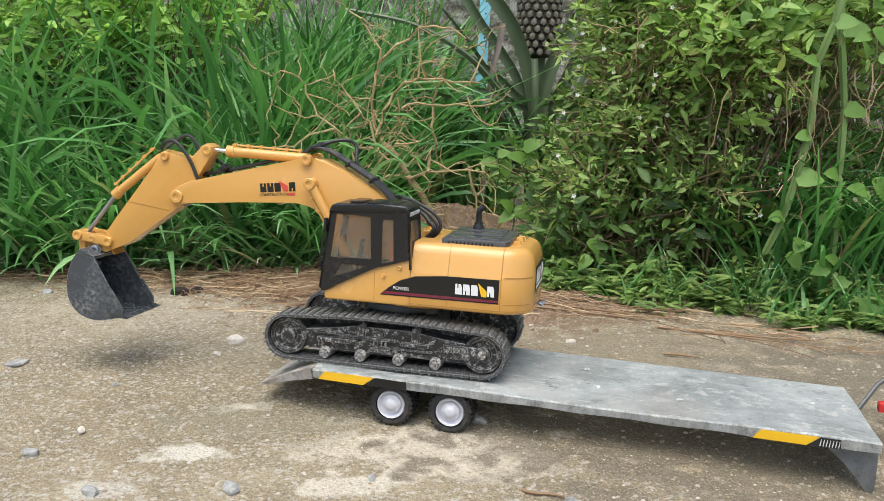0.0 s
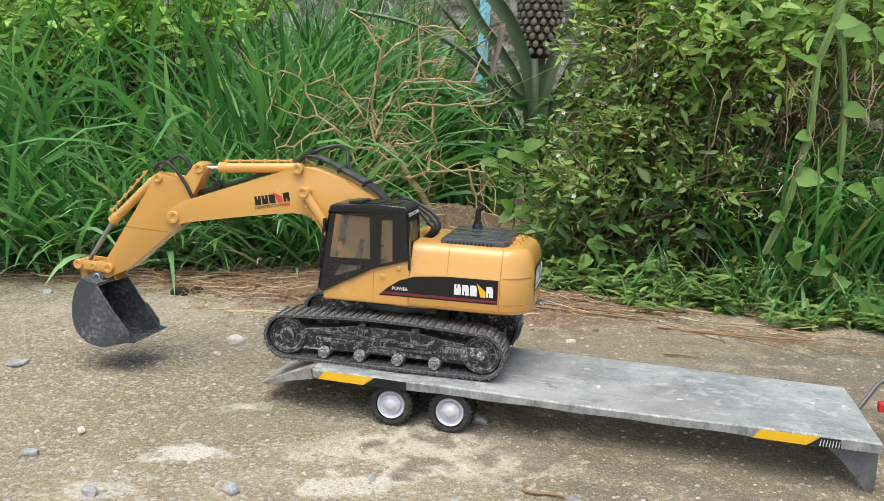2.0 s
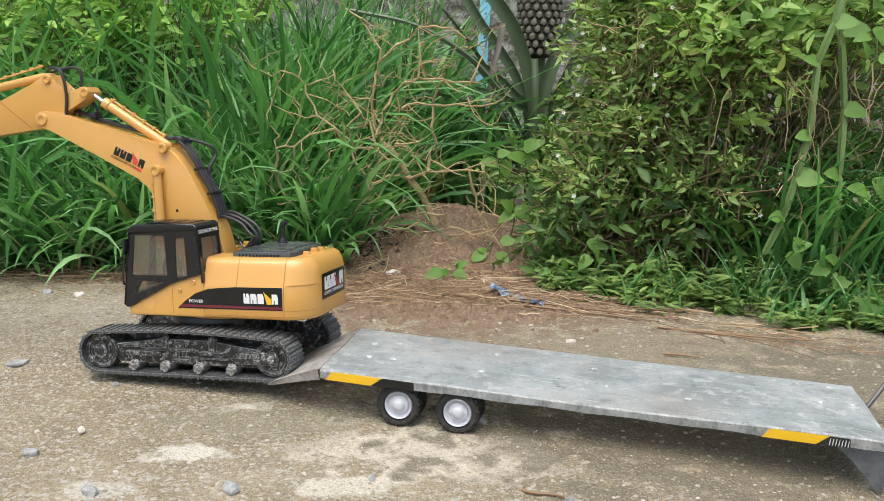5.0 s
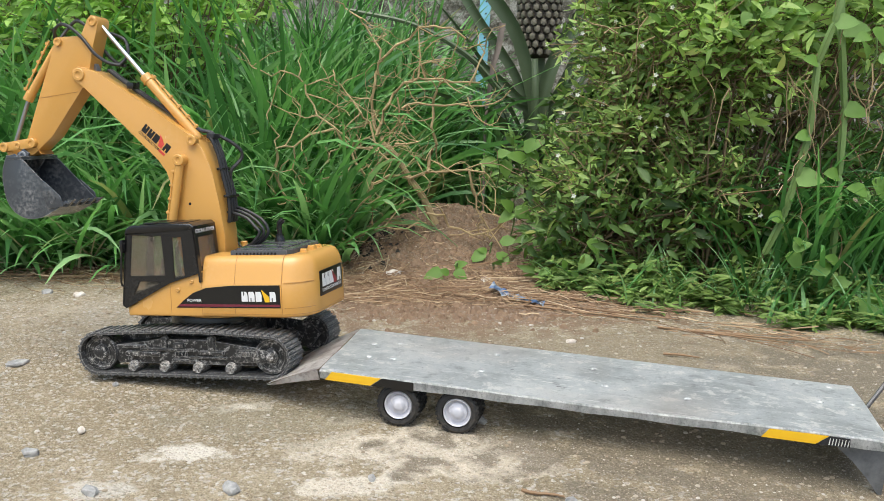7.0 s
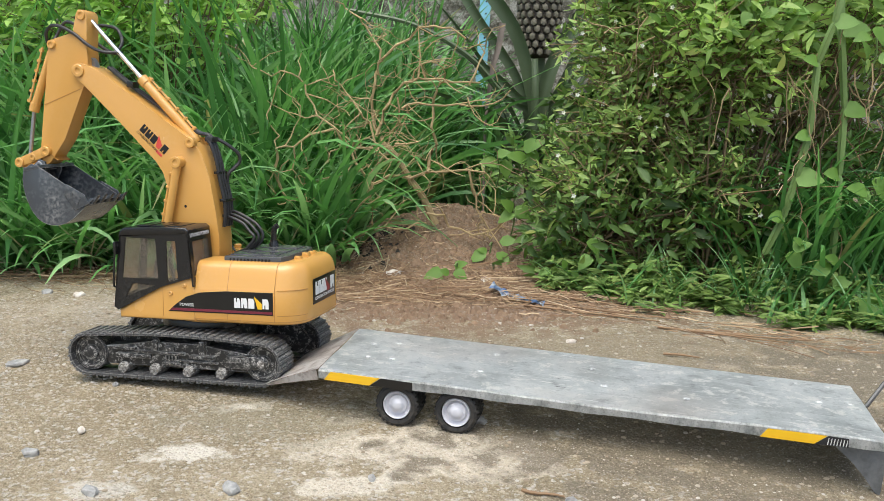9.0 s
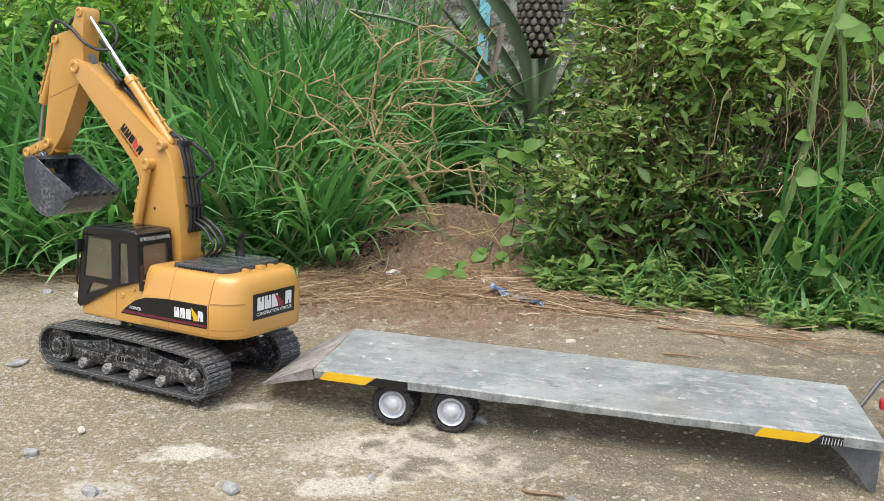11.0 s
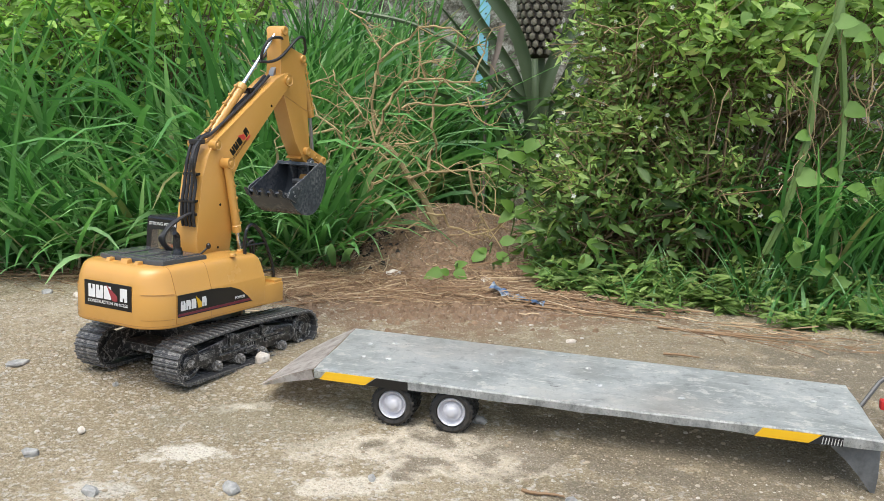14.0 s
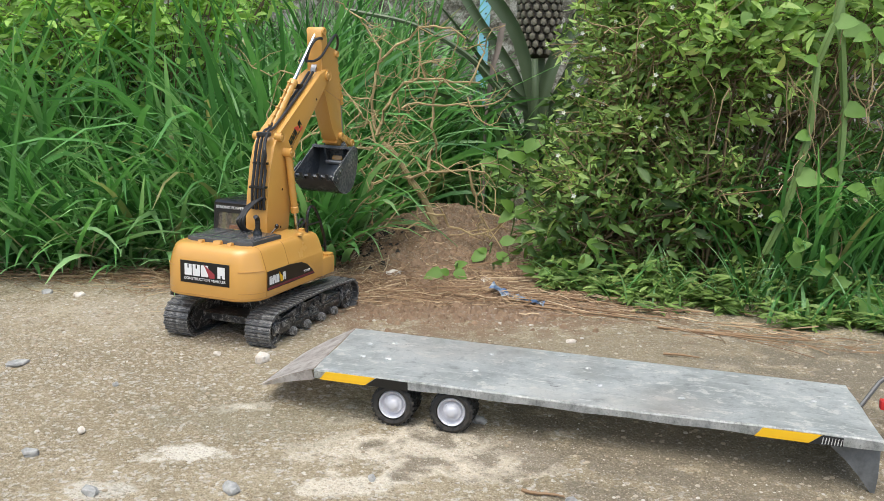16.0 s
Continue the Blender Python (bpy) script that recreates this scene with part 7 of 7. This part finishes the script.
# ---- what moves: seconds, x, y, z, heading, nose-up, lean ----
DRIVE = [
    (0, -0.0450, 0.9822, 0.0400, 168.40, 2.33, 0.60), (0.5, -0.0453, 0.9825, 0.0401, 168.36, 2.75, 0.20), (0.7, -0.0455, 0.9820, 0.0403, 168.38, 2.45, 0.22), (1, -0.0456, 0.9818, 0.0404, 168.39, 2.39, 0.22),
    (1.5, -0.0468, 0.9825, 0.0404, 168.43, 2.50, 0.11), (2, -0.0461, 0.9827, 0.0404, 168.46, 2.45, 0.10), (2.1, -0.0475, 0.9830, 0.0404, 168.50, 2.30, 0.10), (2.5, -0.1033, 1.0042, 0.0375, 169.00, -0.98, 0.20),
    (3, -0.1531, 1.0214, 0.0313, 167.98, -3.18, 1.70), (3.5, -0.2073, 1.0271, 0.0224, 166.40, -4.67, 2.00), (4, -0.2597, 1.0406, 0.0093, 166.63, -0.04, 1.70), (4.2, -0.2600, 1.0408, 0.0093, 166.63, -0.10, 1.70),
    (5.2, -0.2596, 1.0420, 0.0096, 166.70, -1.80, 1.60), (6.3, -0.2595, 1.0425, 0.0097, 166.75, -2.75, 1.60), (7, -0.2602, 1.0425, 0.0095, 166.78, -2.75, 1.70), (8, -0.2600, 1.0420, 0.0095, 166.85, -2.70, 1.80), (8.7, -0.2603, 1.0419, 0.0098, 167.10, -2.44, 1.50),
    (9, -0.2715, 1.0418, 0.0064, 167.19, -0.47, 1.30), (9.2, -0.2990, 1.0491, 0.0020, 165.97, 4.69, 1.50), (9.5, -0.3080, 1.0490, 0.0020, 164.5, 2.20, 1.50), (10.4, -0.3100, 1.0440, 0.0025, 159.0, 1.20, 1.50), (11.3, -0.3114, 1.0339, 0.0040, 140.01, 2.17, 1.51),
    (11.5, -0.3190, 1.0430, 0.0010, 126.50, 1.00, 1.68), (12, -0.3195, 1.0560, 0.0010, 91.79, 1.38, 1.29), (12.4, -0.3380, 1.0480, 0.0036, 62.5, 0.30, 1.60), (12.6, -0.3390, 1.0440, 0.0040, 60.50, -0.10, 1.50), (13, -0.3322, 1.0280, 0.0030, 61.10, -1.40, 0.80), (13.5, -0.3248, 1.0319, 0.0029, 60.30, -0.56, 0.40),
    (14, -0.2873, 1.0946, 0.0021, 61.47, -1.20, 1.30), (14.5, -0.2861, 1.1272, 0.0043, 70.63, 3.00, 1.90), (15, -0.2521, 1.1579, 0.0055, 70.47, 1.13, 0.80), (15.5, -0.2370, 1.2560, 0.0085, 69.23, 2.30, 1.80), (15.7, -0.2380, 1.2540, 0.0075, 69.28, 1.80, 2.10), (16, -0.2389, 1.2511, 0.0065, 69.34, 1.50, 2.30)]
# seconds, slack of the turntable: the tracks dip at the nose against the body, and sink
SLACK = [(0, 0.0, 0.0), (2.1, 0.0, 0.0), (2.5, -1.85, -0.0026), (3.0, -3.08, -0.0021), (3.5, -2.62, 0.0), (4.0, 0.0, 0.0), (16, 0.0, 0.0)]
# seconds, lift of the boom, lift of the stick
ARM = [(0, -44.63, 14.58), (0.5, -45.68, 13.90), (0.6, -53.0, 7.0), (1.0, -53.04, 6.51), (1.2, -52.0, 7.6), (1.5, -49.37, 10.04), (2.0, -49.84, 9.57), (2.5, -48.39, 10.0), (3.0, -44.46, 13.78), (3.5, -40.12, 19.4), (4.0, -41.45, 17.2), (4.3, -41.45, 17.2),
       (5.0, -14.0, 44.0), (5.6, 3.0, 58.0), (6.3, 3.7, 41.0), (6.5, 3.7, 27.6), (7.0, 3.4, 1.2), (7.2, 3.5, -7.5), (7.4, 3.6, -13.0), (8.0, 3.6, -13.8), (9.0, 3.9, -13.84), (11.3, 5.0, -13.3), (12.0, 5.0, -13.8), (12.5, 3.4, -15.5), (13.0, 4.9, -15.3), (14.0, 4.4, -14.9), (14.5, 2.6, -14.3), (15.0, 4.4, -14.0), (15.5, 1.7, -14.6), (16.0, 4.3, -12.5)]
# seconds, shift of the trailer along itself (as the toy rolls off it) and its nod
TRAILER = [(0, -0.0017, 0.0), (2.0, -0.0017, 0.0), (2.5, 0.0, 0.0), (3.0, 0.0008, 0.0), (3.5, 0.0042, 0.0), (4.0, 0.0062, -0.15), (6.4, 0.0058, -0.25), (8.8, 0.0058, -0.25), (9.0, 0.0046, -0.25), (9.4, 0.0006, -0.3), (11.4, 0.0, -0.3), (16.0, 0.0, -0.3)]


def body(r):
    x, y, z, yaw, nose, lean = r
    return pose(x, y, z, 0, 0, yaw) @ pose(0, 0, 0, lean) @ pose(0, 0, 0, 0, -nose)


def along(a, b, dy=0.0, twist=0.0):
    """Pose at a whose x points to b in the arm's plane."""
    return pose(a[0], dy, a[1], 0, -math.degrees(math.atan2(b[1] - a[1], b[0] - a[0])))


def swing(p, deg):
    c, s = math.cos(radians(deg)), math.sin(radians(deg))
    return (p[0] * c - p[1] * s, p[0] * s + p[1] * c)


def slack(t):
    nose, z = interp(SLACK, t)
    return pose(0, 0, z, 0, -nose)


def motions():
    walk(excavator, [(r[0], body(r[1:])) for r in DRIVE])
    walk(trailer, [(t, pose(-0.0500 + s * math.cos(radians(-13)), 0.8847 + s * math.sin(radians(-13)), -0.0137, 0, 0, -13) @ pose(0, 0, 0, 0, n)) for t, s, n in TRAILER])
    times = [i / 10 for i in range(161)]
    rows = {k: [] for k in ("boom", "stick", "barrel", "rod", "lb", "lr")}
    for t in times:
        a, b = interp(ARM, t)
        e = swing(ELBOW, a)
        e = (FOOT[0] + e[0], FOOT[1] + e[1])
        rows["boom"].append((t, pose(FOOT[0], 0, FOOT[1], 0, -a)))
        rows["stick"].append((t, pose(e[0], 0, e[1], 0, -b)))
        p = swing((0.0158, 0.1410), a)
        p = (FOOT[0] + p[0], FOOT[1] + p[1])
        q = swing((-0.0180, 0.0590), b)
        q = (e[0] + q[0], e[1] + q[1])
        rows["barrel"].append((t, along(p, q)))
        rows["rod"].append((t, along(q, p)))
        l = swing((0.0281, 0.1188), a)
        l = (FOOT[0] + l[0], FOOT[1] + l[1])
        rows["lb"].append((t, l))
        rows["lr"].append((t, (0.046, 0.086)))
    walk(boom, rows["boom"])
    walk(stick, rows["stick"])
    # the loops slide towards the cab as the boom sinks
    for ob in hose_loops:
        slide = [(t, max(0.0, min(1.0, (4.0 - interp(ARM, t)[0]) / 49))) for t in times]
        walk(ob, [(t, pose(0.034 * k, 0, -0.012 * k)) for t, k in slide])
    walk(arm_cyl[0], rows["barrel"])
    walk(arm_cyl[1], rows["rod"])
    for sy, (barrel, rod) in lift_cyls:
        walk(barrel, [(t, along(l, f, sy * 0.0225)) for (t, l), (_, f) in zip(rows["lb"], rows["lr"])])
        walk(rod, [(t, along(f, l, sy * 0.0225)) for (t, l), (_, f) in zip(rows["lb"], rows["lr"])])
    # travel of each track
    run = {1: [(0.0, 0.0)], -1: [(0.0, 0.0)]}
    for t0, t1 in zip(times, times[1:]):
        p, q = interp(DRIVE, t0), interp(DRIVE, t1)
        h = radians((p[3] + q[3]) / 2)
        fwd = (q[0] - p[0]) * math.cos(h) + (q[1] - p[1]) * math.sin(h)
        turn = radians(q[3] - p[3])
        for side in (1, -1):
            run[side].append((t1, run[side][-1][1] + fwd - side * turn * TRACK_Y))
    keyed = {s: [r for i, r in enumerate(run[s]) if i in (0, 160) or abs(r[1] - run[s][i - 1][1]) > 1e-4 or abs(run[s][min(i + 1, 160)][1] - r[1]) > 1e-4] for s in run}
    for side, s0, ob in shoes:
        line = []
        for t, d in keyed[side]:
            x, z, ry = on_track(s0 + d)
            line.append((t, slack(t) @ pose(x, side * TRACK_Y, z, 0, ry)))
        walk(ob, line)
    for side, ob, x in wheels:
        r = TRACK_R if abs(x) > 0.09 else 0.007
        z = ob.matrix_local.translation.z
        small = r < 0.01
        if not small:
            walk(ob, [(t, slack(t) @ pose(x, side * TRACK_Y, z, 0, math.degrees(d / r))) for t, d in keyed[side]])
    # the rest of the undercarriage
    for ob in excavator.children:
        if ob.name.split(".")[0] in ("track_frame", "inner_plate", "idler_fork", "axle_cap", "track_roller", "carrier_roller", "chassis"):
            base = ob.matrix_basis.copy()
            walk(ob, [(t, slack(t) @ base) for t in (0.0, 1.0, *(2.0 + i / 10 for i in range(22)), 6.0, 16.0)])
    # a stone that the tracks push aside while it is hidden behind them
    walk(pushed_stone, [(0, pose(-0.258, 1.137, ground_z(-0.258, 1.137) + 0.003, 0, 0, 20)), (9.3, pose(-0.258, 1.137, ground_z(-0.258, 1.137) + 0.003, 0, 0, 20)), (11.3, pose(-0.211, 1.064, ground_z(-0.211, 1.064) + 0.003, 0, 0, 60)), (16, pose(-0.211, 1.064, ground_z(-0.211, 1.064) + 0.003, 0, 0, 60))])


motions()
